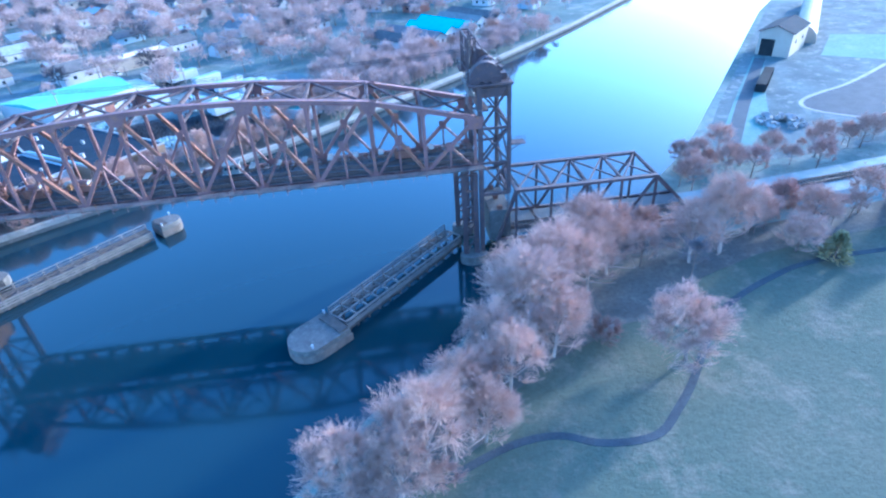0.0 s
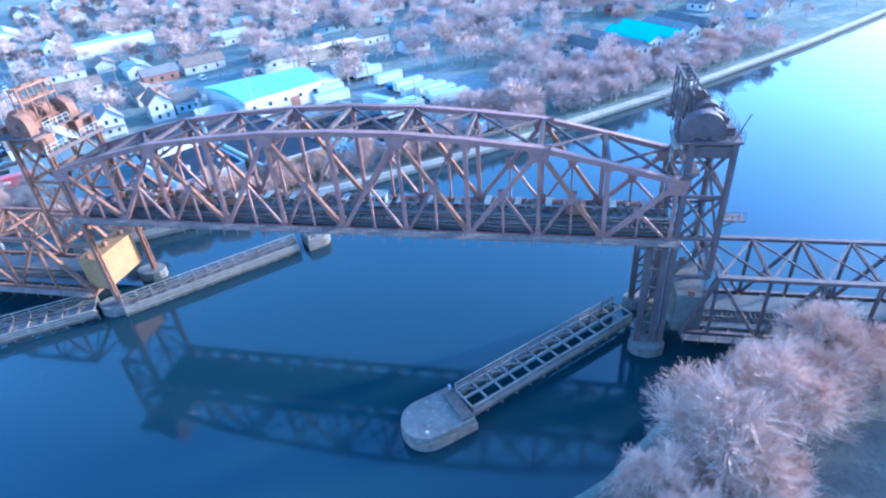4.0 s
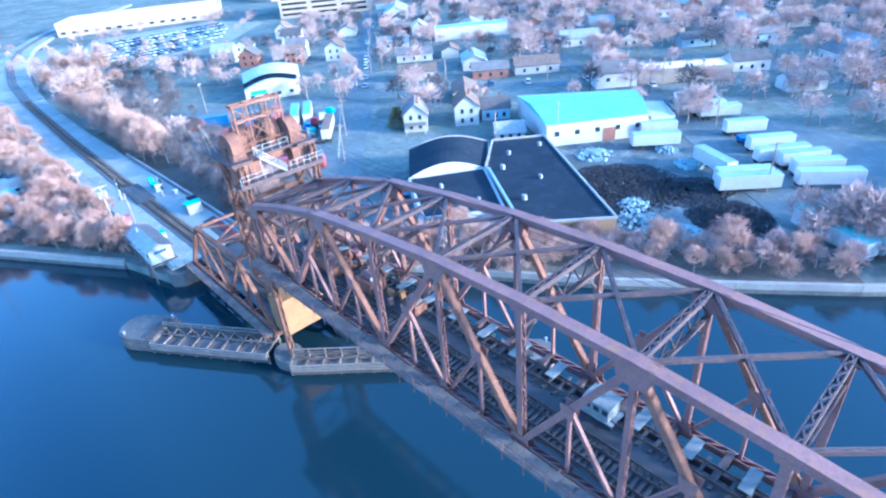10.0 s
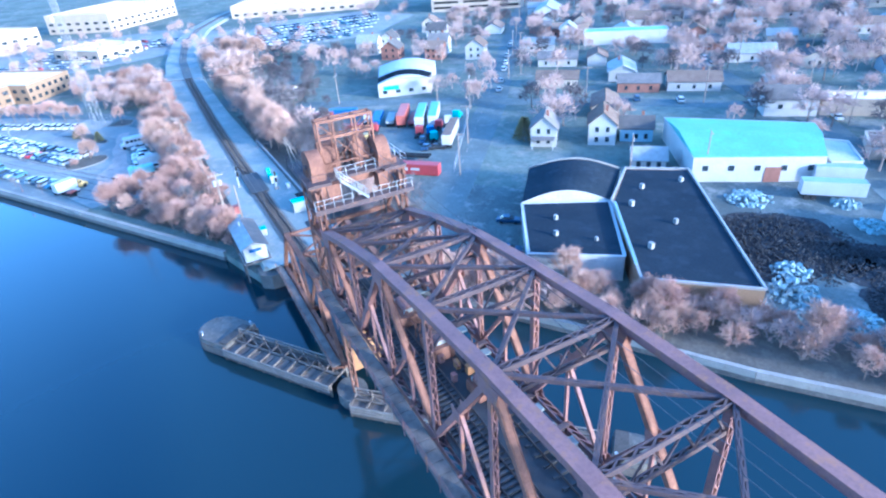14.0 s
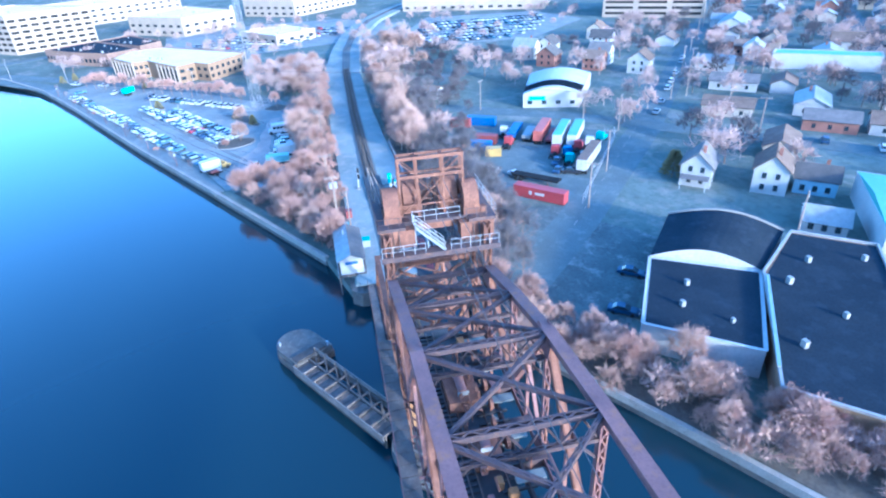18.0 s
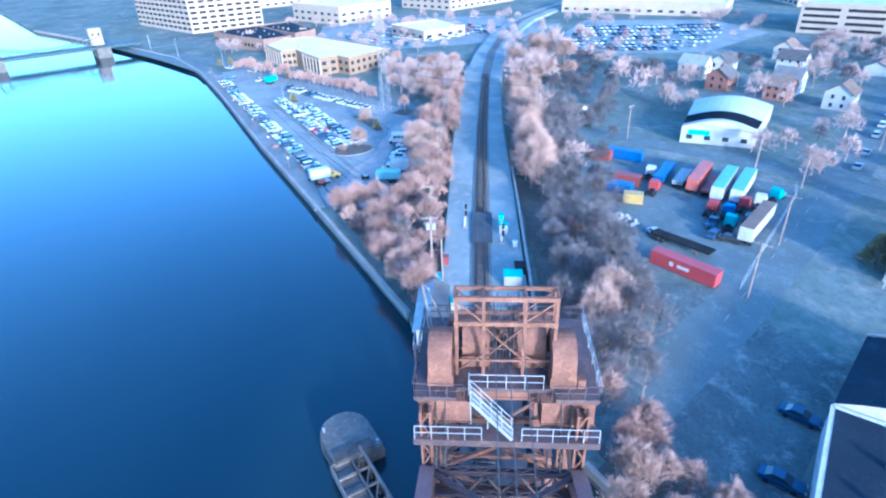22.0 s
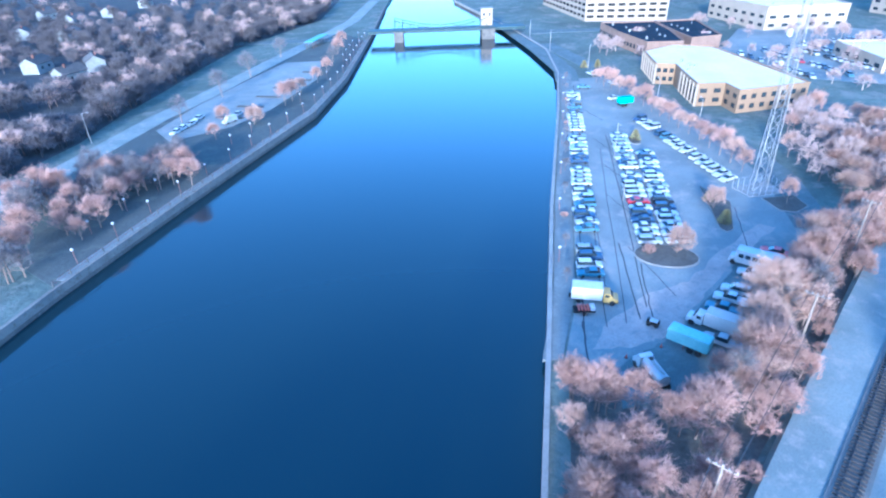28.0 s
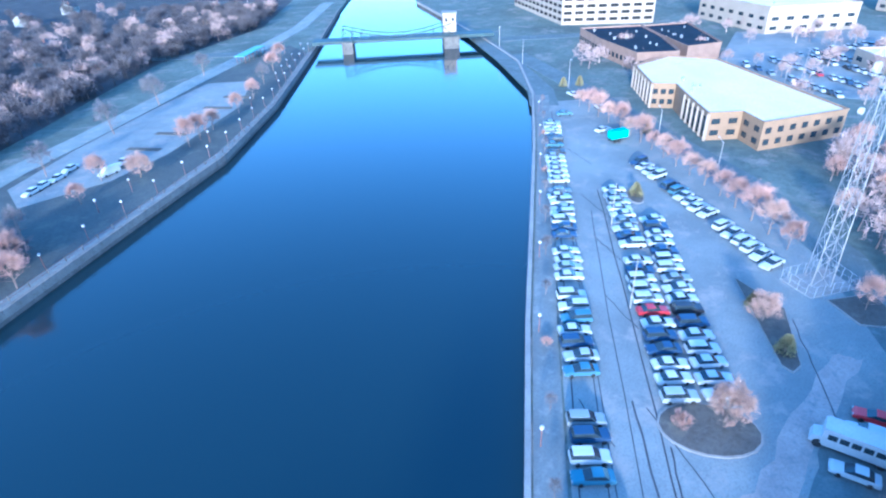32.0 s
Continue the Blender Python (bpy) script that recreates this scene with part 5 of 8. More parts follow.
for k, off in enumerate((98, 190, 282, 370)):
    o = B_DIR * off
    strip("back_street", [(-58 + o.x, 190 + o.y), (-155 + o.x, 265 + o.y), (-380 + o.x, 440 + o.y)], 7, 0.06, M["road"], "grey residential street between bare trees")
for k, off in enumerate((95, 190, 285)):
    o = A_DIR * off
    strip("back_street", [(-189 + o.x, 150 + o.y), (-115 + o.x, 226 + o.y), (-20 + o.x, 330 + o.y), (100 + o.x, 460 + o.y)], 7, 0.12, M["road"], "grey residential street between bare trees")
plot("yard", [(-128, 128), (-134, 112), (-160, 106), (-192, 112), (-196, 122), (-170, 156), (-164, 154)], 0.05, M["road"], "dark asphalt lorry yard", "yard")
plot("rough_ground", [(-64, 116), (-92, 98), (-104, 96), (-130, 110), (-127, 128), (-118, 128), (-108, 136), (-80, 113)], 0.04, M["dirt"], "rutted bare dirt lot beside the warehouse", "yard")
plot("scrap_yard", [(-62, 121), (-22, 150), (-40, 172), (-58, 188), (-72, 196), (-92, 165), (-86, 160), (-50, 137)], 0.04, M["dirt"], "dark dirt yard between warehouses", "yard")
plot("trailer_yard", [(-58, 188), (-40, 172), (-22, 158), (-4, 172), (-30, 212), (-52, 216), (-72, 205)], 0.05, M["road"], "dark asphalt trailer yard", "yard")
plot("far_car_park", [(-350, 30), (-378, -10), (-440, -22), (-470, 20), (-470, 90), (-420, 130), (-370, 100)], 0.05, M["asphalt"], "large asphalt car park behind the office", "car park")
plot("far_car_park", [(-330, 110), (-360, 118), (-440, 150), (-430, 225), (-380, 240), (-330, 190)], 0.05, M["asphalt"], "large dark asphalt car park beyond the railway", "car park")
plot("brush_ground", [(-105, 95.2), (-178, 92.6), (-215, 93), (-218, 104), (-196, 112), (-160, 106.5), (-140, 112), (-128, 113.5), (-118, 110), (-104, 99.5)], 0.065, M["scrub"], "leaf-strewn brush below the embankment", "ground")
plot("brush_ground", [(-122, 74.2), (-158, 51), (-166, 67), (-190, 71), (-226, 70), (-262, 73.6), (-262, 75.5), (-146, 75.5)], 0.04, M["scrub"], "leaf-strewn brush between car park and railway", "ground")
plot("brush_ground", [(-15, 31.5), (2, 37.2), (9, 41.6), (13.5, 48), (20, 52.6), (28, 56), (32, 58), (36, 58.4), (40, 59.6), (43, 64), (50, 67), (60, 70.5), (100, 76), (140, 80), (140, 88), (100, 84), (60, 82), (54, 94), (30, 80), (17, 68.4), (8, 56.6), (-3.6, 47)], 0.07, M["scrub"], "dark leaf litter under the riverside trees", "ground")
plot("meadow", [(-14, 30), (-2, 43), (10, 54), (22, 66), (34, 74), (50, 76), (60, 76), (140, 84), (260, 90), (260, -60), (30, -60)], 0.05, M["grass"], "short grey-green winter meadow", "meadow")
strip("footpath", smooth([(2, 36.5), (9.8, 39.9), (14.4, 41.0), (18.1, 40.8), (21.4, 39.3), (25.6, 38.8), (29.1, 39.5), (32.5, 42.4), (36, 45.9), (41, 52), (46.2, 57.6), (51.3, 61), (58.5, 64.3), (65.5, 66.5), (79.5, 67.5), (130, 66)]), 1.0, 0.1, M["path"], "narrow dark asphalt footpath winding through the meadow", 0.12)
plot("woodland_floor", [(-92, -86), (-128.6, -103), (-148, -116), (-167.6, -135), (-191.8, -155), (-220.9, -181), (-256.4, -210), (-290.7, -226), (-335, -246), (-420, -330), (-420, -700), (60, -700), (40, -86)], 0.03, M["wood_floor"], "dark leaf-strewn woodland floor behind the park road", "ground")
plot("south_park", [(-116, -32.5), (-150, -52), (-176, -65), (-212, -84.5), (-248, -112), (-306, -168), (-312, -190), (-250, -166), (-222, -149), (-190, -130), (-160, -110), (-110, -78)], 0.05, M["lawn_dull"], "dull winter lawn along the promenade", "lawn")
strip("south_road", [(-90, -64), (-126.6, -87.9), (-140, -97.1), (-156.5, -108.4), (-174.2, -120.7), (-194.3, -131.8), (-222.6, -149.2), (-248, -165), (-300, -196), (-345, -225), (-420, -290)], 8, 0.12, M["gravel"], "grey park road behind the promenade")
plot("park_car_park", [(-166, -94), (-186, -92), (-204, -98), (-240, -120), (-262, -146), (-250, -158), (-222, -143), (-190, -124), (-168, -108)], 0.1, M["asphalt"], "asphalt parking bays in the riverside park", "car park")
strip("promenade", [(-118, -33.5), (-151, -52.5), (-177, -65.8), (-213, -85.5), (-249, -113), (-308, -168)], 3.0, 0.16, M["pave"], "grey concrete promenade along the river wall")
for k in range(6):
    p = Vector((-190, -101)).lerp(Vector((-246, -131)), k / 5)
    plot("parking_island", [(p.x + x * 0.86 - y * 0.5, p.y + x * 0.5 + y * 0.86) for x, y in ((-1, -5), (1, -5), (1, 5), (-1, 5))], 0.24, M["scrub"], "dark hedge bed between parking bays", "bed")
plot("brush_ground", [(-89, 97.5), (-66, 114), (-45, 127.5), (-17, 149), (-22.6, 156), (-42, 141), (-50.6, 134.5), (-62, 124.2), (-79.5, 114.6), (-84, 112), (-95, 104)], 0.07, M["scrub"], "leaf-strewn brush strip above the river wall", "ground")
# east side fields
plot("east_field", [(66, 102), (100, 104), (140, 108), (300, 130), (300, 250), (176, 250), (128, 187), (90, 137), (78, 120)], 0.03, M["dirt"], "dull grey-blue winter field on the east bank", "field")
strip("field_road", [(75.7, 106.7), (95.5, 134.9), (124.7, 174.1)], 3.2, 0.12, M["tar"], "narrow dark track through the pale field")
plot("field", [(75.3, 109.8), (84.6, 124), (100, 145), (123.7, 176.2), (125.8, 173.7), (103.4, 136.9), (93.8, 119.6), (84.5, 105.1)][::-1], 0.06, M["field_pale"], "pale green field strip beside the track", "field")
plot("field", [(143.3, 170.7), (163.6, 193.9), (190, 183), (165, 155)][::-1], 0.06, M["field_pale"], "pale green covered field plot", "field")
BASIN = smooth([(154.5, 156.9), (139.2, 147.6), (128.5, 142), (119.8, 138.7), (112.5, 135), (109.2, 130.5), (110.6, 125.8), (115.2, 121.2), (122, 116), (140, 108)])
plot("basin", BASIN + [(190, 110), (180, 140)], 0.05, M["tar"], "dark wet basin edged with pale gravel", "basin")
strip("basin_edge", BASIN, 1.1, 0.09, M["concrete_pale"], "pale gravel edge of the basin")


def kerb_ring(pts, name, label, bed):
    ob = thing(name, label, "traffic island")
    bm = bmesh.new()
    prism(bm, pts, -0.1, 0.2)
    bmesh.ops.recalc_face_normals(bm, faces=bm.faces)
    part("kerb", bm, M["concrete_pale"], ob)
    bm = bmesh.new()
    c = sum((Vector(p) for p in pts), Vector((0, 0))) / len(pts)
    prism(bm, [tuple(c + (Vector(p) - c) * (1 - 0.28 / (Vector(p) - c).length)) for p in pts], -0.1, 0.24)
    bmesh.ops.recalc_face_normals(bm, faces=bm.faces)
    part("bed", bm, bed, ob)
    return ob


def ellipse(cx, cy, a, b, ang, k=18):
    c, s = math.cos(radians(ang)), math.sin(radians(ang))
    return [(cx + a * math.cos(2 * math.pi * i / k) * c - b * math.sin(2 * math.pi * i / k) * s, cy + a * math.cos(2 * math.pi * i / k) * s + b * math.sin(2 * math.pi * i / k) * c) for i in range(k)]


kerb_ring(ellipse(-197.3, 47.6, 6.0, 4.2, 120), "traffic_island", "oval kerbed traffic island with brown mulch and a bare tree", M["scrub"])
kerb_ring([(-232, 40), (-214, 51.5), (-213.5, 53), (-215.5, 53.5), (-228, 48.5)], "traffic_island", "wedge-shaped kerbed island with shrubs", M["scrub"])
kerb_ring([(-234, 53), (-230, 58), (-231.5, 61), (-236, 62), (-240, 58)], "traffic_island", "kerbed island beside the mast", M["scrub"])
kerb_ring(ellipse(-251.5, 14, 3.6, 1.8, 35), "traffic_island", "small kerbed island at the end of the parking row", M["scrub"])
plot("mast_pad", [(-236, 46), (-233, 51), (-240, 56), (-244, 51)], 0.2, M["concrete_pale"], "concrete pad under the lattice mast", "pad")


# ---- buildings ----
def windows_on(parent, w, h, z0, dx, cols, rows, y, face, mt=None, ww=1.2, hh=1.4, gap=3.2):
    """Rows of windows with a sill each on one face of a box; face: 0 and 1 the long sides, 2 and 3 the ends."""
    for r in range(rows):
        for c in range(cols):
            u = (c - (cols - 1) / 2) * dx
            z = z0 + r * gap
            pos, size = ((u, y, z), (ww, 0.08, hh)) if face < 2 else ((y, u, z), (0.08, ww, hh))
            bm = bmesh.new()
            box(bm, pos, size)
            win = part("window", bm, mt or M["glass"], parent)
            if gap < 1 or (ww < 1 and hh > 1.2 and not parent.name.startswith("office") and abs(parent.matrix_world.translation.x + 125) > 12):
                continue
            bm = bmesh.new()
            sgn = 1 if y > 0 else -1
            if face < 2:
                box(bm, (u, y + sgn * 0.05, z - hh / 2 - 0.06), (ww + 0.2, 0.16, 0.1))
            else:
                box(bm, (y + sgn * 0.05, u, z - hh / 2 - 0.06), (0.16, ww + 0.2, 0.1))
            part("sill", bm, M["concrete_pale"], win)


def house(x, y, ang, w=7.5, l=10.5, h=5.2, pitch=0.8, wall="siding", roof="shingle", label="", detail=2, porch=False, chimney=True):
    """A gabled house; its ridge runs along its own x."""
    ob = thing("house", label or "pale clapboard house with a dark gable roof", "house", pose(x, y, 0, 0, 0, ang), "houses")
    rise = w / 2 * pitch
    bm = bmesh.new()
    a = [(-w / 2, 0), (w / 2, 0), (w / 2, h), (0, h + rise), (-w / 2, h)]
    f = [bm.verts.new((-l / 2, p, q)) for p, q in a]
    g = [bm.verts.new((l / 2, p, q)) for p, q in a]
    bm.faces.new(f)
    bm.faces.new(g[::-1])
    for i in range(5):
        bm.faces.new((f[i], g[i], g[(i + 1) % 5], f[(i + 1) % 5]))
    bmesh.ops.recalc_face_normals(bm, faces=bm.faces)
    part("wall", bm, M[wall], ob)
    for s in (-1, 1):
        bm = bmesh.new()
        q, n = frame_of((0, 0, h + rise + 0.1), (0, s * (w / 2 + 0.5), h - 0.5 * pitch + 0.1))
        box(bm, (0, 0, 0), (n, l + 0.9, 0.16), q)
        part("roof", bm, M[roof], ob)
    if chimney:
        bm = bmesh.new()
        box(bm, (l * 0.18, w * 0.12, h + rise + 0.2), (0.7, 0.7, 1.6))
        part("chimney", bm, M["brick"], ob)
    if detail:
        rows = 2 if h > 4.2 else 1
        for yy, fc in ((w / 2 + 0.02, 0), (-w / 2 - 0.02, 1)):
            windows_on(ob, w, h, 1.5, l / 3.4, 3, rows, yy, fc, None, 0.95, 1.25, 2.6)
        for xx, fc in ((l / 2 + 0.02, 2), (-l / 2 - 0.02, 3)):
            windows_on(ob, w, h, 1.6, w / 2.6, 2, rows, xx, fc, None, 0.9, 1.25, 2.6)
    elif h > 2:
        for yy, fc in ((w / 2 + 0.02, 0), (-w / 2 - 0.02, 1)):
            windows_on(ob, w, h, h * 0.55, l / 2.4, 2, 1, yy, fc, None, 1.2, 1.2, 0.5)
    if porch:
        bm = bmesh.new()
        box(bm, (l / 2 + 1.3, 0, 2.7), (2.8, w * 0.9, 0.2), None)
        part("porch_roof", bm, M[roof], ob)
        for yy in (-w * 0.4, w * 0.4):
            bm = bmesh.new()
            beam(bm, (l / 2 + 2.5, yy, 0), (l / 2 + 2.5, yy, 2.7), 0.16, 0.16)
            part("porch_post", bm, M["white"], ob)
    return ob


def flat_building(name, label, pts, h, wall, roof, parapet=0.5, category="building", units=0, seed=1, coping=None):
    """A flat-roofed building over a plan outline, with parapet and roof units."""
    ob = thing(name, label, category)
    bm = bmesh.new()
    prism(bm, pts, 0, h)
    bmesh.ops.recalc_face_normals(bm, faces=bm.faces)
    part("wall", bm, M[wall], ob)
    c = sum((Vector(p) for p in pts), Vector((0, 0))) / len(pts)
    inner = [tuple(c + (Vector(p) - c) * (1 - 0.6 / max(3, (Vector(p) - c).length))) for p in pts]
    bm = bmesh.new()
    prism(bm, inner, h, h + 0.06)
    bmesh.ops.recalc_face_normals(bm, faces=bm.faces)
    part("roof", bm, M[roof], ob)
    for i in range(len(pts)):
        bm = bmesh.new()
        a, b = pts[i], pts[(i + 1) % len(pts)]
        beam(bm, (*a, h + parapet / 2), (*b, h + parapet / 2), 0.35, parapet)
        part("parapet", bm, M[coping or wall], ob)
    rnd = random.Random(seed)
    for k in range(units):
        q = Vector(inner[k % len(inner)])
        p = c.lerp(q, rnd.uniform(0.15, 0.75))
        s = rnd.uniform(0.5, 0.85)
        bm = bmesh.new()
        box(bm, (p.x, p.y, h + 0.05 + s * 0.65), (s, s * 0.8, s * 1.3))
        bmesh.ops.bevel(bm, geom=bm.edges, offset=0.05, segments=1)
        part("roof_unit", bm, M["plate"], ob, "pale metal ventilation unit")
    return ob


def facade(ob, a, b, h, cols, rows, ww, hh, z0, gap, mt="glass"):
    """Windows along a wall from a to b (outside on its right)."""
    a, b = Vector(a), Vector(b)
    d = (b - a)
    n = d.length
    d /= n
    ang = math.degrees(math.atan2(d.y, d.x))
    for r in range(rows):
        for c in range(cols):
            p = a + d * n * (c + 0.5) / cols
            bm = bmesh.new()
            box(bm, (0, 0, 0), (ww, 0.14, hh), pose(p.x, p.y, z0 + r * gap, 0, 0, ang))
            part("window", bm, M[mt], ob)


# black-roofed warehouses by the river
wa = thing("warehouse", "old warehouse with an arched black roof and a white crescent gable", "warehouse")
PA, PB, PC, PD = Vector((-109, 137)), Vector((-96, 126)), Vector((-87, 140)), Vector((-97, 152))
bm = bmesh.new()
k = 12
rows = []
for i in range(k + 1):
    t = i / k
    z = 4.6 + 2.3 * math.sin(math.pi * t)
    rows.append((PA.lerp(PD, t), PB.lerp(PC, t), z))
top_a, top_b = [bm.verts.new((*r[0], r[2])) for r in rows], [bm.verts.new((*r[1], r[2])) for r in rows]
for i in range(k):
    bm.faces.new((top_a[i], top_b[i], top_b[i + 1], top_a[i + 1]))
part("roof", bm, M["roof_black"], wa)
bm = bmesh.new()
for line in ([r[0] for r in rows], [r[1] for r in rows]):
    v = [bm.verts.new((*p, r[2] - 0.03)) for p, r in zip(line, rows)]
    bm.faces.new([bm.verts.new((*line[-1], 0)), bm.verts.new((*line[0], 0))] + v)
for p, q in ((PA, PB), (PD, PC)):
    bm.faces.new([bm.verts.new(c) for c in ((*p, 0), (*q, 0), (*q, 4.57), (*p, 4.57))])
part("wall", bm, M["roof_white"], wa)
bm = bmesh.new()
for p, q in zip(rows, rows[1:]):
    beam(bm, (*p[0], p[2] + 0.15), (*q[0], q[2] + 0.15), 0.35, 0.3)
part("parapet", bm, M["concrete_pale"], wa)
wb = flat_building("warehouse", "low warehouse with a black felt roof and a white end wall", [(-95.6, 125.6), (-79.5, 115.5), (-70, 127.6), (-86.6, 139.6)], 4.6, "roof_white", "roof_black", 0.14, "warehouse", 3, 3)
wc_ = flat_building("warehouse", "wide warehouse with a black felt roof and a tan river wall", [(-96, 152.5), (-86, 139.4), (-63.5, 124.5), (-52, 136.5), (-88, 162)], 4.9, "tan_block", "roof_black", 0.4, "warehouse", 5, 5, "mast")
bm = bmesh.new()
beam(bm, (-84.5, 138.8, 5.45), (-66.5, 126.4, 5.45), 0.45, 0.3)
part("parapet", bm, M["trailer_roof"], wc_, "pale blue-grey parapet coping")
# green-roofed warehouse
gw = thing("warehouse", "large white metal warehouse with a low pale green roof", "warehouse")
G = [Vector(p) for p in ((-113.5, 182.5), (-90.5, 166.5), (-75, 187.5), (-89, 205))]
bm = bmesh.new()
prism(bm, [tuple(p) for p in G], 0, 5.6)
part("wall", bm, M["siding"], gw)
r0, r1 = (G[0] + G[1]) / 2, (G[3] + G[2]) / 2
bm = bmesh.new()
vv = [bm.verts.new((*p, z)) for p, z in ((G[0], 5.65), (G[1], 5.65), (G[2], 5.65), (G[3], 5.65), (r0, 7.0), (r1, 7.0))]
for f in ((0, 4, 5, 3), (4, 1, 2, 5), (0, 1, 4), (2, 3, 5)):
    bm.faces.new([vv[i] for i in f])
bmesh.ops.recalc_face_normals(bm, faces=bm.faces)
part("roof", bm, M["roof_green"], gw)
for i in range(4):
    bm = bmesh.new()
    beam(bm, (*G[i], 5.55), (*G[(i + 1) % 4], 5.55), 0.3, 0.25)
    part("eave", bm, M["roof_white"], gw)
facade(gw, G[1], G[2], 5, 5, 1, 1.2, 1.2, 3.2, 3)
bm = bmesh.new()
q = G[1].lerp(G[2], 0.62)
box(bm, (0, 0, 1.7), (3.2, 0.2, 3.4), pose(q.x, q.y, 0, 0, 0, math.degrees(math.atan2(21, 15.5))))
part("dock_door", bm, M["brick"], gw, "dark open loading door")
flat_building("warehouse_annex", "small white lean-to building beside the green-roofed warehouse", [(-74.6, 188.6), (-71, 193.4), (-79.4, 202.4), (-84, 199.6)], 4.2, "siding", "roof_white", 0.3, "building")
# arched hall by the street
ah = thing("hall", "white hall with a low arched white roof and dark felt edge", "hall")
Q = [Vector(p) for p in ((-202.5, 140), (-196.5, 157.5), (-222, 173), (-229.5, 152))]
rows = []
for i in range(11):
    t = i / 10
    rows.append((Q[0].lerp(Q[1], t), Q[3].lerp(Q[2], t), 4.6 + 2.2 * math.sin(math.pi * t)))
bm = bmesh.new()
va, vb = [bm.verts.new((*r[0], r[2])) for r in rows], [bm.verts.new((*r[1], r[2])) for r in rows]
for i in range(10):
    f = bm.faces.new((va[i], va[i + 1], vb[i + 1], vb[i]))
part("roof", bm, M["roof_white"], ah)
bm = bmesh.new()
for line in ([r[0] for r in rows], [r[1] for r in rows]):
    v = [bm.verts.new((*p, r[2] - 0.03)) for p, r in zip(line, rows)]
    bm.faces.new([bm.verts.new((*line[-1], 0)), bm.verts.new((*line[0], 0))] + v)
for p, q in ((Q[0], Q[3]), (Q[1], Q[2])):
    bm.faces.new([bm.verts.new(c) for c in ((*p, 0), (*q, 0), (*q, 4.57), (*p, 4.57))])
part("wall", bm, M["siding"], ah)
bm = bmesh.new()
va = [bm.verts.new((*r[0].lerp(r[1], 0.08), r[2] + 0.05)) for r in rows]
vb = [bm.verts.new((*r[0].lerp(r[1], 0.36), r[2] + 0.05)) for r in rows]
for i in range(10):
    bm.faces.new((va[i], va[i + 1], vb[i + 1], vb[i]))
bmesh.ops.solidify(bm, geom=bm.faces, thickness=0.04)
part("felt_patch", bm, M["roof_black"], ah, "dark roofing felt strip")
bm = bmesh.new()
p = Q[0].lerp(Q[1], 0.25)
box(bm, (0, -0.1, 3.2), (5.5, 0.25, 1.4), pose(p.x, p.y, 0, 0, 0, math.degrees(math.atan2(17.5, 6))))
part("awning", bm, M["teal"], ah, "teal sign band over the entrance")
facade(ah, Q[0], Q[1], 4, 4, 1, 1.6, 1.2, 1.8, 3)
# office
OFFICE = [(-329.8, -22.3), (-311.5, -8.6), (-314.5, -2.6), (-306.6, 3.1), (-292.6, 14.1), (-298.6, 20.6), (-292.6, 27.1), (-314.3, 41.0), (-351.7, -3.2), (-347.8, -18.3)]
ob_ = flat_building("office_building", "two-storey tan office with a wide white roof and tall window bays", OFFICE, 7.0, "tan_block", "roof_cream", 0.5, "office", 4, 8)
for a, b, cols, rows, ww, hh, z0 in ((0, 1, 6, 1, 2.4, 5.4, 3.2), (1, 2, 3, 2, 1.4, 1.5, 2.0), (3, 4, 5, 1, 2.6, 5.4, 3.2), (4, 5, 2, 2, 2.2, 1.4, 2.0), (5, 6, 2, 2, 2.0, 1.4, 2.0), (6, 7, 7, 2, 1.7, 1.5, 2.0)):
    facade(ob_, OFFICE[a], OFFICE[b], 7, cols, rows, ww, hh, z0, 3.0)
for a, b, n in ((0, 1, 7), (3, 4, 6)):
    for k in range(n):
        p = Vector(OFFICE[a]).lerp(Vector(OFFICE[b]), k / (n - 1))
        bm = bmesh.new()
        box(bm, (p.x, p.y, 3.5), (0.7, 0.7, 7.0))
        part("column", bm, M["cream"], ob_)
# further buildings to the west
fb = flat_building("office_building", "low brown brick office with a dark flat roof", [(-384, -72), (-366.6, -53.3), (-350.5, -30.6), (-360.9, -19.0), (-385, -36), (-402, -52)], 6.0, "brick_tan", "roof_black", 0.6, "office", 10, 2)
facade(fb, (-366.6, -53.3), (-350.5, -30.6), 6, 9, 1, 1.8, 1.8, 2.6, 3)
facade(fb, (-384, -72), (-366.6, -53.3), 6, 8, 1, 1.8, 1.8, 2.6, 3)
facade(fb, (-350.5, -30.6), (-360.9, -19.0), 6, 4, 1, 1.8, 1.8, 2.6, 3)
fb = flat_building("office_building", "low brown office wing with a white roof", [(-404, -52), (-387, -36), (-372, -20), (-385.3, -12), (-420, -38)], 5.6, "brick_tan", "roof_black", 0.6, "office", 8, 4)
pk = flat_building("parking_garage", "tall white parking garage with rows of dark openings", [(-465, -162), (-418, -101), (-446, -64), (-500, -128)], 21, "cream", "roof_cream", 1.0, "garage", 3, 2)
facade(pk, (-465, -162), (-418, -101), 20, 12, 6, 4.4, 1.5, 2.6, 3.2, "black")
facade(pk, (-418, -101), (-446, -64), 20, 8, 6, 4.0, 1.5, 2.6, 3.2, "black")
pk = flat_building("parking_garage", "white parking garage with long dark horizontal openings", [(-378, 252), (-344, 300), (-384, 328), (-418, 278)], 14, "cream", "roof_white", 1.0, "garage", 2, 3)
facade(pk, (-378, 252), (-344, 300), 14, 3, 4, 16.5, 1.4, 2.4, 3.2, "black")
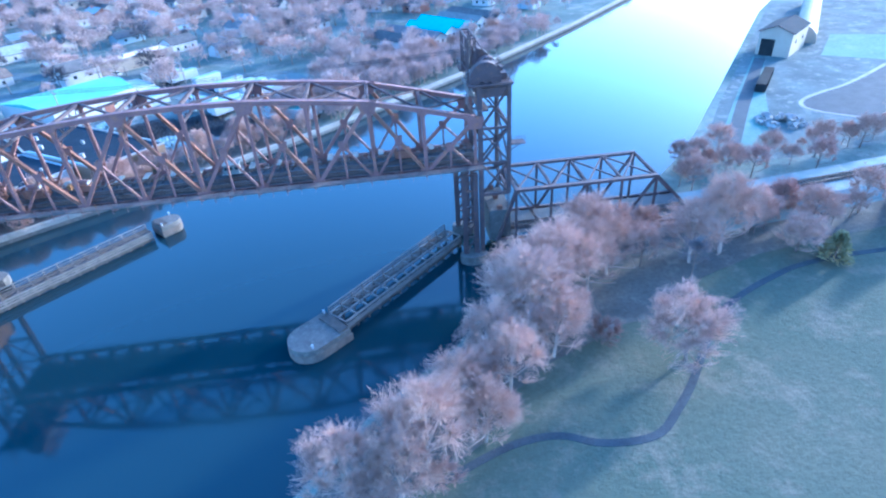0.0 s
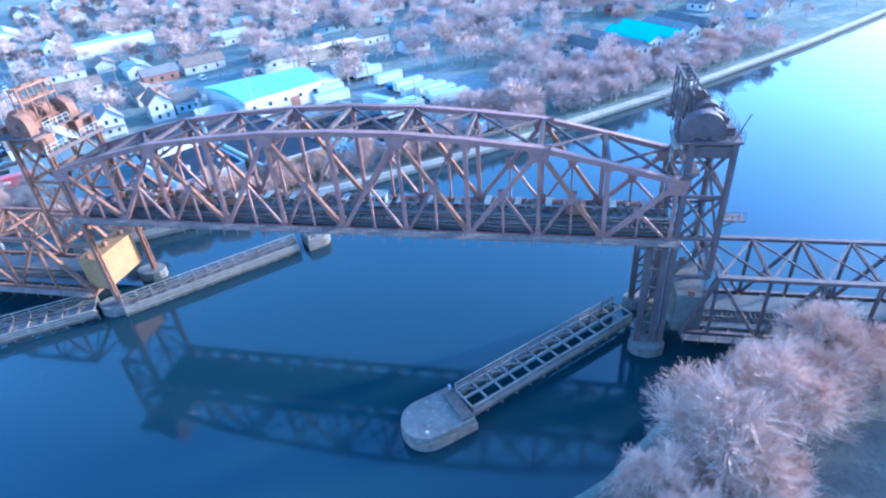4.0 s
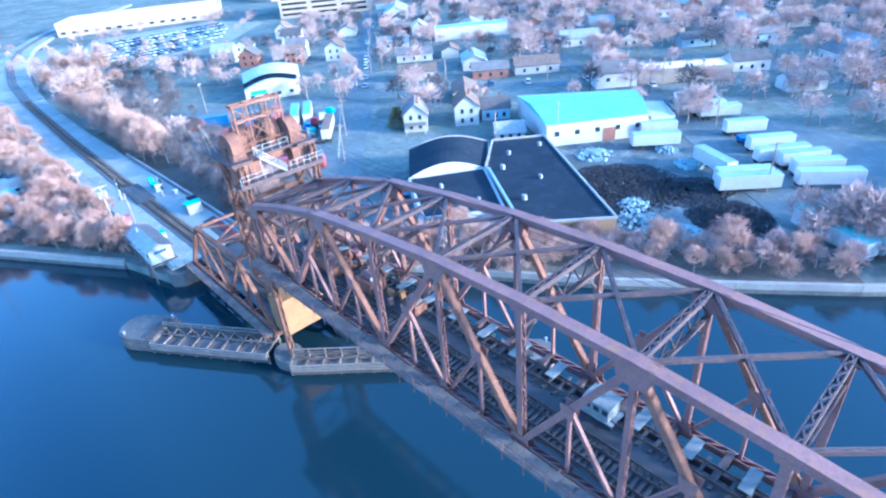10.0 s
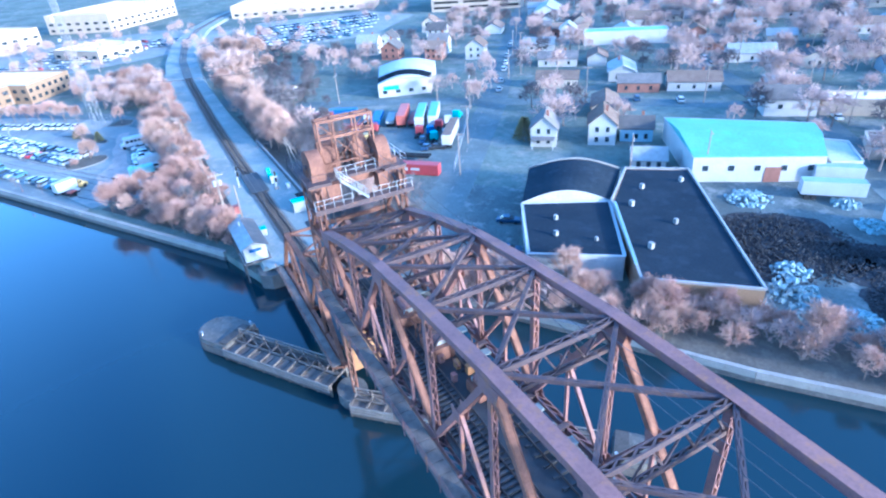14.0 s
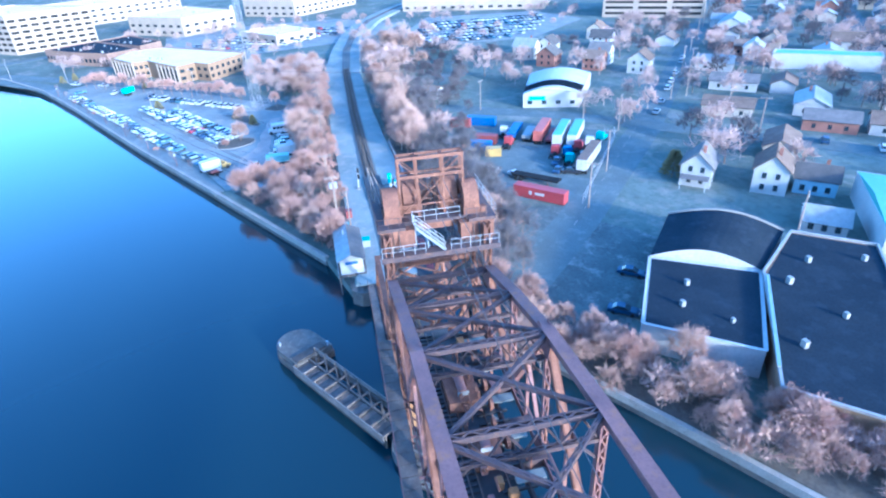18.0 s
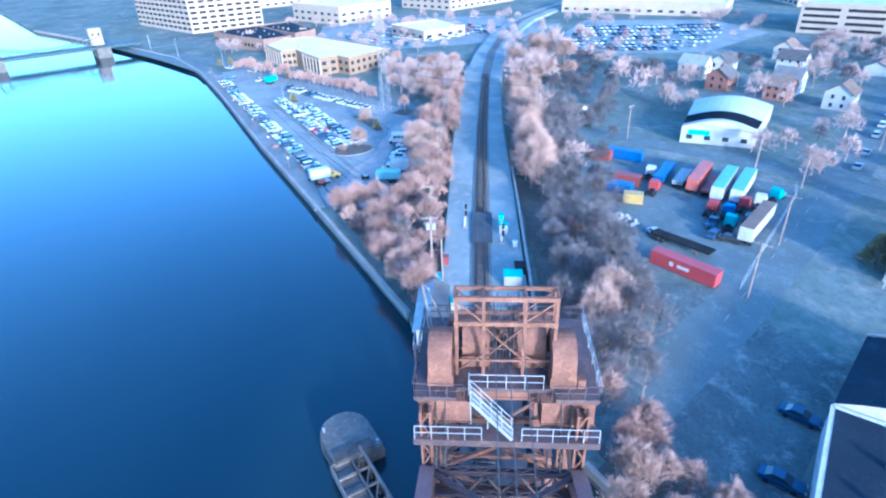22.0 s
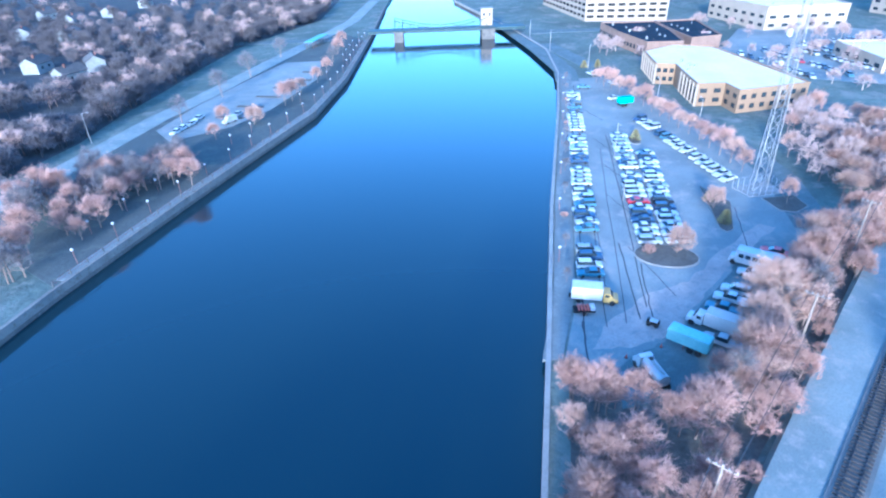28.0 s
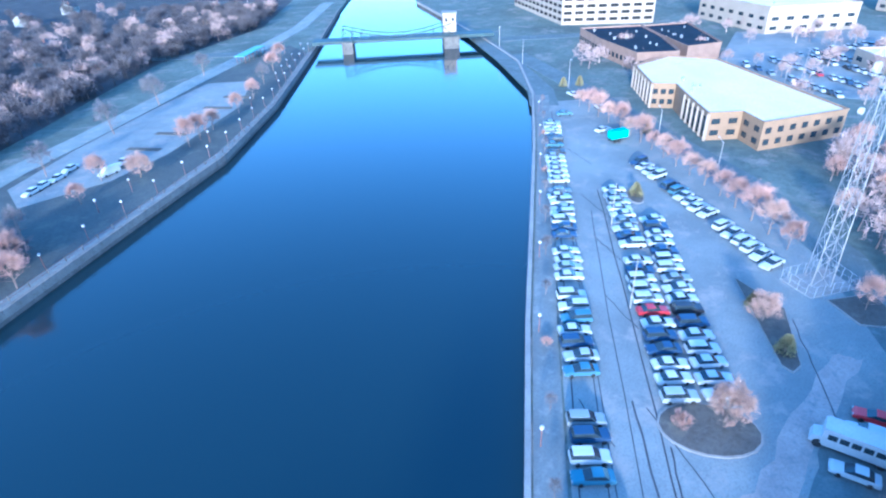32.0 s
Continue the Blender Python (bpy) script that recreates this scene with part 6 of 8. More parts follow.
for i, (pts, h) in enumerate((([(-482, 140), (-438, 236), (-478, 256), (-520, 160)], 8), ([(-470, 20), (-440, -10), (-470, -50), (-520, -20)], 11), ([(-560, 110), (-500, 60), (-530, 20), (-600, 70)], 12),
                              ([(-600, -40), (-540, -110), (-580, -150), (-650, -80)], 14), ([(-560, 300), (-480, 300), (-470, 360), (-560, 360)], 9), ([(-400, 30), (-372, 52), (-392, 74), (-420, 56)], 5))):
    fb = flat_building("commercial_building", "large cream flat-roofed commercial building", pts, h, "cream", "roof_cream", 0.7, "building", 5, i)
    for a, b in zip(pts, pts[1:] + pts[:1]):
        n = int((Vector(b) - Vector(a)).length / 7)
        facade(fb, a, b, h, max(2, n), max(1, int(h / 4.5)), 3.2, 1.5, 2.4, 4.0)
flat_building("store", "long low building with a rusty brown roof by the trailers", [(-76, 206.1), (-68, 215.7), (-76.5, 224.3), (-83.2, 216.6)], 2.6, "siding_tan", "shingle_brown", 0.2, "building")
# houses near the warehouses
house(-131, 158, 318, 6.6, 8.6, 5.0, 0.9, "siding", "shingle", "tall white gabled house with a lean-to beside the dirt lot", 2, True)
house(-123, 170.5, 318, 6.8, 9.5, 5.6, 0.9, "siding", "shingle_brown", "tall cream two-storey house with a steep brown roof", 2)
house(-118.5, 178, 48, 6.5, 8, 3.6, 0.7, "siding_blue", "shingle", "small pale blue-grey cottage with a gable roof", 2)
house(-103, 166.5, 48, 6.5, 7.5, 2.6, 0.6, "siding", "plate", "low white garage with a pale roof", 1, False, False)
HOUSES = [(-256, 193, 48, 8, 9, 5.6), (-235, 200, 138, 8, 9, 5.4), (-280, 168, 48, 8, 10, 5.6), (-284, 180, 138, 8, 9, 5.2), (-247, 186, 48, 7, 8, 4.8), (-236, 251, 138, 7, 9, 5.6), (-199, 216, 48, 8, 15, 3.2),
          (-174, 196, 48, 8, 14, 3.2), (-168, 220, 138, 9, 15, 3.4), (-152, 212, 48, 8, 13, 3.2), (-142, 226, 48, 9, 16, 3.2), (-155, 271, 48, 10, 16, 3.4), (-137, 279, 138, 8, 12, 3.4), (-155, 344, 48, 9, 12, 4), (-152, 362, 138, 9, 12, 4),
          (-82, 263, 48, 9, 12, 3.6), (-182, 295, 138, 8, 11, 3.4), (-166, 304, 48, 8, 11, 3.6), (-60, 284, 138, 8, 12, 4), (-246, 256, 48, 8, 10, 4), (-222, 274, 138, 10, 14, 3.6), (-290, 210, 48, 8, 10, 4.8), (-313, 218, 138, 8, 10, 4.8),
          (-312, 293, 48, 10, 16, 4), (-262, 172, 138, 8, 9, 5), (-228, 114, 48, 5, 6.5, 3)]
for i, (x, y, a, w, l, h) in enumerate(HOUSES):
    house(x, y, a, w, l, h, 0.75 if h > 4 else 0.5, ("siding", "siding", "siding_tan", "siding", "brick")[i % 5], ("shingle", "shingle_brown", "plate")[i % 3], ("white two-storey house with a gable roof", "low cream bungalow with a shallow roof", "tan gabled house on a quiet street")[2 if i % 5 == 2 else (0 if h > 4 else 1)], 1, False, i % 2 == 0)
flat_building("church_hall", "long white hall with a pale green roof", [(-226, 253), (-220, 247), (-198, 275), (-205, 281)], 5.5, "siding", "roof_green", 0.3, "hall")
house(-297, 286, 138, 13, 26, 5.0, 0.5, "siding", "plate", "long white hall with a pale gable roof", 1, False, False)
flat_building("shop", "long white low shop with a flat roof beside the wide street", [(-107, 233), (-101, 228), (-80, 248), (-86, 255)], 4.2, "cream", "roof_cream", 0.5, "shop", 4, 1)
# rows of low apartments with white gable ends upriver
for i in range(6):
    house(10 + i * 7.5, 234 + i * 7.0, 128, 7, 30 if i % 2 else 24, 3.0, 0.6, "siding", "teal" if i in (2, 3) else "shingle", "long low apartment row with a white gable end", 1, False, False)
# scattered houses on the far streets
rnd = random.Random(7)
taken = [(x, y, 13) for x, y, *_ in HOUSES] + [(-95, 185, 34), (-80, 140, 40), (-125, 165, 16), (-212, 156, 24), (-160, 130, 38), (-212, 262, 22), (-95, 240, 20), (-45, 185, 38), (30, 255, 44), (-380, 290, 50), (-297, 286, 22), (-375, 180, 90), (-480, 200, 90), (-460, 310, 70), (-100, 166, 10), (-118, 178, 10)]
SPOTS = []


def far_houses():
    for ia in range(-2, 17):
        for ib in range(-3, 22):
            p = Vector((-119, 124)) + A_DIR * (ia * 23 + 11) + B_DIR * (ib * 24 + 14)
            p += Vector((rnd.uniform(-3, 3), rnd.uniform(-3, 3)))
            if any((p.x - x) ** 2 + (p.y - y) ** 2 < r * r for x, y, r in taken):
                continue
            river = 0.82 * (p.x + 66) + 113
            if p.x > -90 and p.y < river + 34 or p.x <= -90 and p.y < 185 or (p - Vector((-90, 120))).length > 420 or (p.x < -330 and p.y < 300):
                continue
            SPOTS.append(p)
            if rnd.random() < 0.62:
                tall = rnd.random() < 0.35
                house(p.x, p.y, rnd.choice((48, 138)), rnd.uniform(7, 9), rnd.uniform(9, 14), 5.0 if tall else 3.2, 0.75 if tall else 0.5, rnd.choice(("siding", "siding", "siding_tan", "siding_blue", "siding", "brick")),
                      rnd.choice(("shingle", "shingle_brown", "plate", "shingle")), "white two-storey house among bare trees" if tall else "low pale bungalow among bare trees", 0, False, False)


far_houses()
# a few houses on the wooded south bank
for x, y, a in ((-171, -240, 40), (-174, -205, 20), (-234, -278, 60), (-233, -383, 30), (-193, -349, 70), (-229, -429, 20), (-262, -400, 45), (-160, -300, 10), (-150, -255, 60), (-210, -320, 30), (-300, -430, 50), (-190, -222, 75)):
    house(x, y, a, 8, 11, 4.6, 0.6, "plate", "shingle", "dull grey house between dark bare trees", 0)
# riverside shelter and east bank sheds
ob_ = thing("park_shelter", "long pale-roofed open park shelter", "shelter", pose(-285, -181, 0, 0, 0, 32))
bm = bmesh.new()
box(bm, (0, 0, 3.3), (22, 4.5, 0.25))
part("roof", bm, M["roof_green"], ob_)
for i in range(6):
    for y in (-1.9, 1.9):
        bm = bmesh.new()
        beam(bm, (-10 + 4 * i, y, 0), (-10 + 4 * i, y, 3.2), 0.2, 0.2)
        part("post", bm, M["steel"], ob_)
shed = house(135.9, 181, 41, 10, 18, 7.4, 0.4, "cream", "roof_black", "tall cream shed with a dark gable roof and open door", 0, False, False)
bm = bmesh.new()
box(bm, (-9.02, 1.9, 2.6), (0.12, 4.2, 5.2))
part("door", bm, M["black"], shed, "tall dark open doorway")
silo = thing("storage_hall", "long pale rounded storage hall on the east bank", "hall", pose(168.5, 213, 0, 0, 0, 52.5))
bm = bmesh.new()
hood(bm, 0, 0, 0.5, 3.6, 68)
bmesh.ops.rotate(bm, verts=bm.verts, cent=(0, 0, 0), matrix=Matrix.Rotation(math.pi / 2, 3, "Z"))
bmesh.ops.scale(bm, vec=(1, 1, 1.35), verts=bm.verts)
part("shell", bm, M["cream"], silo)
for k in range(12):
    bm = bmesh.new()
    hood(bm, 0, -33 + 6 * k, 0.5, 3.66, 0.25)
    bmesh.ops.rotate(bm, verts=bm.verts, cent=(0, 0, 0), matrix=Matrix.Rotation(math.pi / 2, 3, "Z"))
    bmesh.ops.scale(bm, vec=(1, 1, 1.35), verts=bm.verts)
    part("rib", bm, M["plate"], silo)


# ---- trees ----
def tree_meshes(seed, h, spread, limbs, subs, twigs, tl, tw, bark, twig, trunk_frac=0.28, r0=0.28, lift=0.5, bushy=False):
    """Meshes of a bare tree: tapered trunk with curved limbs and branches, and a rounded crown of thin twigs with an uneven outline."""
    rn = np.random.default_rng(seed)
    wood = bmesh.new()
    th = h * trunk_frac
    lean = Vector((rn.uniform(-0.05, 0.05) * h, rn.uniform(-0.05, 0.05) * h, 0))
    if not bushy:
        tube(wood, (0, 0, -0.4), Vector((0, 0, th)) + lean * 0.4, r0, r0 * 0.75, 7)
        tube(wood, Vector((0, 0, th)) + lean * 0.4, Vector((0, 0, h * 0.72)) + lean, r0 * 0.72, r0 * 0.2, 6)
    low = bushy or tw > 0.1 or trunk_frac < 0.18
    mid = Vector((lean.x, lean.y, h * (0.50 if low else 0.60)))
    reach = Vector((spread, spread, h * (0.5 if low else 0.40)))
    knots, radii = [], []
    for i in range(limbs):
        az = 2.4 * i + rn.uniform(-0.4, 0.4)
        f = (i + 0.5) / limbs
        el = radians(15 + 62 * f + rn.uniform(-10, 10)) if not bushy else radians(rn.uniform(35, 85))
        ln = spread * (1.0 - 0.25 * f) * rn.uniform(0.75, 1.05)
        p = Vector((0, 0, th * 0.8 + (h * 0.6 - th * 0.8) * f)) + lean * f if not bushy else Vector((rn.uniform(-0.5, 0.5), rn.uniform(-0.5, 0.5), 0))
        d = Vector((math.cos(az) * math.cos(el), math.sin(az) * math.cos(el), math.sin(el)))
        rad = r0 * 0.42 * (1 - 0.4 * f)
        for s in range(3):
            q = p + d * ln / 3
            if tw < 0.1:
                tube(wood, p, q, rad, rad * 0.66, 4, False)
            knots += [tuple(p.lerp(q, 0.5)), tuple(q)]
            radii += [rad * 0.8, rad * 0.66]
            p = q
            rad *= 0.66
            d = (d + Vector(rn.normal(size=3)) * 0.16 + Vector((0, 0, 0.2 * lift))).normalized()
    kn = np.array(knots)
    ph = rn.uniform(0, 6.28, 4)
    verts, faces = [], []
    for k in range(limbs * 3 * subs):
        u = Vector(rn.normal(size=3)).normalized()
        if u.z < -0.45:
            u.z = -u.z
        az = math.atan2(u.y, u.x)
        lump = 1 + 0.14 * math.sin(3 * az + ph[0] + 2 * u.z) + 0.10 * math.sin(5 * az + ph[1] - 4 * u.z) + 0.08 * math.sin(7 * u.z + ph[2])
        g = lump * rn.uniform(0.12, 1.0) ** 0.45
        b = mid + Vector((u.x * reach.x, u.y * reach.y, u.z * reach.z)) * g * 0.9
        if b.z < 0.3:
            continue
        at = int(np.argmin(((kn - np.array(b)) ** 2).sum(1) + (kn[:, 2] > b.z + 0.4) * 4.0))
        a = Vector(kn[at])
        sd = (b - a).normalized() if (b - a).length > 0.01 else Vector((0, 0, 1))
        if tw < 0.036 and k % 5 == 0:
            tube(wood, a, b, min(radii[at] * 0.55, 0.19 * r0), 0.02, 3, False)
        else:
            n = len(verts)
            side = sd.cross(Vector(rn.normal(size=3))).normalized() * min(0.06, max(tw, 0.032))
            verts.extend([tuple(a - side), tuple(a + side), tuple(b)])
            faces.append((n, n + 1, n + 2))
        for t in range(twigs):
            v = rn.uniform(0.25, 1.05)
            td = (sd * 0.5 + u * 0.45 + Vector(rn.normal(size=3)) * 0.45 + Vector((0, 0, lift * 0.4))).normalized()
            p = a.lerp(b, v)
            ln = tl * rn.uniform(0.45, 1.25)
            side = td.cross(Vector(rn.normal(size=3))).normalized() * tw * rn.uniform(0.6, 1.25)
            n = len(verts)
            e = p + td * ln
            verts.extend([tuple(p - side), tuple(p + side), tuple(e)])
            faces.append((n, n + 1, n + 2))
    me = bpy.data.meshes.new("crown")
    me.from_pydata(verts, [], faces)
    me.materials.append(twig)
    return mesh_of("trunk", wood, bark), me


TREES = {}
for key, args, label in (
        ("big", (11, 14.5, 6.2, 24, 30, 6, 0.85, 0.024, M["bark_pale"], M["twig_pale"], 0.2, 0.30, 0.6), "large bare tree with a dense pale pinkish crown"),
        ("big2", (12, 13.0, 5.6, 23, 28, 6, 0.8, 0.024, M["bark_pale"], M["twig_pale"], 0.16, 0.27, 0.7), "spreading bare tree with pale twigs"),
        ("round", (13, 8.6, 4.4, 22, 32, 7, 0.55, 0.02, M["bark"], M["twig_pale"], 0.15, 0.22, 0.5), "round-headed bare tree with fine pinkish twigs"),
        ("mid", (14, 10.0, 4.2, 14, 16, 5, 0.9, 0.042, M["bark"], M["twig"], 0.2, 0.2, 0.7), "bare tree with reddish-brown twigs"),
        ("mid2", (15, 9.5, 4.0, 14, 16, 5, 0.9, 0.042, M["bark"], M["twig_pale"], 0.22, 0.19, 0.8), "bare tree with a crown of pale brown twigs"),
        ("thin", (16, 10.5, 3.0, 12, 6, 7, 1.0, 0.03, M["bark"], M["twig_grey"], 0.3, 0.15, 0.9), "slender grey leafless tree beside the railway"),
        ("grey", (17, 11.0, 4.4, 14, 7, 7, 1.1, 0.036, M["bark"], M["twig_grey"], 0.22, 0.22, 0.6), "dark grey leafless tree with thin twigs"),
        ("shrub", (18, 4.0, 2.6, 12, 4, 10, 0.95, 0.044, M["bark"], M["twig"], 0.1, 0.08, 0.8, True), "leafless shrub with reddish twigs"),
        ("shrub2", (28, 5.0, 3.0, 12, 5, 10, 0.95, 0.044, M["bark_pale"], M["twig_pale"], 0.1, 0.08, 0.8, True), "dense leafless shrub with pale pinkish twigs"),
        ("far", (19, 10.5, 5.0, 9, 5, 5, 1.5, 0.105, M["bark"], M["twig_far"], 0.2, 0.24, 0.6), "bare street tree with a brown crown"),
        ("far2", (20, 9.5, 4.6, 9, 4, 6, 1.6, 0.115, M["bark_pale"], M["twig_far"], 0.2, 0.24, 0.7), "bare street tree with a pale crown"),
        ("fargrey", (21, 9.5, 5.0, 9, 4, 5, 1.8, 0.13, M["tree_dark"], M["twig_wood"], 0.2, 0.24, 0.7), "dark bare tree in thick woodland")):
    TREES[key] = (*tree_meshes(*args), label)


FAR_WOOD = []


def bank_y(x):
    """The north bank's line at x."""
    for a, b in zip(NORTH, NORTH[1:]):
        if a[0] <= x <= b[0] and b[0] > a[0]:
            return a[1] + (b[1] - a[1]) * (x - a[0]) / (b[0] - a[0])
    return -1e9


def tree(key, x, y, s=1.0, z=0.0, ang=None, r=random.Random(3)):
    tr, cr, label = TREES[key]
    if -330 < x < -95 and -40 < y < bank_y(x) + 2.2:
        return None
    if key.startswith("far") or x < -232 or y < -45 or y > 150:
        FAR_WOOD.append((key, x, y, s))
        return None
    ob = thing("shrub" if key.startswith("shrub") else "tree", label, "shrub" if key.startswith("shrub") else "tree", None, "bare trees")
    ang = r.uniform(0, 360) if ang is None else ang
    ob.matrix_world = pose(x, y, z, 0, 0, ang) @ Matrix.Diagonal((s * r.uniform(0.92, 1.08), s * r.uniform(0.92, 1.08), s * r.uniform(0.9, 1.1), 1))
    again("trunk", tr, ob, Matrix())
    again("crown", cr, ob, Matrix())
    return ob


def conifer_meshes(seed, h, r):
    rn = np.random.default_rng(seed)
    wood = bmesh.new()
    tube(wood, (0, 0, -0.2), (0, 0, h * 0.9), 0.12, 0.04, 6)
    verts, faces = [], []
    for i in range(900):
        f = rn.uniform(0.03, 1) ** 0.8
        rad = r * (1 - f) ** 0.8 * rn.uniform(0.35, 1.1) + 0.1
        az = rn.uniform(0, 6.28)
        p = Vector((rad * math.cos(az), rad * math.sin(az), f * h))
        d = (Vector((math.cos(az), math.sin(az), 0.35)) + Vector(rn.normal(size=3)) * 0.3).normalized() * 0.5
        s = d.cross(Vector(rn.normal(size=3))).normalized() * 0.13
        n = len(verts)
        verts.extend([tuple(p - s), tuple(p + s), tuple(p + d + s * 0.4), tuple(p + d - s * 0.4)])
        faces.append((n, n + 1, n + 2, n + 3))
    me = bpy.data.meshes.new("crown")
    me.from_pydata(verts, [], faces)
    me.materials.append(M["needle"])
    return mesh_of("trunk", wood, M["bark"]), me


TREES["conifer"] = (*conifer_meshes(5, 4.2, 1.7), "small soft yellow-green evergreen on the grass")
# east bank: big pale trees above the water
for key, x, y, s in (("big", -6.5, 36.5, 0.78), ("big2", -1.0, 35.0, 0.9), ("big", 2.2, 39.2, 0.95), ("big2", 6.5, 44.5, 0.92), ("mid2", 9.5, 48.5, 0.9), ("big2", 9.0, 41.5, 0.75), ("big", 13.5, 48.5, 0.8), ("big2", 20.5, 53.5, 0.8), ("mid2", -3.5, 33.5, 0.8), ("big", 29.5, 66, 0.95), ("big2", 34, 70, 0.9), ("mid2", 40, 71, 0.9), ("big2", 11.5, 53.0, 0.85), ("big", 19.0, 57.0, 1.12), ("big2", 17.0, 61.5, 1.0),
                     ("big", 23.5, 62.5, 1.05), ("mid2", 24.5, 57.0, 0.8), ("mid2", 15.5, 55.5, 0.9), ("big2", 25, 69, 0.95), ("big", 31, 73, 0.95), ("mid2", 36, 75, 1.0), ("round", 37.0, 49.6, 1.45), ("big2", 48, 70.5, 1.0), ("big", 54, 72, 0.95), ("mid2", 42, 76, 0.9),
                     ("mid2", 71, 74.5, 1.0), ("mid2", 62, 77, 0.95), ("thin", 46, 66, 0.8), ("mid2", 84, 79, 1.0), ("mid2", 96, 82, 1.0), ("round", 66, 70, 0.9), ("shrub", 12, 45, 0.9), ("shrub", 28, 55, 1.0), ("shrub", 4, 37, 0.8),
                     ("mid2", 60, 93, 0.9), ("mid2", 68, 96, 0.9), ("mid2", 66, 103, 0.8), ("mid2", 73, 107, 0.9), ("mid2", 80, 100, 0.9), ("mid2", 92, 102, 0.9), ("mid2", 104, 104, 0.9), ("mid", 118, 110, 1.0), ("mid2", 58, 79, 0.8), ("mid", 88, 96, 0.8), ("mid", 74, 96, 0.8)):
    tree(key, x, y, s)
for x, y, s in ((70, 66.5, 1.3), (88, 71, 1.6), (92, 76, 1.6)):
    tree("conifer", x, y, s)
rt = random.Random(11)
for i in range(30):
    tree(rt.choice(("mid2", "mid2", "mid", "shrub2")), rt.uniform(60, 128), rt.uniform(73, 84) + 2, rt.uniform(0.45, 0.8))
for i in range(22):
    p = Vector((58, 95)).lerp(Vector((122, 104)), rt.random()) + Vector((-0.1, 1)) * rt.uniform(0, 9)
    tree(rt.choice(("mid2", "mid2", "shrub2")), p.x, p.y, rt.uniform(0.4, 0.7))
# below the warehouses and upriver on the north bank
for i in range(26):
    u = rt.random()
    p = Vector((-80, 104.5)).lerp(Vector((-24, 147.5)), u) + Vector((-0.62, 0.78)) * rt.uniform(2.0, 7.5)
    tree(rt.choice(("mid2", "shrub", "mid", "mid2")), p.x, p.y, rt.uniform(0.42, 0.7) if i % 3 else 0.8)
for i in range(44):
    u = rt.random()
    p = Vector((-24, 150)).lerp(Vector((66, 232)), u) + Vector((-0.68, 0.73)) * rt.uniform(2, 13)
    tree(rt.choice(("far2", "far", "mid2", "far2")), p.x, p.y, rt.uniform(0.65, 1.1))
for i in range(20):
    p = Vector((66, 232)).lerp(Vector((150, 330)), rt.random()) + Vector((-0.7, 0.7)) * rt.uniform(4, 40)
    tree(rt.choice(("far2", "far")), p.x, p.y, rt.uniform(0.6, 1.0))
for i in range(60):
    p = Vector((-82, 103)).lerp(Vector((-20, 151)), (i + rt.random()) / 60) + Vector((-0.62, 0.78)) * rt.uniform(-2.2, 6.5)
    tree(("mid2", "shrub2", "far2")[i % 3], p.x, p.y, rt.uniform(0.6, 1.0) if i % 3 == 1 else rt.uniform(0.42, 0.6))
# dense pale trees along the north bank upriver
for i in range(95):
    u = rt.random()
    p = Vector((-24, 150)).lerp(Vector((66, 232)), u) + Vector((-0.68, 0.73)) * rt.uniform(2.5, 10 if u < 0.3 else 30)
    if (p.x - 28) ** 2 + (p.y - 252) ** 2 > 900:
        tree(rt.choice(("far2", "far2", "far")), p.x, p.y, rt.uniform(0.6, 1.0))
for i in range(80):
    a, b = rt.choice(((( -17, 148), (0, 163)), ((0, 163), (34, 194)), ((34, 194), (84, 245)), ((34, 194), (84, 245))))
    p = Vector(a).lerp(Vector(b), rt.random()) + Vector((-0.7, 0.71)) * rt.uniform(1.5, 10)
    tree("far2" if i % 3 else "far", p.x, p.y, rt.uniform(0.45, 0.75))
for i in range(40):
    tree("far2" if i % 2 else "far", rt.uniform(-22, 8), rt.uniform(190, 250), rt.uniform(0.5, 0.85))
# brush beside the embankment
for i in range(40):
    x = rt.uniform(-134, -101)
    y = 96.5 + (15 if x < -112 else 9) * rt.random()
    tree(rt.choice(("thin", "thin", "grey", "thin", "shrub")), x, y, rt.uniform(0.5, 0.85))
for i in range(64):
    x = rt.uniform(-176, -100)
    y = 97.0 + rt.uniform(0, 1) * (13 if x < -118 else 12) + (2 if x < -150 else 0)
    if (x + 133) ** 2 + (y - 119) ** 2 < 90:
        continue
    tree(rt.choice(("thin", "grey", "thin", "grey", "shrub")), x, y, rt.uniform(0.5, 0.9))
for i in range(26):
    tree(rt.choice(("grey", "thin", "far", "fargrey")), rt.uniform(-225, -176), rt.uniform(96, 112), rt.uniform(0.6, 0.95))
for i in range(12):
    tree(rt.choice(("mid2", "mid")), -98 + rt.uniform(-6, 20), 98.5 + rt.uniform(0, 6), rt.uniform(0.45, 0.75))
tree("mid2", -86.5, 107, 0.55)
tree("round", -83.2, 109.8, 0.6)
for i in range(48):
    x = rt.uniform(-166, -121)
    y = rt.uniform(bank_y(x) + 2.4, 74.5)
    if x < -158 and y < 66:
        continue
    tree(rt.choice(("mid", "mid", "mid", "thin", "shrub")), x, y, rt.uniform(0.5, 0.85), 0.1)
# row along the railway, north side
for i in range(26):
    x = -166 - i * 3.9 + rt.uniform(-1.5, 1.5)
    tree(rt.choice(("big2", "mid2", "mid")), x, 94.5 + rt.uniform(0, 6), rt.uniform(0.7, 1.0))
for i in range(22):
    tree(rt.choice(("far2", "far", "mid2")), rt.uniform(-345, -268), rt.uniform(97, 122), rt.uniform(0.9, 1.4))
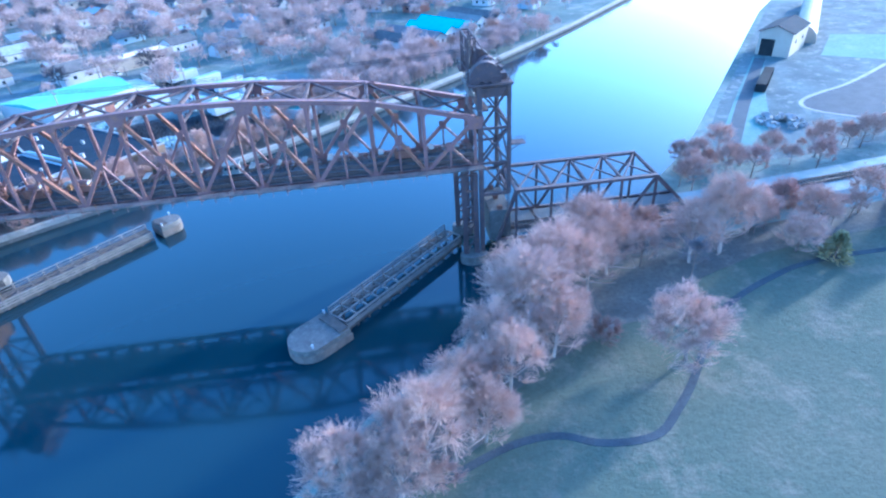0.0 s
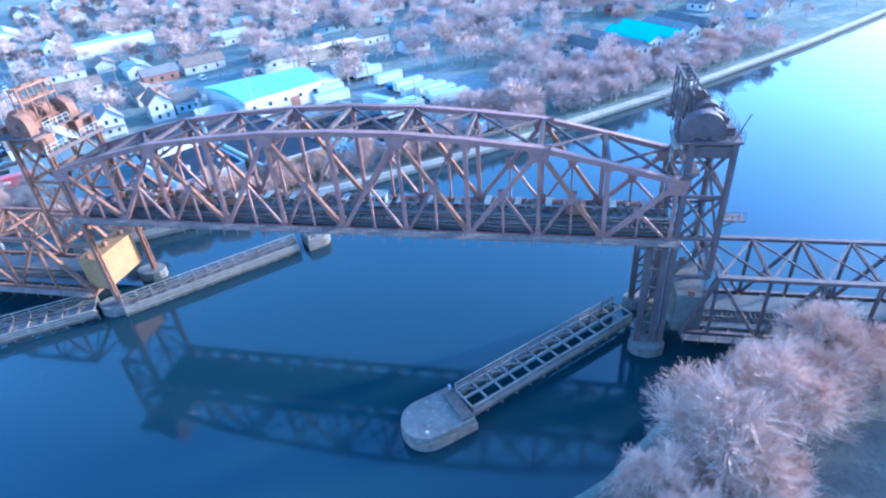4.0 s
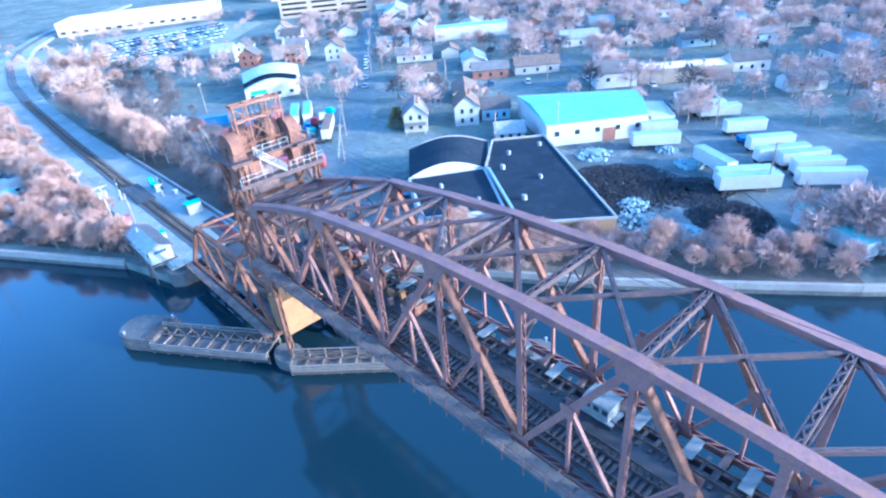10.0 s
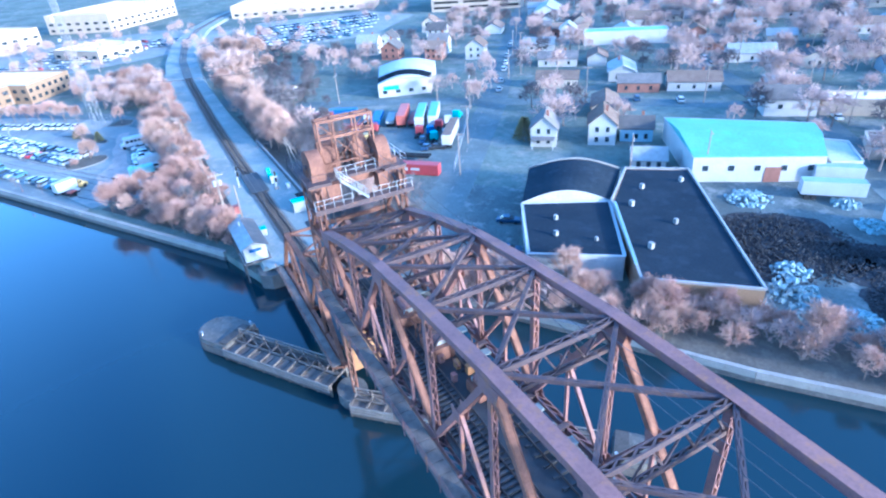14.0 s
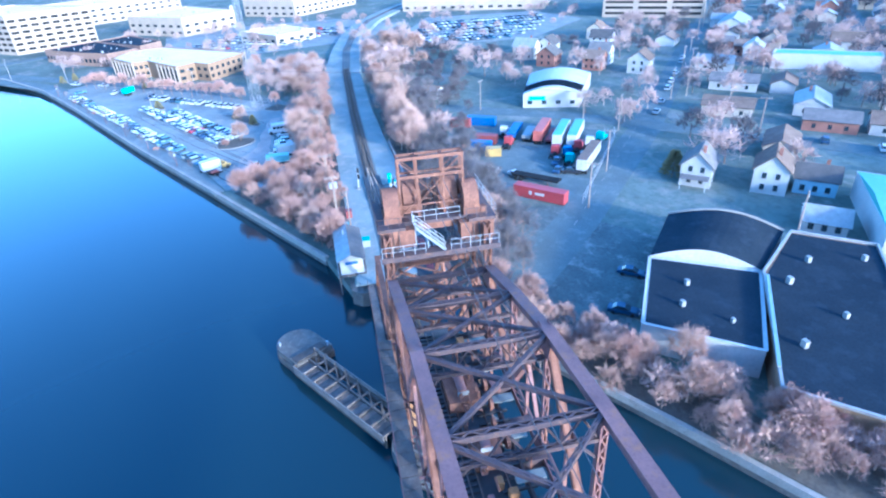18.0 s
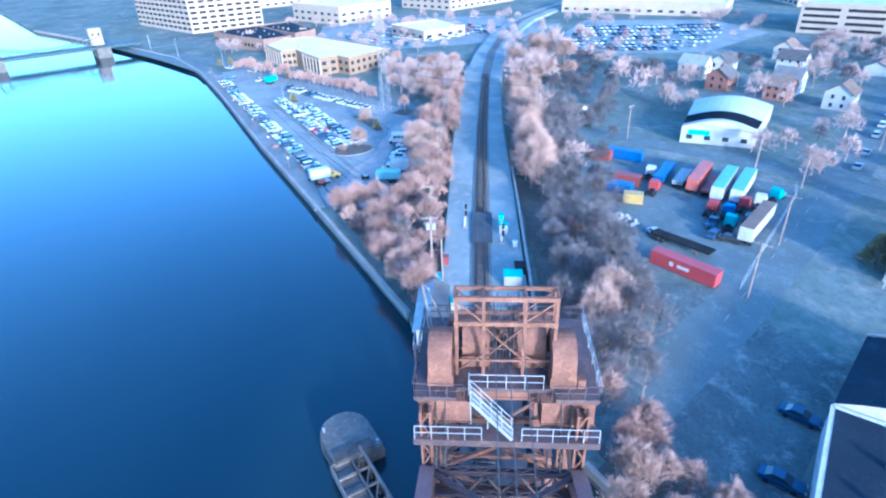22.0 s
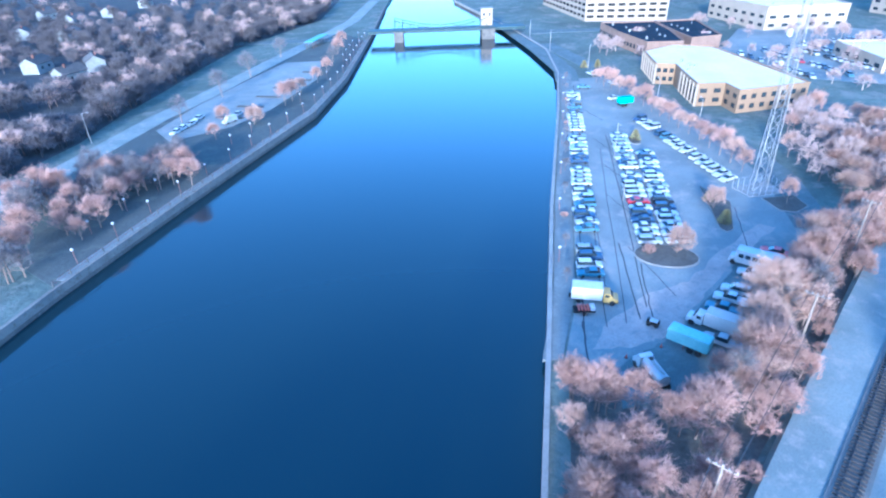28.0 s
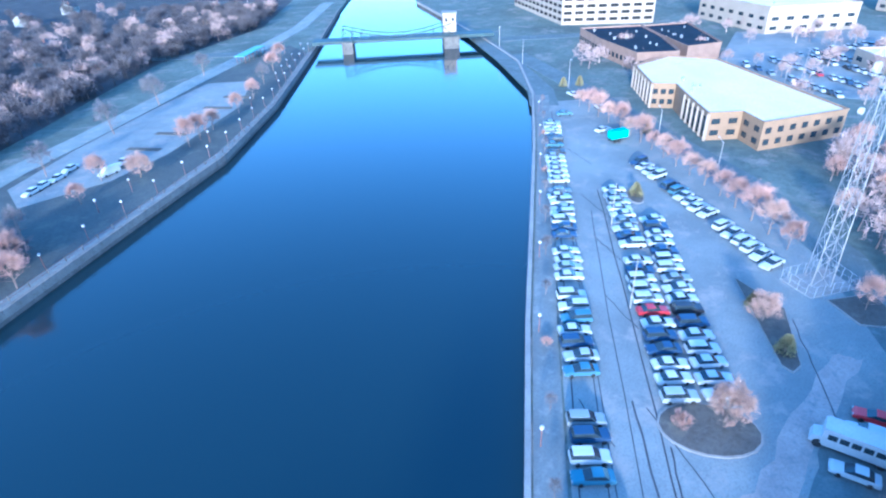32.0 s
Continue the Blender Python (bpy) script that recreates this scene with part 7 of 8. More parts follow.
# wood between car park and railway
for i in range(52):
    u = rt.random()
    x = -122 - 112 * u
    lo, hi = (57.5 + (x + 150) * -0.55, 73.8) if x > -152 else (67.5 + max(0, (-190 - x)) * 0.05, 73.8)
    y = rt.uniform(max(lo, 50), hi)
    tree(rt.choice(("mid", "mid", "mid2", "thin")), x, y, rt.uniform(0.6, 0.95), 0.1)
for i in range(18):
    u = rt.random()
    p = Vector((-124, 71.5)).lerp(Vector((-156, 51.5)), u) + Vector((0.2, 1)) * rt.uniform(0.5, 5)
    tree(rt.choice(("mid", "mid2", "shrub")), p.x, p.y, rt.uniform(0.4, 0.75))
for i in range(34):
    tree(rt.choice(("mid", "far", "mid2")), rt.uniform(-292, -246), rt.uniform(56, 74), rt.uniform(0.6, 0.85))
# promenade trees, row beside the office road, island trees
for p, a in along([(-176, 39.2), (-202, 22.2), (-265, -16.8), (-300, -39.5)], 12.5, 2):
    tree("shrub" if rt.random() < 0.4 else "thin", p.x, p.y, rt.uniform(0.32, 0.46))
for p, a in along([(-243, 43), (-258, 27), (-285, -8), (-300, -32)], 5.6, 1):
    tree(rt.choice(("mid", "mid", "mid2")), p.x - 3.0, p.y + 2.2, rt.uniform(0.6, 0.85))
tree("round", -199.5, 48.6, 0.72)
tree("shrub", -195.5, 44.8, 0.55)
tree("round", -222.5, 46.8, 0.6)
for x, y, s in ((-225.5, 44.4, 0.6), (-217.2, 51.0, 0.75), (-252, 13.8, 0.8), (-318, -42, 0.8), (-322, -38, 0.8), (-135, 154.2, 1.5), (-290, 0, 0.7)):
    tree("conifer", x, y, s)
tree("mid", -234.5, 58, 0.6)
for key, x, y, k in (("big", -188.5, 67.6, 0.8), ("big2", -194.5, 67.8, 0.75), ("big2", -128.0, 70.6, 0.6), ("big", -181.5, 68.2, 0.7), ("big2", -113.5, 101.5, 0.75), ("big", -119.0, 104.0, 0.7), ("big2", -108.5, 99.5, 0.6)):
    tree(key, x, y, k)
# scrub along the edge of the service road
for i in range(36):
    tree(rt.choice(("shrub", "shrub", "mid")), rt.uniform(-262, -134), rt.uniform(74.0, 76.2), rt.uniform(0.45, 0.8), 0.4)
# low dark brush between railway and yard
for i in range(130):
    x = rt.uniform(-335, -186)
    y = rt.uniform(102, 118 + (-186 - x) * 0.22)
    if abs(x - (-260 + (y - 74) * 1.31)) > 9:
        tree("fargrey", x, y, rt.uniform(0.35, 0.6))
# neighbourhood trees
for p in SPOTS:
    for k in range(rt.choice((1, 1, 2))):
        tree(rt.choice(("far", "far2", "far", "fargrey")), p.x + rt.uniform(-10, 10), p.y + rt.uniform(-10, 10), rt.uniform(0.55, 1.1))
for x, y, s in ((-136, 164, 1.1), (-138, 170, 1.0), (-127, 180, 0.9), (-205, 186, 0.9), (-160, 180, 0.9), (-186, 176, 0.8), (-150, 232, 1.2), (-128, 250, 1.1), (-110, 205, 0.6), (-240, 175, 1.0), (-262, 205, 1.0), (-215, 235, 1.2), (-178, 166, 0.7), (-196, 166, 0.6), (-250, 140, 1.0), (-270, 136, 1.0), (-90, 208, 0.7), (-160, 240, 1.0)):
    tree("far" if s > 0.95 else "far2", x, y, s)
# south bank park and woods
for x, y, s, k in ((-177, -109, 0.9, "grey"), (-202, -128, 1.0, "grey"), (-225, -146, 1.0, "grey"), (-256, -171, 0.9, "grey"), (-162, -78, 0.6, "grey"), (-176, -84, 0.6, "mid"), (-184.6, -94, 0.7, "mid"), (-191.5, -88, 0.75, "round"), (-210, -98, 0.85, "mid"), (-215, -101, 0.8, "mid"), (-222, -106, 0.7, "mid2"), (-236, -114, 0.7, "mid"), (-248, -124, 0.7, "mid"), (-262, -138, 0.7, "grey"), (-276, -152, 0.8, "mid"), (-290, -166, 0.8, "mid")):
    tree(k, x, y, s)
for i in range(24):
    tree(rt.choice(("mid", "mid", "grey")), rt.uniform(-158, -118), -68 + rt.uniform(-9, 9) - (rt.random() - 0.5) * 10, rt.uniform(0.6, 0.95))
for i in range(14):
    p = Vector((-112, -34)).lerp(Vector((-152, -58)), rt.random()) + Vector((0.4, -0.9)) * rt.uniform(4, 14)
    tree(rt.choice(("mid", "grey")), p.x, p.y, rt.uniform(0.6, 0.9))
for i in range(26):
    tree(rt.choice(("fargrey", "mid", "far")), rt.uniform(-158, -112), -66 + rt.uniform(-10, 10), rt.uniform(0.6, 0.95))
for i in range(60):
    x, y = rt.uniform(-305, -244), rt.uniform(42, 75)
    if y > 0.74 * (x + 250) + 60:
        tree(rt.choice(("mid", "far", "mid2")), x, y, rt.uniform(0.55, 0.85))
WOOD_EDGE = [(-95, -78), (-128.6, -99), (-148, -112), (-167.6, -131), (-191.8, -151), (-220.9, -177), (-256.4, -206), (-290.7, -222), (-335, -242), (-380, -290)]
for i in range(1700):
    j = rt.randrange(len(WOOD_EDGE) - 1)
    p = Vector(WOOD_EDGE[j]).lerp(Vector(WOOD_EDGE[j + 1]), rt.random()) + Vector((0.5, -0.86)) * (4 + 330 * rt.random() ** 1.6)
    if math.hypot(p.x + 165, p.y + 215) < 26 or math.hypot(p.x + 150, p.y + 150) < 16:
        continue
    tree(rt.choice(("fargrey", "fargrey", "fargrey", "fargrey", "fargrey", "far")), p.x, p.y, rt.uniform(0.55, 0.95))
# wood at the edge of the lorry row
for i in range(16):
    tree(rt.choice(("mid", "mid", "mid2")), rt.uniform(-226, -172), rt.uniform(65.5, 71), rt.uniform(0.6, 0.85), 0.1)
# far west fringe
for i in range(110):
    tree(rt.choice(("far", "far2")), rt.uniform(-460, -330), rt.uniform(-60, 250), rt.uniform(0.45, 0.8))


for i in range(330):
    p = Vector((rt.uniform(-345, -150), rt.uniform(112, 330)))
    if not any((p.x - x) ** 2 + (p.y - y) ** 2 < (r * 0.85) ** 2 for x, y, r in taken) and p.y > 128 + (p.x + 330) * 0.2 and min((p - Vector((-168, 165)).lerp(Vector((-400, 345)), q / 40)).length for q in range(41)) > 6:
        tree(rt.choice(("far", "far2", "far", "fargrey")), p.x, p.y, rt.uniform(0.45, 0.95))
for i in range(1250):
    p = Vector((-100, 200)) + A_DIR * rt.uniform(-40, 330) + B_DIR * rt.uniform(10, 440)
    if not any((p.x - x) ** 2 + (p.y - y) ** 2 < (r * 0.8) ** 2 for x, y, r in taken) and p.y > 0.82 * (p.x + 66) + 125:
        tree(rt.choice(("far", "far2", "far")), p.x, p.y, rt.uniform(0.6, 1.15))


def join_trees(items, name, label):
    """Distant trees joined into one mesh of kind stuff: trunks and twigs with their two materials."""
    vs, polys, mats, n = [], [], [], 0
    slots = []
    rr = random.Random(5)
    for key, x, y, s in items:
        m = np.array(pose(x, y, 0, 0, 0, rr.uniform(0, 360)) @ Matrix.Diagonal((s * rr.uniform(0.85, 1.15), s * rr.uniform(0.85, 1.15), s * rr.uniform(0.85, 1.1), 1)))
        for me in TREES[key][:2]:
            co = np.empty(len(me.vertices) * 3)
            me.vertices.foreach_get("co", co)
            vs.append(co.reshape(-1, 3) @ m[:3, :3].T + m[:3, 3])
            mt = me.materials[0]
            if mt not in slots:
                slots.append(mt)
            polys.extend([tuple(v + n for v in p.vertices) for p in me.polygons])
            mats.extend([slots.index(mt)] * len(me.polygons))
            n += len(me.vertices)
    me = bpy.data.meshes.new(name)
    me.from_pydata(np.concatenate(vs).tolist(), [], polys)
    for mt in slots:
        me.materials.append(mt)
    me.polygons.foreach_set("material_index", mats)
    return tagged(new(name, me), label, "trees", "", "stuff")


join_trees([t for t in FAR_WOOD if t[2] > 60], "neighbourhood_trees", "bare brown street and garden trees across the neighbourhood")
join_trees([t for t in FAR_WOOD if t[2] <= 60], "park_woodland", "dark bare woodland behind the riverside park")


# ---- vehicles ----
def loft(bm, prof, w0, w1, zsplit):
    """A side profile (x, z) extruded across, narrower above zsplit."""
    n = len(prof)
    rows = []
    for s in (-1, 1):
        rows.append([bm.verts.new((x, s * (w0 if z <= zsplit else w1) / 2, z)) for x, z in prof])
    for i in range(n):
        j = (i + 1) % n
        bm.faces.new((rows[0][i], rows[0][j], rows[1][j], rows[1][i]))
    bm.faces.new(rows[0][::-1])
    bm.faces.new(rows[1])
    bmesh.ops.recalc_face_normals(bm, faces=bm.faces)


def wheel_mesh(r=0.33, w=0.22):
    bm = bmesh.new()
    tube(bm, (0, -w / 2, 0), (0, w / 2, 0), r, r, 12)
    tube(bm, (0, -w / 2 - 0.01, 0), (0, w / 2 + 0.01, 0), r * 0.55, r * 0.55, 10)
    return mesh_of("wheel", bm, M["rubber"])


WHEEL, WHEEL_BIG = wheel_mesh(), wheel_mesh(0.5, 0.3)
CARS = {}


def car_meshes(kind, paint):
    key = (kind, paint)
    if key in CARS:
        return CARS[key]
    if kind == "sedan":
        body = [(-2.4, 0.3), (-2.45, 0.62), (-2.35, 0.9), (-1.55, 0.97), (1.0, 0.95), (2.15, 0.82), (2.42, 0.62), (2.4, 0.3)]
        cab, roof = [(-1.75, 0.95), (-1.05, 1.40), (0.15, 1.42), (1.1, 0.93)], (-0.46, 1.43, 1.25)
    elif kind == "suv":
        body = [(-2.35, 0.35), (-2.4, 0.7), (-2.35, 1.05), (1.0, 1.08), (2.1, 0.98), (2.35, 0.75), (2.32, 0.35)]
        cab, roof = [(-2.3, 1.05), (-2.05, 1.68), (0.25, 1.72), (1.15, 1.06)], (-0.9, 1.72, 2.3)
    elif kind == "pickup":
        body = [(-2.75, 0.45), (-2.8, 0.75), (-2.75, 1.12), (-0.75, 1.12), (1.2, 1.12), (2.4, 1.05), (2.7, 0.8), (2.68, 0.45)]
        cab, roof = [(-0.95, 1.1), (-0.75, 1.78), (0.55, 1.8), (1.3, 1.1)], (-0.1, 1.81, 1.3)
    else:
        body = [(-2.75, 0.4), (-2.78, 1.1), (1.4, 1.15), (2.3, 1.05), (2.7, 0.8), (2.68, 0.4)]
        cab, roof = [(-2.72, 1.1), (-2.6, 2.1), (1.0, 2.1), (1.75, 1.12)], (-0.8, 2.11, 3.6)
    bm = bmesh.new()
    loft(bm, body, 1.84, 1.72, 0.7)
    bmesh.ops.bevel(bm, geom=bm.edges, offset=0.1, segments=2, affect="EDGES", clamp_overlap=True)
    b = mesh_of("body", bm, paint)
    bm = bmesh.new()
    loft(bm, cab, 1.62, 1.3, 1.2)
    bmesh.ops.bevel(bm, geom=bm.edges, offset=0.06, segments=1, affect="EDGES", clamp_overlap=True)
    g = mesh_of("cabin_glass", bm, M["glass"] if kind != "van" else paint)
    bm = bmesh.new()
    box(bm, (roof[0], 0, roof[1]), (roof[2], 1.32, 0.07))
    bmesh.ops.bevel(bm, geom=bm.edges, offset=0.03, segments=1)
    r = mesh_of("roof", bm, paint)
    bm = bmesh.new()
    x = body[-2][0]
    box(bm, (x - 0.03, 0.62, 0.66), (0.12, 0.34, 0.14))
    hl = mesh_of("headlight", bm, M["galv"])
    CARS[key] = (b, g, r, hl, x)
    return CARS[key]


def car(kind, colour, x, y, ang, z=0.05, group="parked cars", wheels=True):
    b, g, r, hl, hx = car_meshes(kind, PAINTS[colour])
    ob = thing("car" if kind in ("sedan", "suv") else kind, "%s %s parked on the asphalt" % (PAINT_NAMES[colour], {"sedan": "saloon car", "suv": "estate car with a tall roof", "pickup": "pickup truck with an open bed", "van": "panel van"}[kind]), "car" if kind != "van" else "van", pose(x, y, z, 0, 0, ang), group)
    for n, me in (("body", b), ("cabin_glass", g), ("roof", r)):
        again(n, me, ob, Matrix())
    if wheels:
        again("headlight", hl, ob, Matrix())
        again("headlight", hl, ob, pose(0, -1.24, 0))
        for wx in (-1.45, 1.45):
            for wy in (-0.8, 0.8):
                again("wheel", WHEEL, ob, pose(wx, wy, 0.33))
    return ob


rc = random.Random(21)


def pick():
    return rc.choices(range(9), (30, 14, 16, 7, 8, 9, 2, 8, 9))[0]


def car_row(a, b, n, ang, skip=(), kinds=("sedan", "sedan", "sedan", "suv"), colours=None):
    a, b = Vector(a), Vector(b)
    for i in range(n):
        if i in skip:
            continue
        p = a.lerp(b, i / (n - 1))
        c = colours[i] if colours and i < len(colours) else pick()
        car(rc.choice(kinds), c, p.x + rc.uniform(-0.25, 0.25), p.y + rc.uniform(-0.25, 0.25), ang + rc.choice((0, 180)) * (rc.random() < 0.5) + rc.uniform(-2, 2))


row_ang = 131
car_row((-182.3, 40.2), (-281.4, -24.6), 43, row_ang, (4, 5, 13, 18, 27, 35), colours=[8, 0, 5, 7, 2, 2, 8, 2, 5, 0, 8, 0, 0, 0, 0, 2, 0, 0, 0, 5, 5, 0, 0, 2, 0])
car_row((-200.0, 42.8), (-250.8, 9.4), 22, row_ang, (12,), colours=[2, 0, 0, 5, 5, 0, 6, 0, 0, 0, 5, 0, 0, 0, 5, 0])
car_row((-203.4, 46.8), (-242.5, 21.4), 17, row_ang, (), colours=[0, 0, 0, 0, 0, 5, 4, 0, 0, 7, 0, 0, 5, 0])
car_row((-239.6, 43.9), (-268.4, 7.4), 18, 160, (6, 13), colours=[0, 0, 0, 0, 0, 0, 0, 0, 0, 0, 0, 8, 5, 5, 0, 0, 0])
for x, y, a, k, c in ((-291, -26, 130, "sedan", 8), (-302, -20, 240, "sedan", 0), (-310, -34, 240, "sedan", 0), (-284.6, -10.2, 160, "sedan", 0), (-193.2, 61.5, 280, "suv", 0), (-190.0, 61.8, 280, "pickup", 0), (-186.4, 61.8, 280, "pickup", 8), (-200.2, 61.8, 278, "sedan", 0), (-207.2, 62, 278, "suv", 0), (-210.5, 62.4, 278, "sedan", 6), (-178.2, 64.6, 275, "pickup", 2),
                      (-171, -100, 30, "sedan", 0), (-174, -102, 30, "sedan", 1), (-182.5, -108, 30, "sedan", 0), (-178, -104, 30, "sedan", 0), (-187.5, -96.4, 10, "van", 0), (-193, -101, 30, "sedan", 0), (-97.8, 124.1, 50, "sedan", 5), (-88.1, 117.6, 55, "sedan", 5)):
    car(k, c, x, y, a)
# cars at the far offices and on the streets, joined
def far_cars():
    spots = []
    for (a, b, n) in (((-352, 34), (-378, -2), 14), ((-362, 44), (-390, 4), 16), ((-372, 56), (-404, 10), 18), ((-379, 64), (-412, 14), 20), ((-384, 72), (-420, 18), 20), ((-391, 80), (-428, 22), 22), ((-396, 86), (-436, 26), 22), ((-403, 94), (-443, 31), 22), ((-408, 100), (-450, 36), 22), ((-340, 120), (-336, 180), 20), ((-346, 122), (-344, 190), 22), ((-356, 126), (-354, 200), 24), ((-368, 130), (-367, 208), 26), ((-380, 136), (-380, 215), 26), ((-392, 140), (-392, 220), 26), ((-404, 144), (-404, 222), 26)):
        for i in range(n):
            if rc.random() < 0.8:
                p = Vector(a).lerp(Vector(b), i / n)
                spots.append((p.x, p.y, 30 + rc.uniform(-3, 3)))
    for (a, b, n) in (((-180, 172), (-262, 234), 7), ((-98, 226), (-124, 237), 4), ((-150, 244), (-250, 322), 12), ((-120, 222), (-150, 196), 3), ((-70, 276), (-20, 330), 6), ((-100, 300), (-200, 380), 10)):
        for i in range(n):
            p = Vector(a).lerp(Vector(b), (i + rc.random() * 0.6) / n)
            spots.append((p.x + 2, p.y + 2, 140))
    vs, polys, mats, slots, n = [], [], [], [], 0
    for x, y, ang in spots:
        m = np.array(pose(x, y, 0.1, 0, 0, ang))
        for me in car_meshes(rc.choice(("sedan", "suv")), PAINTS[pick()])[:3]:
            co = np.empty(len(me.vertices) * 3)
            me.vertices.foreach_get("co", co)
            vs.append(co.reshape(-1, 3) @ m[:3, :3].T + m[:3, 3])
            mt = me.materials[0]
            if mt not in slots:
                slots.append(mt)
            polys.extend([tuple(v + n for v in p.vertices) for p in me.polygons])
            mats.extend([slots.index(mt)] * len(me.polygons))
            n += len(me.vertices)
    me = bpy.data.meshes.new("far_cars")
    me.from_pydata(np.concatenate(vs).tolist(), [], polys)
    for mt in slots:
        me.materials.append(mt)
    me.polygons.foreach_set("material_index", mats)
    return tagged(new("far_cars", me), "many small cars parked in far car parks and streets", "cars", "", "stuff")


far_cars()


def trailer(x, y, ang, mt, label, l=13.6, w=2.55, h=2.75, z=0.05, wheels=True, ribs=True, roof=None):
    """A box trailer with ribs, doors, wheels and landing legs."""
    ob = thing("box_trailer", label, "trailer", pose(x, y, z, 0, 0, ang), "trailers and containers")
    lift = 1.15 if wheels else 0.12
    bm = bmesh.new()
    box(bm, (0, 0, lift + h / 2), (l, w, h))
    bmesh.ops.bevel(bm, geom=bm.edges, offset=0.04, segments=1)
    part("body", bm, mt, ob)
    if roof:
        bm = bmesh.new()
        box(bm, (0, 0, lift + h + 0.03), (l - 0.1, w - 0.1, 0.06))
        part("roof", bm, roof, ob)
    if ribs:
        bm = bmesh.new()
        k = int(l / 0.6)
        for i in range(k):
            for s in (-1, 1):
                box(bm, (-l / 2 + (i + 0.5) * l / k, s * (w / 2 + 0.02), lift + h / 2), (0.1, 0.05, h - 0.2))
        tagged(part("side_rib", bm, mt, ob), "", "", "", "stuff")
    for s in (-1, 1):
        bm = bmesh.new()
        box(bm, (-l / 2 - 0.03, s * w / 4, lift + h / 2), (0.06, w / 2 - 0.12, h - 0.2))
        part("door", bm, mt, ob)
    if wheels:
        for wx in (-l / 2 + 1.2, -l / 2 + 2.4):
            for s in (-1, 1):
                again("wheel", WHEEL_BIG, ob, pose(wx, s * (w / 2 - 0.25), 0.5))
        bm = bmesh.new()
        for s in (-1, 1):
            beam(bm, (l / 2 - 2.6, s * 0.8, 0), (l / 2 - 2.6, s * 0.8, lift), 0.14, 0.14)
        part("landing_leg", bm, M["steel"], ob)
        bm = bmesh.new()
        box(bm, (-l / 2 + 1.8, 0, 0.85), (3.6, 1.0, 0.5))
        part("bogie", bm, M["black"], ob)
    return ob


kl = trailer(-132.2, 120.2, 45, M["red"], "red ribbed shipping container with a white company mark", 12.19, 2.44, 2.6, 0.05, False)
for x, l, h in ((-1.9, 0.75, 0.85), (0.3, 2.2, 0.6)):
    bm = bmesh.new()
    box(bm, (x, -1.275, 1.55), (l, 0.02, h))
    part("company_mark", bm, M["white"], kl, "plain white painted mark")
trailer(-171.5, 135.2, 148, M["orange"], "orange box trailer in the lorry yard", 13)
trailer(-167.5, 139.4, 148, M["white"], "white box trailer with a pale green roof", 15, roof=M["roof_green"])
trailer(-166.0, 143.0, 148, M["white"], "white box trailer with a pale green roof", 15, roof=M["roof_green"])
trailer(-148, 138.8, 142, M["siding"], "old white trailer with a rusty brown roof", 15, roof=M["shingle_brown"])
trailer(-189.5, 115.5, 60, M["red_dark"], "dark red container at the yard's edge", 6.1, 2.44, 2.6, 0.05, False)
trailer(-189, 122.0, 60, M["blue"], "blue container at the yard's edge", 9, 2.44, 2.6, 0.05, False)
trailer(-172.5, 119, 60, M["red_dark"], "faded red container at the yard's edge", 6.1, 2.44, 2.4, 0.05, False)
trailer(-167.6, 116, 60, M["blue"], "small blue container at the yard's edge", 6.1, 2.44, 2.4, 0.05, False)
trailer(-162, 118, 75, M["yellow"], "small yellow container among the brush", 4.2, 2.3, 2.2, 0.05, False)
trailer(-176, 128.5, 150, M["blue"], "long blue flat-topped trailer in the yard", 11, 2.5, 1.2, 0.05, True, False)
trailer(-173, 131.8, 150, M["plate"], "grey flat trailer in the yard", 9, 2.5, 0.9, 0.05, True, False)
trailer(-141.5, 122.5, 45, M["black"], "dark flatbed trailer parked behind the container", 12, 2.4, 0.4, 0.05, True, False)
trailer(-169, 137.4, 148, M["red_dark"], "dark red empty skeleton trailer", 11, 2.3, 0.5, 0.05, True, False)
trailer(-51.8, 196.8, 48, M["blue"], "low blue flat trailer between the white ones", 9, 2.5, 1.0, 0.05, True, False)
# roofs of these white trailers are tinted for skylight, not another paint
for x, y, a, l in ((-69.3, 181.2, 45, 11.2), (-73, 189, 45, 9), (-52.7, 176.2, 151, 11.1), (-43.0, 170.0, 45, 12), (-45.0, 172.4, 45, 11), (-35.6, 185.2, 44, 9.6), (-32.0, 181.0, 40, 12), (-39.3, 188.2, 48, 10), (-43.6, 188.4, 50, 11.2), (-47.9, 193.6, 48, 10),
                   (-56.7, 201.2, 46, 9.6), (-66.8, 209.3, 45, 10.5), (-70.6, 210.6, 45, 9)):
    trailer(x, y, a, M["white"], "long white box trailer parked in the yard", l, roof=M["trailer_roof"])
for x, y in ((-24.5, 158.2), (-22.6, 161.2)):
    trailer(x, y, 154, M["white"], "long pale trailer with a teal roof beside the spoil mound", 14, 2.9, 2.7, roof=M["roof_green"])


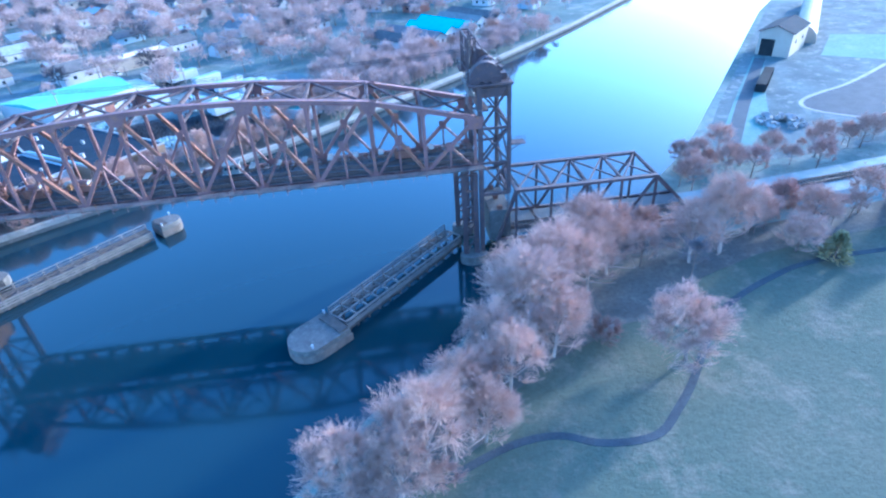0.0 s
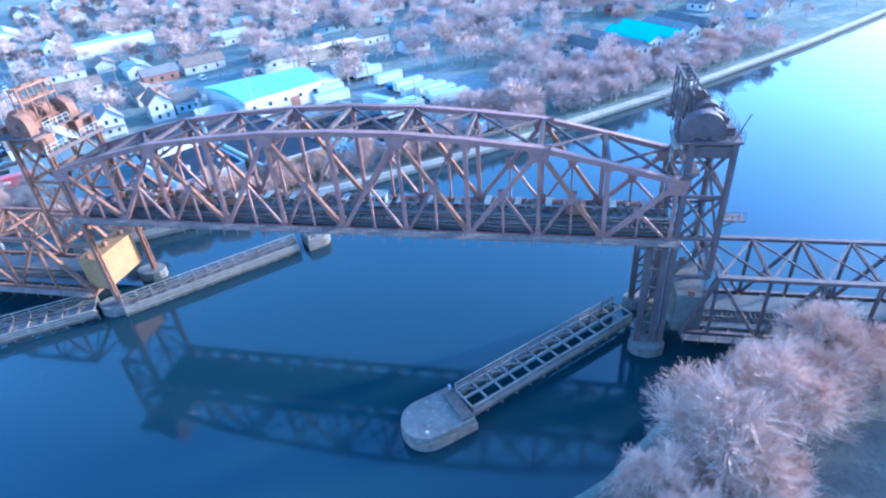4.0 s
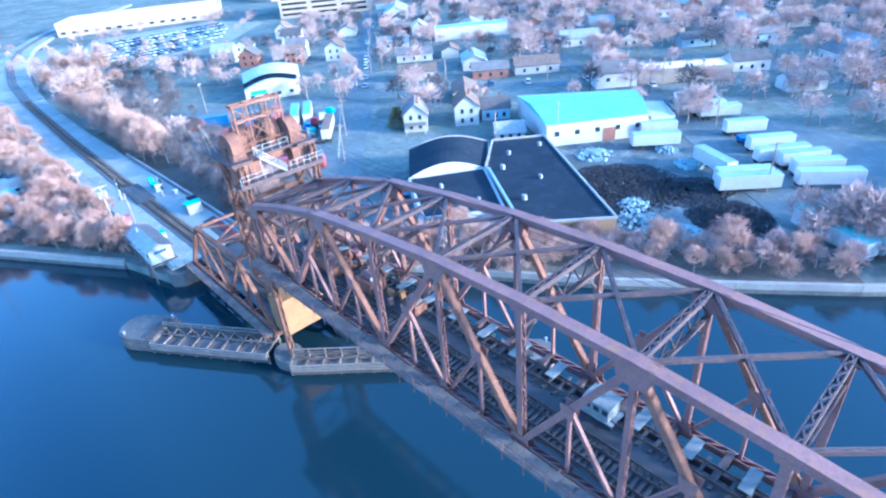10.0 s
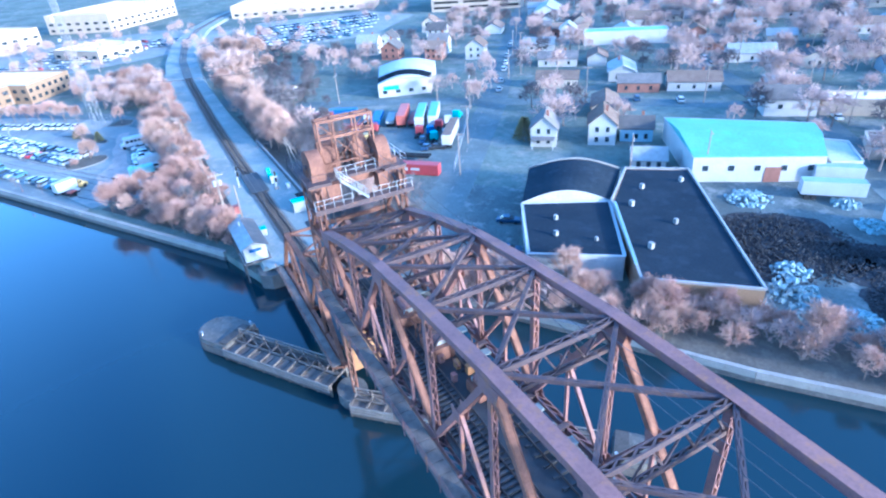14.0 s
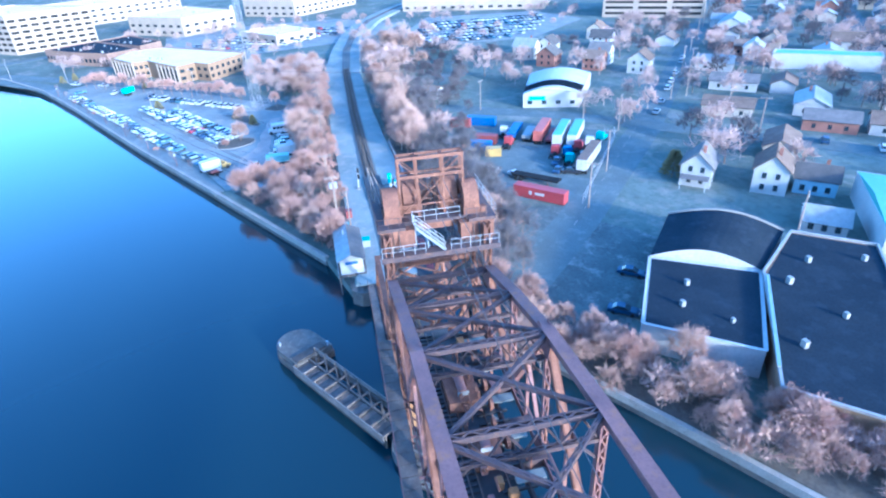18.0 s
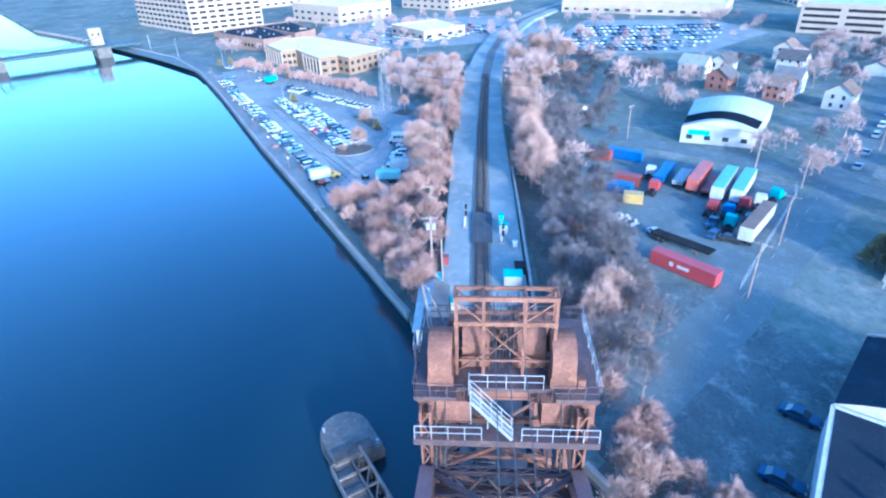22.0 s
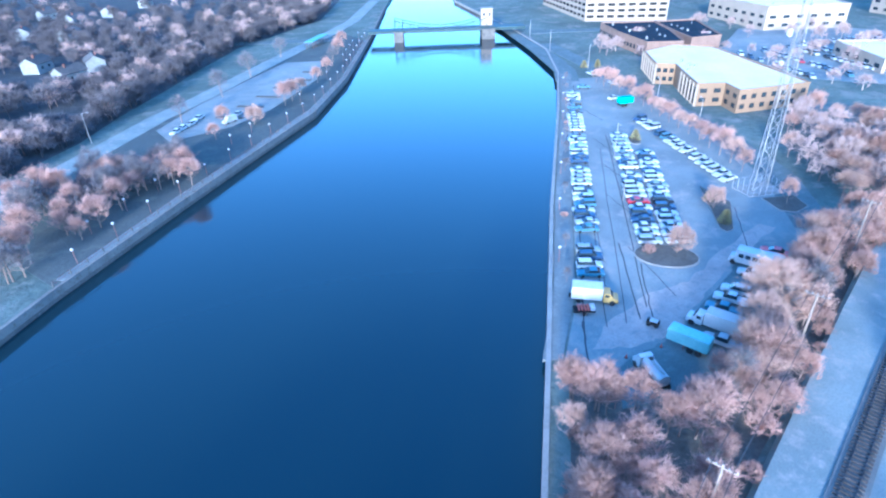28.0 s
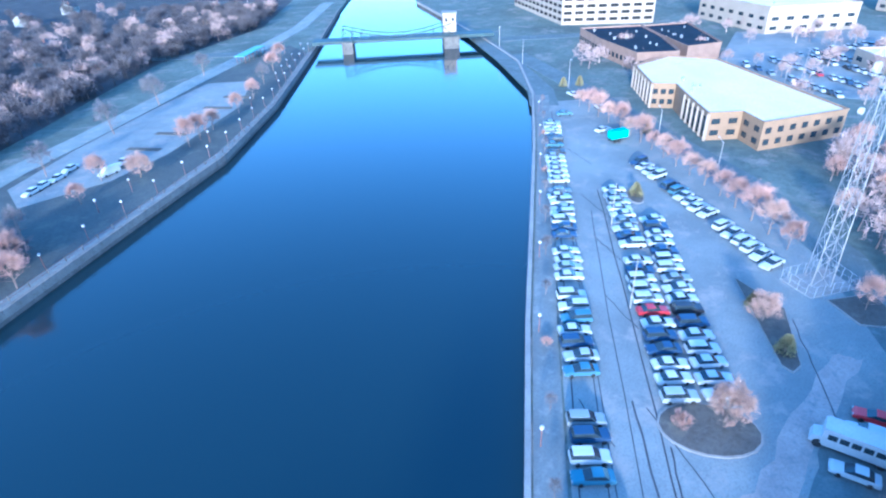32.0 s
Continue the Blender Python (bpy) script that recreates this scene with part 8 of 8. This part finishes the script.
def lorry(x, y, ang, cab, box_mt, label, l=6.0, h=2.3):
    ob = thing("box_truck", label, "truck", pose(x, y, 0.05, 0, 0, ang), "trucks")
    bm = bmesh.new()
    loft(bm, [(0.2, 0.5), (0.2, 2.2), (1.2, 2.25), (1.75, 1.35), (2.6, 1.2), (2.7, 0.5)], 2.1, 1.95, 1.3)
    part("cab", bm, cab, ob)
    bm = bmesh.new()
    q, n = frame_of((1.24, 0, 2.1), (1.74, 0, 1.45))
    box(bm, (0, 0, 0.03), (n, 1.7, 0.06), q)
    part("windscreen", bm, M["glass"], ob)
    for s in (-1, 1):
        bm = bmesh.new()
        box(bm, (0.8, s * 1.0, 1.75), (0.7, 0.06, 0.5))
        part("side_window", bm, M["glass"], ob)
    bm = bmesh.new()
    box(bm, (-l / 2, 0, 0.85 + h / 2), (l, 2.3, h))
    bmesh.ops.bevel(bm, geom=bm.edges, offset=0.05, segments=1)
    part("cargo_box", bm, box_mt, ob)
    bm = bmesh.new()
    box(bm, (-l / 2 + 0.6, 0, 0.7), (l + 2, 0.9, 0.3))
    part("chassis", bm, M["black"], ob)
    for wx in (1.7, -l + 1.3):
        for s in (-1, 1):
            again("wheel", WHEEL_BIG, ob, pose(wx, s * 0.95, 0.5))
    return ob


lorry(-176.6, 45.6, row_ang - 10, M["yellow"], M["white"], "yellow-cabbed rental truck with a white cargo box", 5.0)
lorry(-181.2, 60.9, 274, M["white"], M["siding"], "white box truck parked by the wood", 6.4)
for x, y, a, c in ((-157, 133.5, 148, "red"), (-155, 136, 148, "blue"), (-158.5, 140.5, 148, "red"), (-160, 144.5, 148, "white"), (-163, 149, 130, "teal"), (-150, 134.5, 148, "teal"), (-168, 124, 150, "red"), (-177, 125.5, 150, "white")):
    ob = thing("tractor_unit", "parked %s lorry tractor unit" % {"teal": "pale teal"}.get(c, c), "truck", pose(x, y, 0.05, 0, 0, a), "trucks")
    bm = bmesh.new()
    loft(bm, [(-0.6, 0.6), (-0.6, 2.7), (0.9, 2.75), (1.1, 1.7), (2.6, 1.55), (2.7, 0.6)], 2.2, 2.0, 1.6)
    part("cab", bm, M[c], ob)
    bm = bmesh.new()
    box(bm, (1.03, 0, 2.2), (0.08, 1.7, 0.7))
    part("windscreen", bm, M["glass"], ob)
    bm = bmesh.new()
    box(bm, (-2.0, 0, 0.8), (3.4, 0.9, 0.3))
    part("chassis", bm, M["black"], ob)
    for wx in (1.8, -1.8, -3.0):
        for s in (-1, 1):
            again("wheel", WHEEL_BIG, ob, pose(wx, s * 0.95, 0.5))
for x, y, a, k, c in ((-146, 119, 20, "sedan", 0), (-146, 130, 140, "sedan", 5), (-151, 131.5, 148, "pickup", 5), (-153, 139.5, 148, "suv", 4), (-144, 132.5, 60, "sedan", 4)):
    car(k, c, x, y, a)


def bus(x, y, ang, mt, label, l=9.0, h=2.5):
    ob = thing("bus", label, "bus", pose(x, y, 0.05, 0, 0, ang), "buses and tankers")
    bm = bmesh.new()
    box(bm, (0, 0, 0.6 + h / 2), (l, 2.4, h))
    bmesh.ops.bevel(bm, geom=bm.edges, offset=0.22, segments=2)
    part("body", bm, mt, ob)
    for s in (-1, 1):
        for k in range(6):
            bm = bmesh.new()
            box(bm, (-l * 0.38 + k * l * 0.15, s * 1.2, 2.1), (l * 0.12, 0.05, 0.75))
            part("window", bm, M["glass"], ob)
    bm = bmesh.new()
    loft(bm, [(l / 2 - 0.3, 0.5), (l / 2 - 0.3, 1.7), (l / 2 + 0.9, 1.35), (l / 2 + 1.1, 0.5)], 2.0, 1.8, 0.9)
    part("bonnet", bm, mt, ob)
    for wx in (l / 2 + 0.2, -l / 2 + 1.6):
        for s in (-1, 1):
            again("wheel", WHEEL_BIG, ob, pose(wx, s * 1.0, 0.5))
    return ob


bus(-203.8, 61.6, 276, M["white"], "white minibus with a row of dark windows", 7.5)
trailer(-174.2, 61.2, 272, M["teal_pale"], "pale teal box trailer parked by the wood", 6.0, 2.3, 1.8, roof=M["teal_pale"])
trailer(-279.7, -3.7, 150, M["teal"], "small teal box trailer at the row's end", 5.0, 2.2, 2.0)
trailer(111, 150.2, 51, M["black"], "long dark covered wagon standing in the field", 18, 2.6, 2.2, 0.05, False)
tk_ = thing("tank_truck", "pale grey tank truck parked on worn asphalt", "truck", pose(-165.0, 59.9, 0.05, 0, 0, 236), "buses and tankers")
bm = bmesh.new()
tube(bm, (-2.9, 0, 1.75), (1.4, 0, 1.75), 0.95, None, 16)
part("tank", bm, M["galv"], tk_)
bm = bmesh.new()
loft(bm, [(1.6, 0.6), (1.6, 2.4), (2.5, 2.4), (2.8, 1.6), (3.3, 1.4), (3.4, 0.6)], 2.2, 2.0, 1.5)
part("cab", bm, M["white"], tk_)
bm = bmesh.new()
box(bm, (0.1, 0, 0.75), (6.2, 1.0, 0.35))
part("chassis", bm, M["black"], tk_)
bm = bmesh.new()
box(bm, (-0.7, 0, 2.74), (3.6, 0.5, 0.08))
part("catwalk", bm, M["plate"], tk_)
bm = bmesh.new()
box(bm, (0.7, 0, 2.82), (0.5, 0.5, 0.16))
part("hatch", bm, M["black"], tk_)
for wx in (2.6, -1.5, -2.5):
    for s in (-1, 1):
        again("wheel", WHEEL_BIG, tk_, pose(wx, s, 0.5))
sg = thing("sign_trailer", "small trailer with an orange-striped warning board", "trailer", pose(-172.0, 45.0, 0.05, 0, 0, row_ang))
bm = bmesh.new()
box(bm, (0, 0, 0.7), (3.4, 1.7, 0.25))
part("bed", bm, M["black"], sg)
for k in range(4):
    bm = bmesh.new()
    box(bm, (-0.9 + k * 0.5, 0, 0.95 + 0.1), (0.25, 1.5, 0.3))
    part("stripe", bm, M["orange"], sg)
bm = bmesh.new()
box(bm, (1.3, 0, 1.1), (0.7, 1.4, 0.55))
part("locker", bm, M["white"], sg)
for s in (-1, 1):
    again("wheel", WHEEL, sg, pose(0, s * 0.9, 0.33))


# ---- heaps, far bridge, railings and small things ----
def heap(name, label, cx, cy, r, h, n, mts, seed, smin=0.3, smax=1.0):
    """A pile of rough lumps."""
    rn = random.Random(seed)
    bm = bmesh.new()
    for i in range(n):
        a, d = rn.uniform(0, 6.283), r * math.sqrt(rn.random())
        z = h * (1 - (d / r) ** 1.4) * rn.uniform(0.3, 1)
        s = rn.uniform(smin, smax)
        m = pose(cx + d * math.cos(a), cy + d * math.sin(a), z, rn.uniform(0, 90), rn.uniform(0, 90), rn.uniform(0, 90))
        v = box(bm, (0, 0, 0), (s * rn.uniform(0.8, 1.8), s, s * rn.uniform(0.5, 1)), m)
        for q in v:
            q.co += Vector((rn.uniform(-1, 1), rn.uniform(-1, 1), rn.uniform(-1, 1))) * s * 0.18
    return solid(name, bm, mts, label, "heap", "stuff")


for x, y, r in ((-63, 157.5, 13.5), (-51, 164, 8), (-40.5, 157.2, 8)):
    plot("cinder_ground", [(x + r * math.cos(a) * (0.85 + 0.2 * math.sin(3 * a + x)), y + r * math.sin(a) * (0.9 + 0.15 * math.sin(4 * a + y))) for a in [i * math.pi / 12 for i in range(24)]], 0.085, M["heap_dark"], "dark cinder ground under the heaps", thick=0.04)
heap("scrap_heap", "dark heap of tangled scrap and brush", -63, 157.5, 13, 0.9, 3600, M["heap_dark"], 1, 0.08, 0.3)
heap("scrap_heap", "dark heap of tangled scrap and brush", -51, 164, 7, 0.6, 800, M["heap_dark"], 2, 0.1, 0.35)
heap("coal_heap", "black mound of spoil beside the trailers", -40.5, 157.2, 7.5, 1.0, 2200, M["heap_dark"], 3, 0.12, 0.35)
for i, (x, y, r) in enumerate(((-78, 169, 4.5), (-53, 146, 4.0), (-47.5, 142.5, 4.0), (-57, 151, 3), (-66, 181, 2.5), (-44, 147, 3), (-58, 176, 3))):
    heap("rubble_heap", "pale heap of broken rubble and sheeting", x, y, r, 1.0, 130, M["trailer_roof"], 10 + i, 0.2, 0.7)
heap("scrap_heap", "pale heap of scrap metal among the brush", -153, 113.5, 3.5, 1.0, 70, M["mast"], 30, 0.2, 0.7)
heap("rubble_heap", "pale gravel and rubble heap in the field", 98, 122, 6, 1.2, 90, M["concrete_pale"], 31, 0.4, 1.2)


# bascule bridge upriver
fbz = thing("bascule_bridge", "grey-green bascule bridge with a pale stone tower across the river", "bridge")
FA, FB_ = Vector((-313.5, -169)), Vector((-369, -113))
fd = (FB_ - FA).normalized()
fn = Vector((-fd.y, fd.x))
FL = (FB_ - FA).length


def fp(s, t, z):
    q = FA + fd * s + fn * t
    return (q.x, q.y, z)


bm = bmesh.new()
beam(bm, fp(-2, 0, 3.6), fp(FL + 3, 0, 3.6), 9, 0.6)
part("deck", bm, M["paint_green"], fbz)
for t in (-4.5, 4.5):
    bm = bmesh.new()
    beam(bm, fp(-2, t, 3.2), fp(FL + 3, t, 3.2), 0.5, 1.2)
    part("girder", bm, M["paint_green"], fbz)
    for k in range(12):
        s0, s1 = 12 + k * 4.2, 16.2 + k * 4.2

        def zz(s):
            return 5.0 + 4.2 * (1 - math.sin(math.pi * (s - 12) / 50.4))

        bm = bmesh.new()
        beam(bm, fp(s0, t, zz(s0)), fp(s1, t, zz(s1)), 0.4, 0.4)
        part("top_chord", bm, M["paint_green"], fbz)
        bm = bmesh.new()
        beam(bm, fp(s0, t, 4.4), fp(s0, t, zz(s0)), 0.25, 0.25)
        beam(bm, fp(s0, t, zz(s0)), fp(s1, t, 4.4), 0.2, 0.2)
        part("web_member", bm, M["paint_green"], fbz)
for s, w in ((14, 5), (62, 7)):
    bm = bmesh.new()
    box(bm, (0, 0, 0.6), (w, 14, 6), pose(*fp(s, 0, 0), 0, 0, math.degrees(math.atan2(fd.y, fd.x))))
    bmesh.ops.bevel(bm, geom=bm.edges, offset=0.3, segments=1)
    part("pier", bm, M["concrete_dark"], fbz)
bm = bmesh.new()
mm = pose(*fp(62, 5.5, 0), 0, 0, math.degrees(math.atan2(fd.y, fd.x)))
box(bm, (0, 0, 7), (6, 5, 10), mm)
bmesh.ops.bevel(bm, geom=bm.edges, offset=0.15, segments=1)
part("bridge_house", bm, M["cream"], fbz, "pale stone bridge tender's tower")
bm = bmesh.new()
box(bm, (0, 0, 12.3), (6.8, 5.8, 0.6), mm)
part("tower_roof", bm, M["concrete_pale"], fbz)
for u in (-1.5, 1.5):
    bm = bmesh.new()
    box(bm, (u, 0, 9.5), (1.1, 5.1, 1.6), mm)
    part("window", bm, M["glass"], fbz)
strip("bridge_road", [(-374, -108), (-395, -86), (-440, -40)], 9, 0.14, M["road"], "asphalt street leading off the far bridge")
strip("bridge_road", [(-302, -180), (-270, -212), (-220, -262)], 9, 0.16, M["road"], "asphalt street leading off the far bridge")


# railing on the south wall
rail_ = thing("promenade_railing", "dark metal promenade railing with stout dark posts on the river wall", "railing")
S_LINE = [(-116, -31), (-150, -50.2), (-175, -63.7), (-211, -82.8), (-247, -110.6), (-311, -170)]
bm = bmesh.new()
tube(bm, (0, 0, 0), (0, 0, 1.15), 0.11, 0.11, 6)
pm = mesh_of("post", bm, M["concrete_dark"])
for p, a in along(S_LINE, 4.2):
    again("post", pm, rail_, pose(p.x, p.y, 0.9))
for z in (1.4, 1.9):
    bm = bmesh.new()
    for a, b in zip(S_LINE, S_LINE[1:]):
        tube(bm, (*a, z), (*b, z), 0.04, None, 4, False)
    part("rail", bm, M["steel"], rail_)


def globe_lamp(x, y, h=2.9):
    ob = thing("street_lamp", "dark lamp post with a white globe", "street lamp", pose(x, y, 0.1), "lamp posts")
    bm = bmesh.new()
    tube(bm, (0, 0, 0), (0, 0, h), 0.08, 0.05, 6)
    part("post", bm, M["steel"], ob)
    bm = bmesh.new()
    bmesh.ops.create_icosphere(bm, subdivisions=2, radius=0.3, matrix=pose(0, 0, h + 0.25))
    part("globe", bm, M["white"], ob)
    return ob


for p, a in along(S_LINE, 11, 4):
    globe_lamp(p.x - 2.6, p.y - 5.2)
    if rt.random() < 0.6:
        globe_lamp(p.x - 9, p.y - 16)
for p, a in along([(-176, 37.6), (-202, 20.9), (-265, -18.2), (-300, -40.8)], 21, 8):
    globe_lamp(p.x, p.y)


def lamp_standard(x, y, h=9.5, ang=0):
    ob = thing("street_lamp", "tall pale street lamp with a single arm", "street lamp", pose(x, y, 0, 0, 0, ang), "street lamps")
    bm = bmesh.new()
    tube(bm, (0, 0, 0), (0, 0, h), 0.12, 0.07, 7)
    part("post", bm, M["mast"], ob)
    bm = bmesh.new()
    tube(bm, (0, 0, h - 0.2), (2.0, 0, h + 0.3), 0.05, None, 5)
    part("arm", bm, M["mast"], ob)
    bm = bmesh.new()
    box(bm, (2.3, 0, h + 0.3), (0.8, 0.3, 0.15))
    part("lamp_head", bm, M["mast"], ob)
    return ob


for x, y, a in ((-268, 25, 220), (-282, 6, 220), (-318, -40, 40), (-338, -72, 40), (-356, -96, 40), (-372, 20, 0), (-396, 40, 0), (-412, 70, 0), (-344, 20, 0), (-425, 20, 0), (-150, -112, 120), (-214, 30, 40), (-236, 16, 40)):
    lamp_standard(x, y, 9.5, a)
# tar seams and patches on the car park
for i, (a, b, w) in enumerate((((-168, 47.5), (-292, -31), 0.28), ((-171, 49.6), (-262, -10), 0.2), ((-176.5, 52.6), (-196, 38.6), 0.35), ((-178, 54), (-192, 45), 0.3), ((-181, 44), (-240, 4.5), 0.18), ((-174, 51.5), (-240, 9.5), 0.2), ((-180, 52), (-250, 6), 0.3), ((-186, 54.5), (-196, 40.5), 0.2), ((-210, 33), (-215, 25), 0.18), ((-240, 13), (-246, 4), 0.2), ((-226, 23), (-231, 15), 0.2), ((-206, 60), (-226, 50), 0.22), ((-170, 46), (-160, 53), 0.4), ((-188, 40), (-192, 33), 0.2), ((-262, -2), (-268, -12), 0.2))):
    a, b = Vector(a), Vector(b)
    rr = random.Random(i)
    line = [tuple(a.lerp(b, k / 9) + Vector((rr.uniform(-0.16, 0.16), rr.uniform(-0.16, 0.16)))) for k in range(10)]
    strip("tar_seam", line, w * 0.7, 0.075, M["tar"], "dark tar-sealed crack in the asphalt", 0.02)


def ragged(pts, amp, seed, steps=5):
    """The outline pts with wandering edges."""
    rr = random.Random(seed)
    out = []
    for p, q in zip(pts, pts[1:] + pts[:1]):
        for k in range(steps):
            out.append((p[0] + (q[0] - p[0]) * k / steps + rr.uniform(-amp, amp), p[1] + (q[1] - p[1]) * k / steps + rr.uniform(-amp, amp)))
    return out


plot("dark_ground", ragged([(-167, 56.2), (-173.5, 58), (-180, 59), (-195, 58.4), (-206, 58.5), (-206, 65), (-193, 66.5), (-170, 66), (-163.4, 64.5), (-157, 60), (-160.5, 54.7)], 0.35, 3), 0.078, M["road"], "dark oily asphalt under the parked lorries", thick=0.02)
# the puddle's reflected sky is painted in as a pale colour
plot("puddle", ragged([(-161.8, 55.2), (-165.3, 58.2), (-163.4, 61.6), (-160, 60.6), (-159.4, 57)], 0.22, 8), 0.088, M["wet"], "shallow damp puddle on the asphalt, pale with painted sky reflection", thick=0.02)
plot("dust_patch", ragged([(-171, 49), (-165, 51), (-169.5, 55.4), (-174, 57.2), (-181, 58.4), (-190, 57.8), (-206, 58.2), (-222, 59.4), (-221, 56), (-206, 54.6), (-192, 54.2), (-184, 50.6)], 0.4, 5), 0.064, M["dust"], "pale pinkish dust trodden over the asphalt", thick=0.02)
for x, y in ((-166.4, 55.4), (-171.9, 58.2)):
    ob = thing("traffic_cone", "small orange traffic cone on the asphalt", "traffic cone", pose(x, y, 0.08))
    bm = bmesh.new()
    tube(bm, (0, 0, 0.04), (0, 0, 0.72), 0.17, 0.04, 10)
    part("cone", bm, M["orange"], ob)
    bm = bmesh.new()
    box(bm, (0, 0, 0.02), (0.42, 0.42, 0.04))
    part("base", bm, M["black"], ob)
ob = thing("utility_cart", "small dark utility cart with a pale top on the asphalt", "cart", pose(-176.1, 54.9, 0.07, 0, 0, 100))
bm = bmesh.new()
box(bm, (0, 0, 0.6), (1.9, 1.1, 0.5))
bmesh.ops.bevel(bm, geom=bm.edges, offset=0.08, segments=1)
part("body", bm, M["black"], ob)
bm = bmesh.new()
box(bm, (0.1, 0, 0.9), (1.2, 0.9, 0.12))
part("seat_top", bm, M["galv"], ob)
for wx in (0.6, -0.6):
    for e in (-1, 1):
        again("wheel", WHEEL, ob, pose(wx, e * 0.5, 0.33))
# fence round the mast and along the yard
def fence(name, pts, h, label, step=2.6):
    ob = thing(name, label, "fence")
    bm = bmesh.new()
    tube(bm, (0, 0, 0), (0, 0, h), 0.05, None, 5)
    me = mesh_of("post", bm, M["galv"])
    for p, a in along(pts, step):
        again("post", me, ob, pose(p.x, p.y, 0))
    for z in (h, h * 0.5, 0.15):
        bm = bmesh.new()
        for a, b in zip(pts, pts[1:]):
            tube(bm, (*a, z), (*b, z), 0.03, None, 4, False)
        part("rail", bm, M["galv"], ob)
    return ob


fence("chain_fence", [(-236, 46), (-233, 51), (-240, 56), (-244, 51), (-236, 46)], 2.2, "chain-link fence round the mast pad", 1.6)
fence("chain_fence", [(-127, 128), (-164, 154), (-169, 156)], 2.0, "chain-link fence along the lorry yard")
fence("chain_fence", [(-88, 163), (-50, 137.5)], 2.0, "chain-link fence beside the warehouse")
fence("guard_fence", [(-105, 91.8), (-136, 92), (-162, 91.6)], 1.1, "low railing along the retaining wall", 3.0)
# road markings
for i in range(34):
    p = Vector((-119, 123)).lerp(Vector((-330, 290)), i / 33)
    plot("lane_mark", [(p.x + x * -0.77 - y * 0.63, p.y + x * 0.63 - y * 0.77) for x, y in ((-1.2, -0.07), (1.2, -0.07), (1.2, 0.07), (-1.2, 0.07))], 0.075, M["concrete_pale"], "faded white lane mark", thick=0.02)
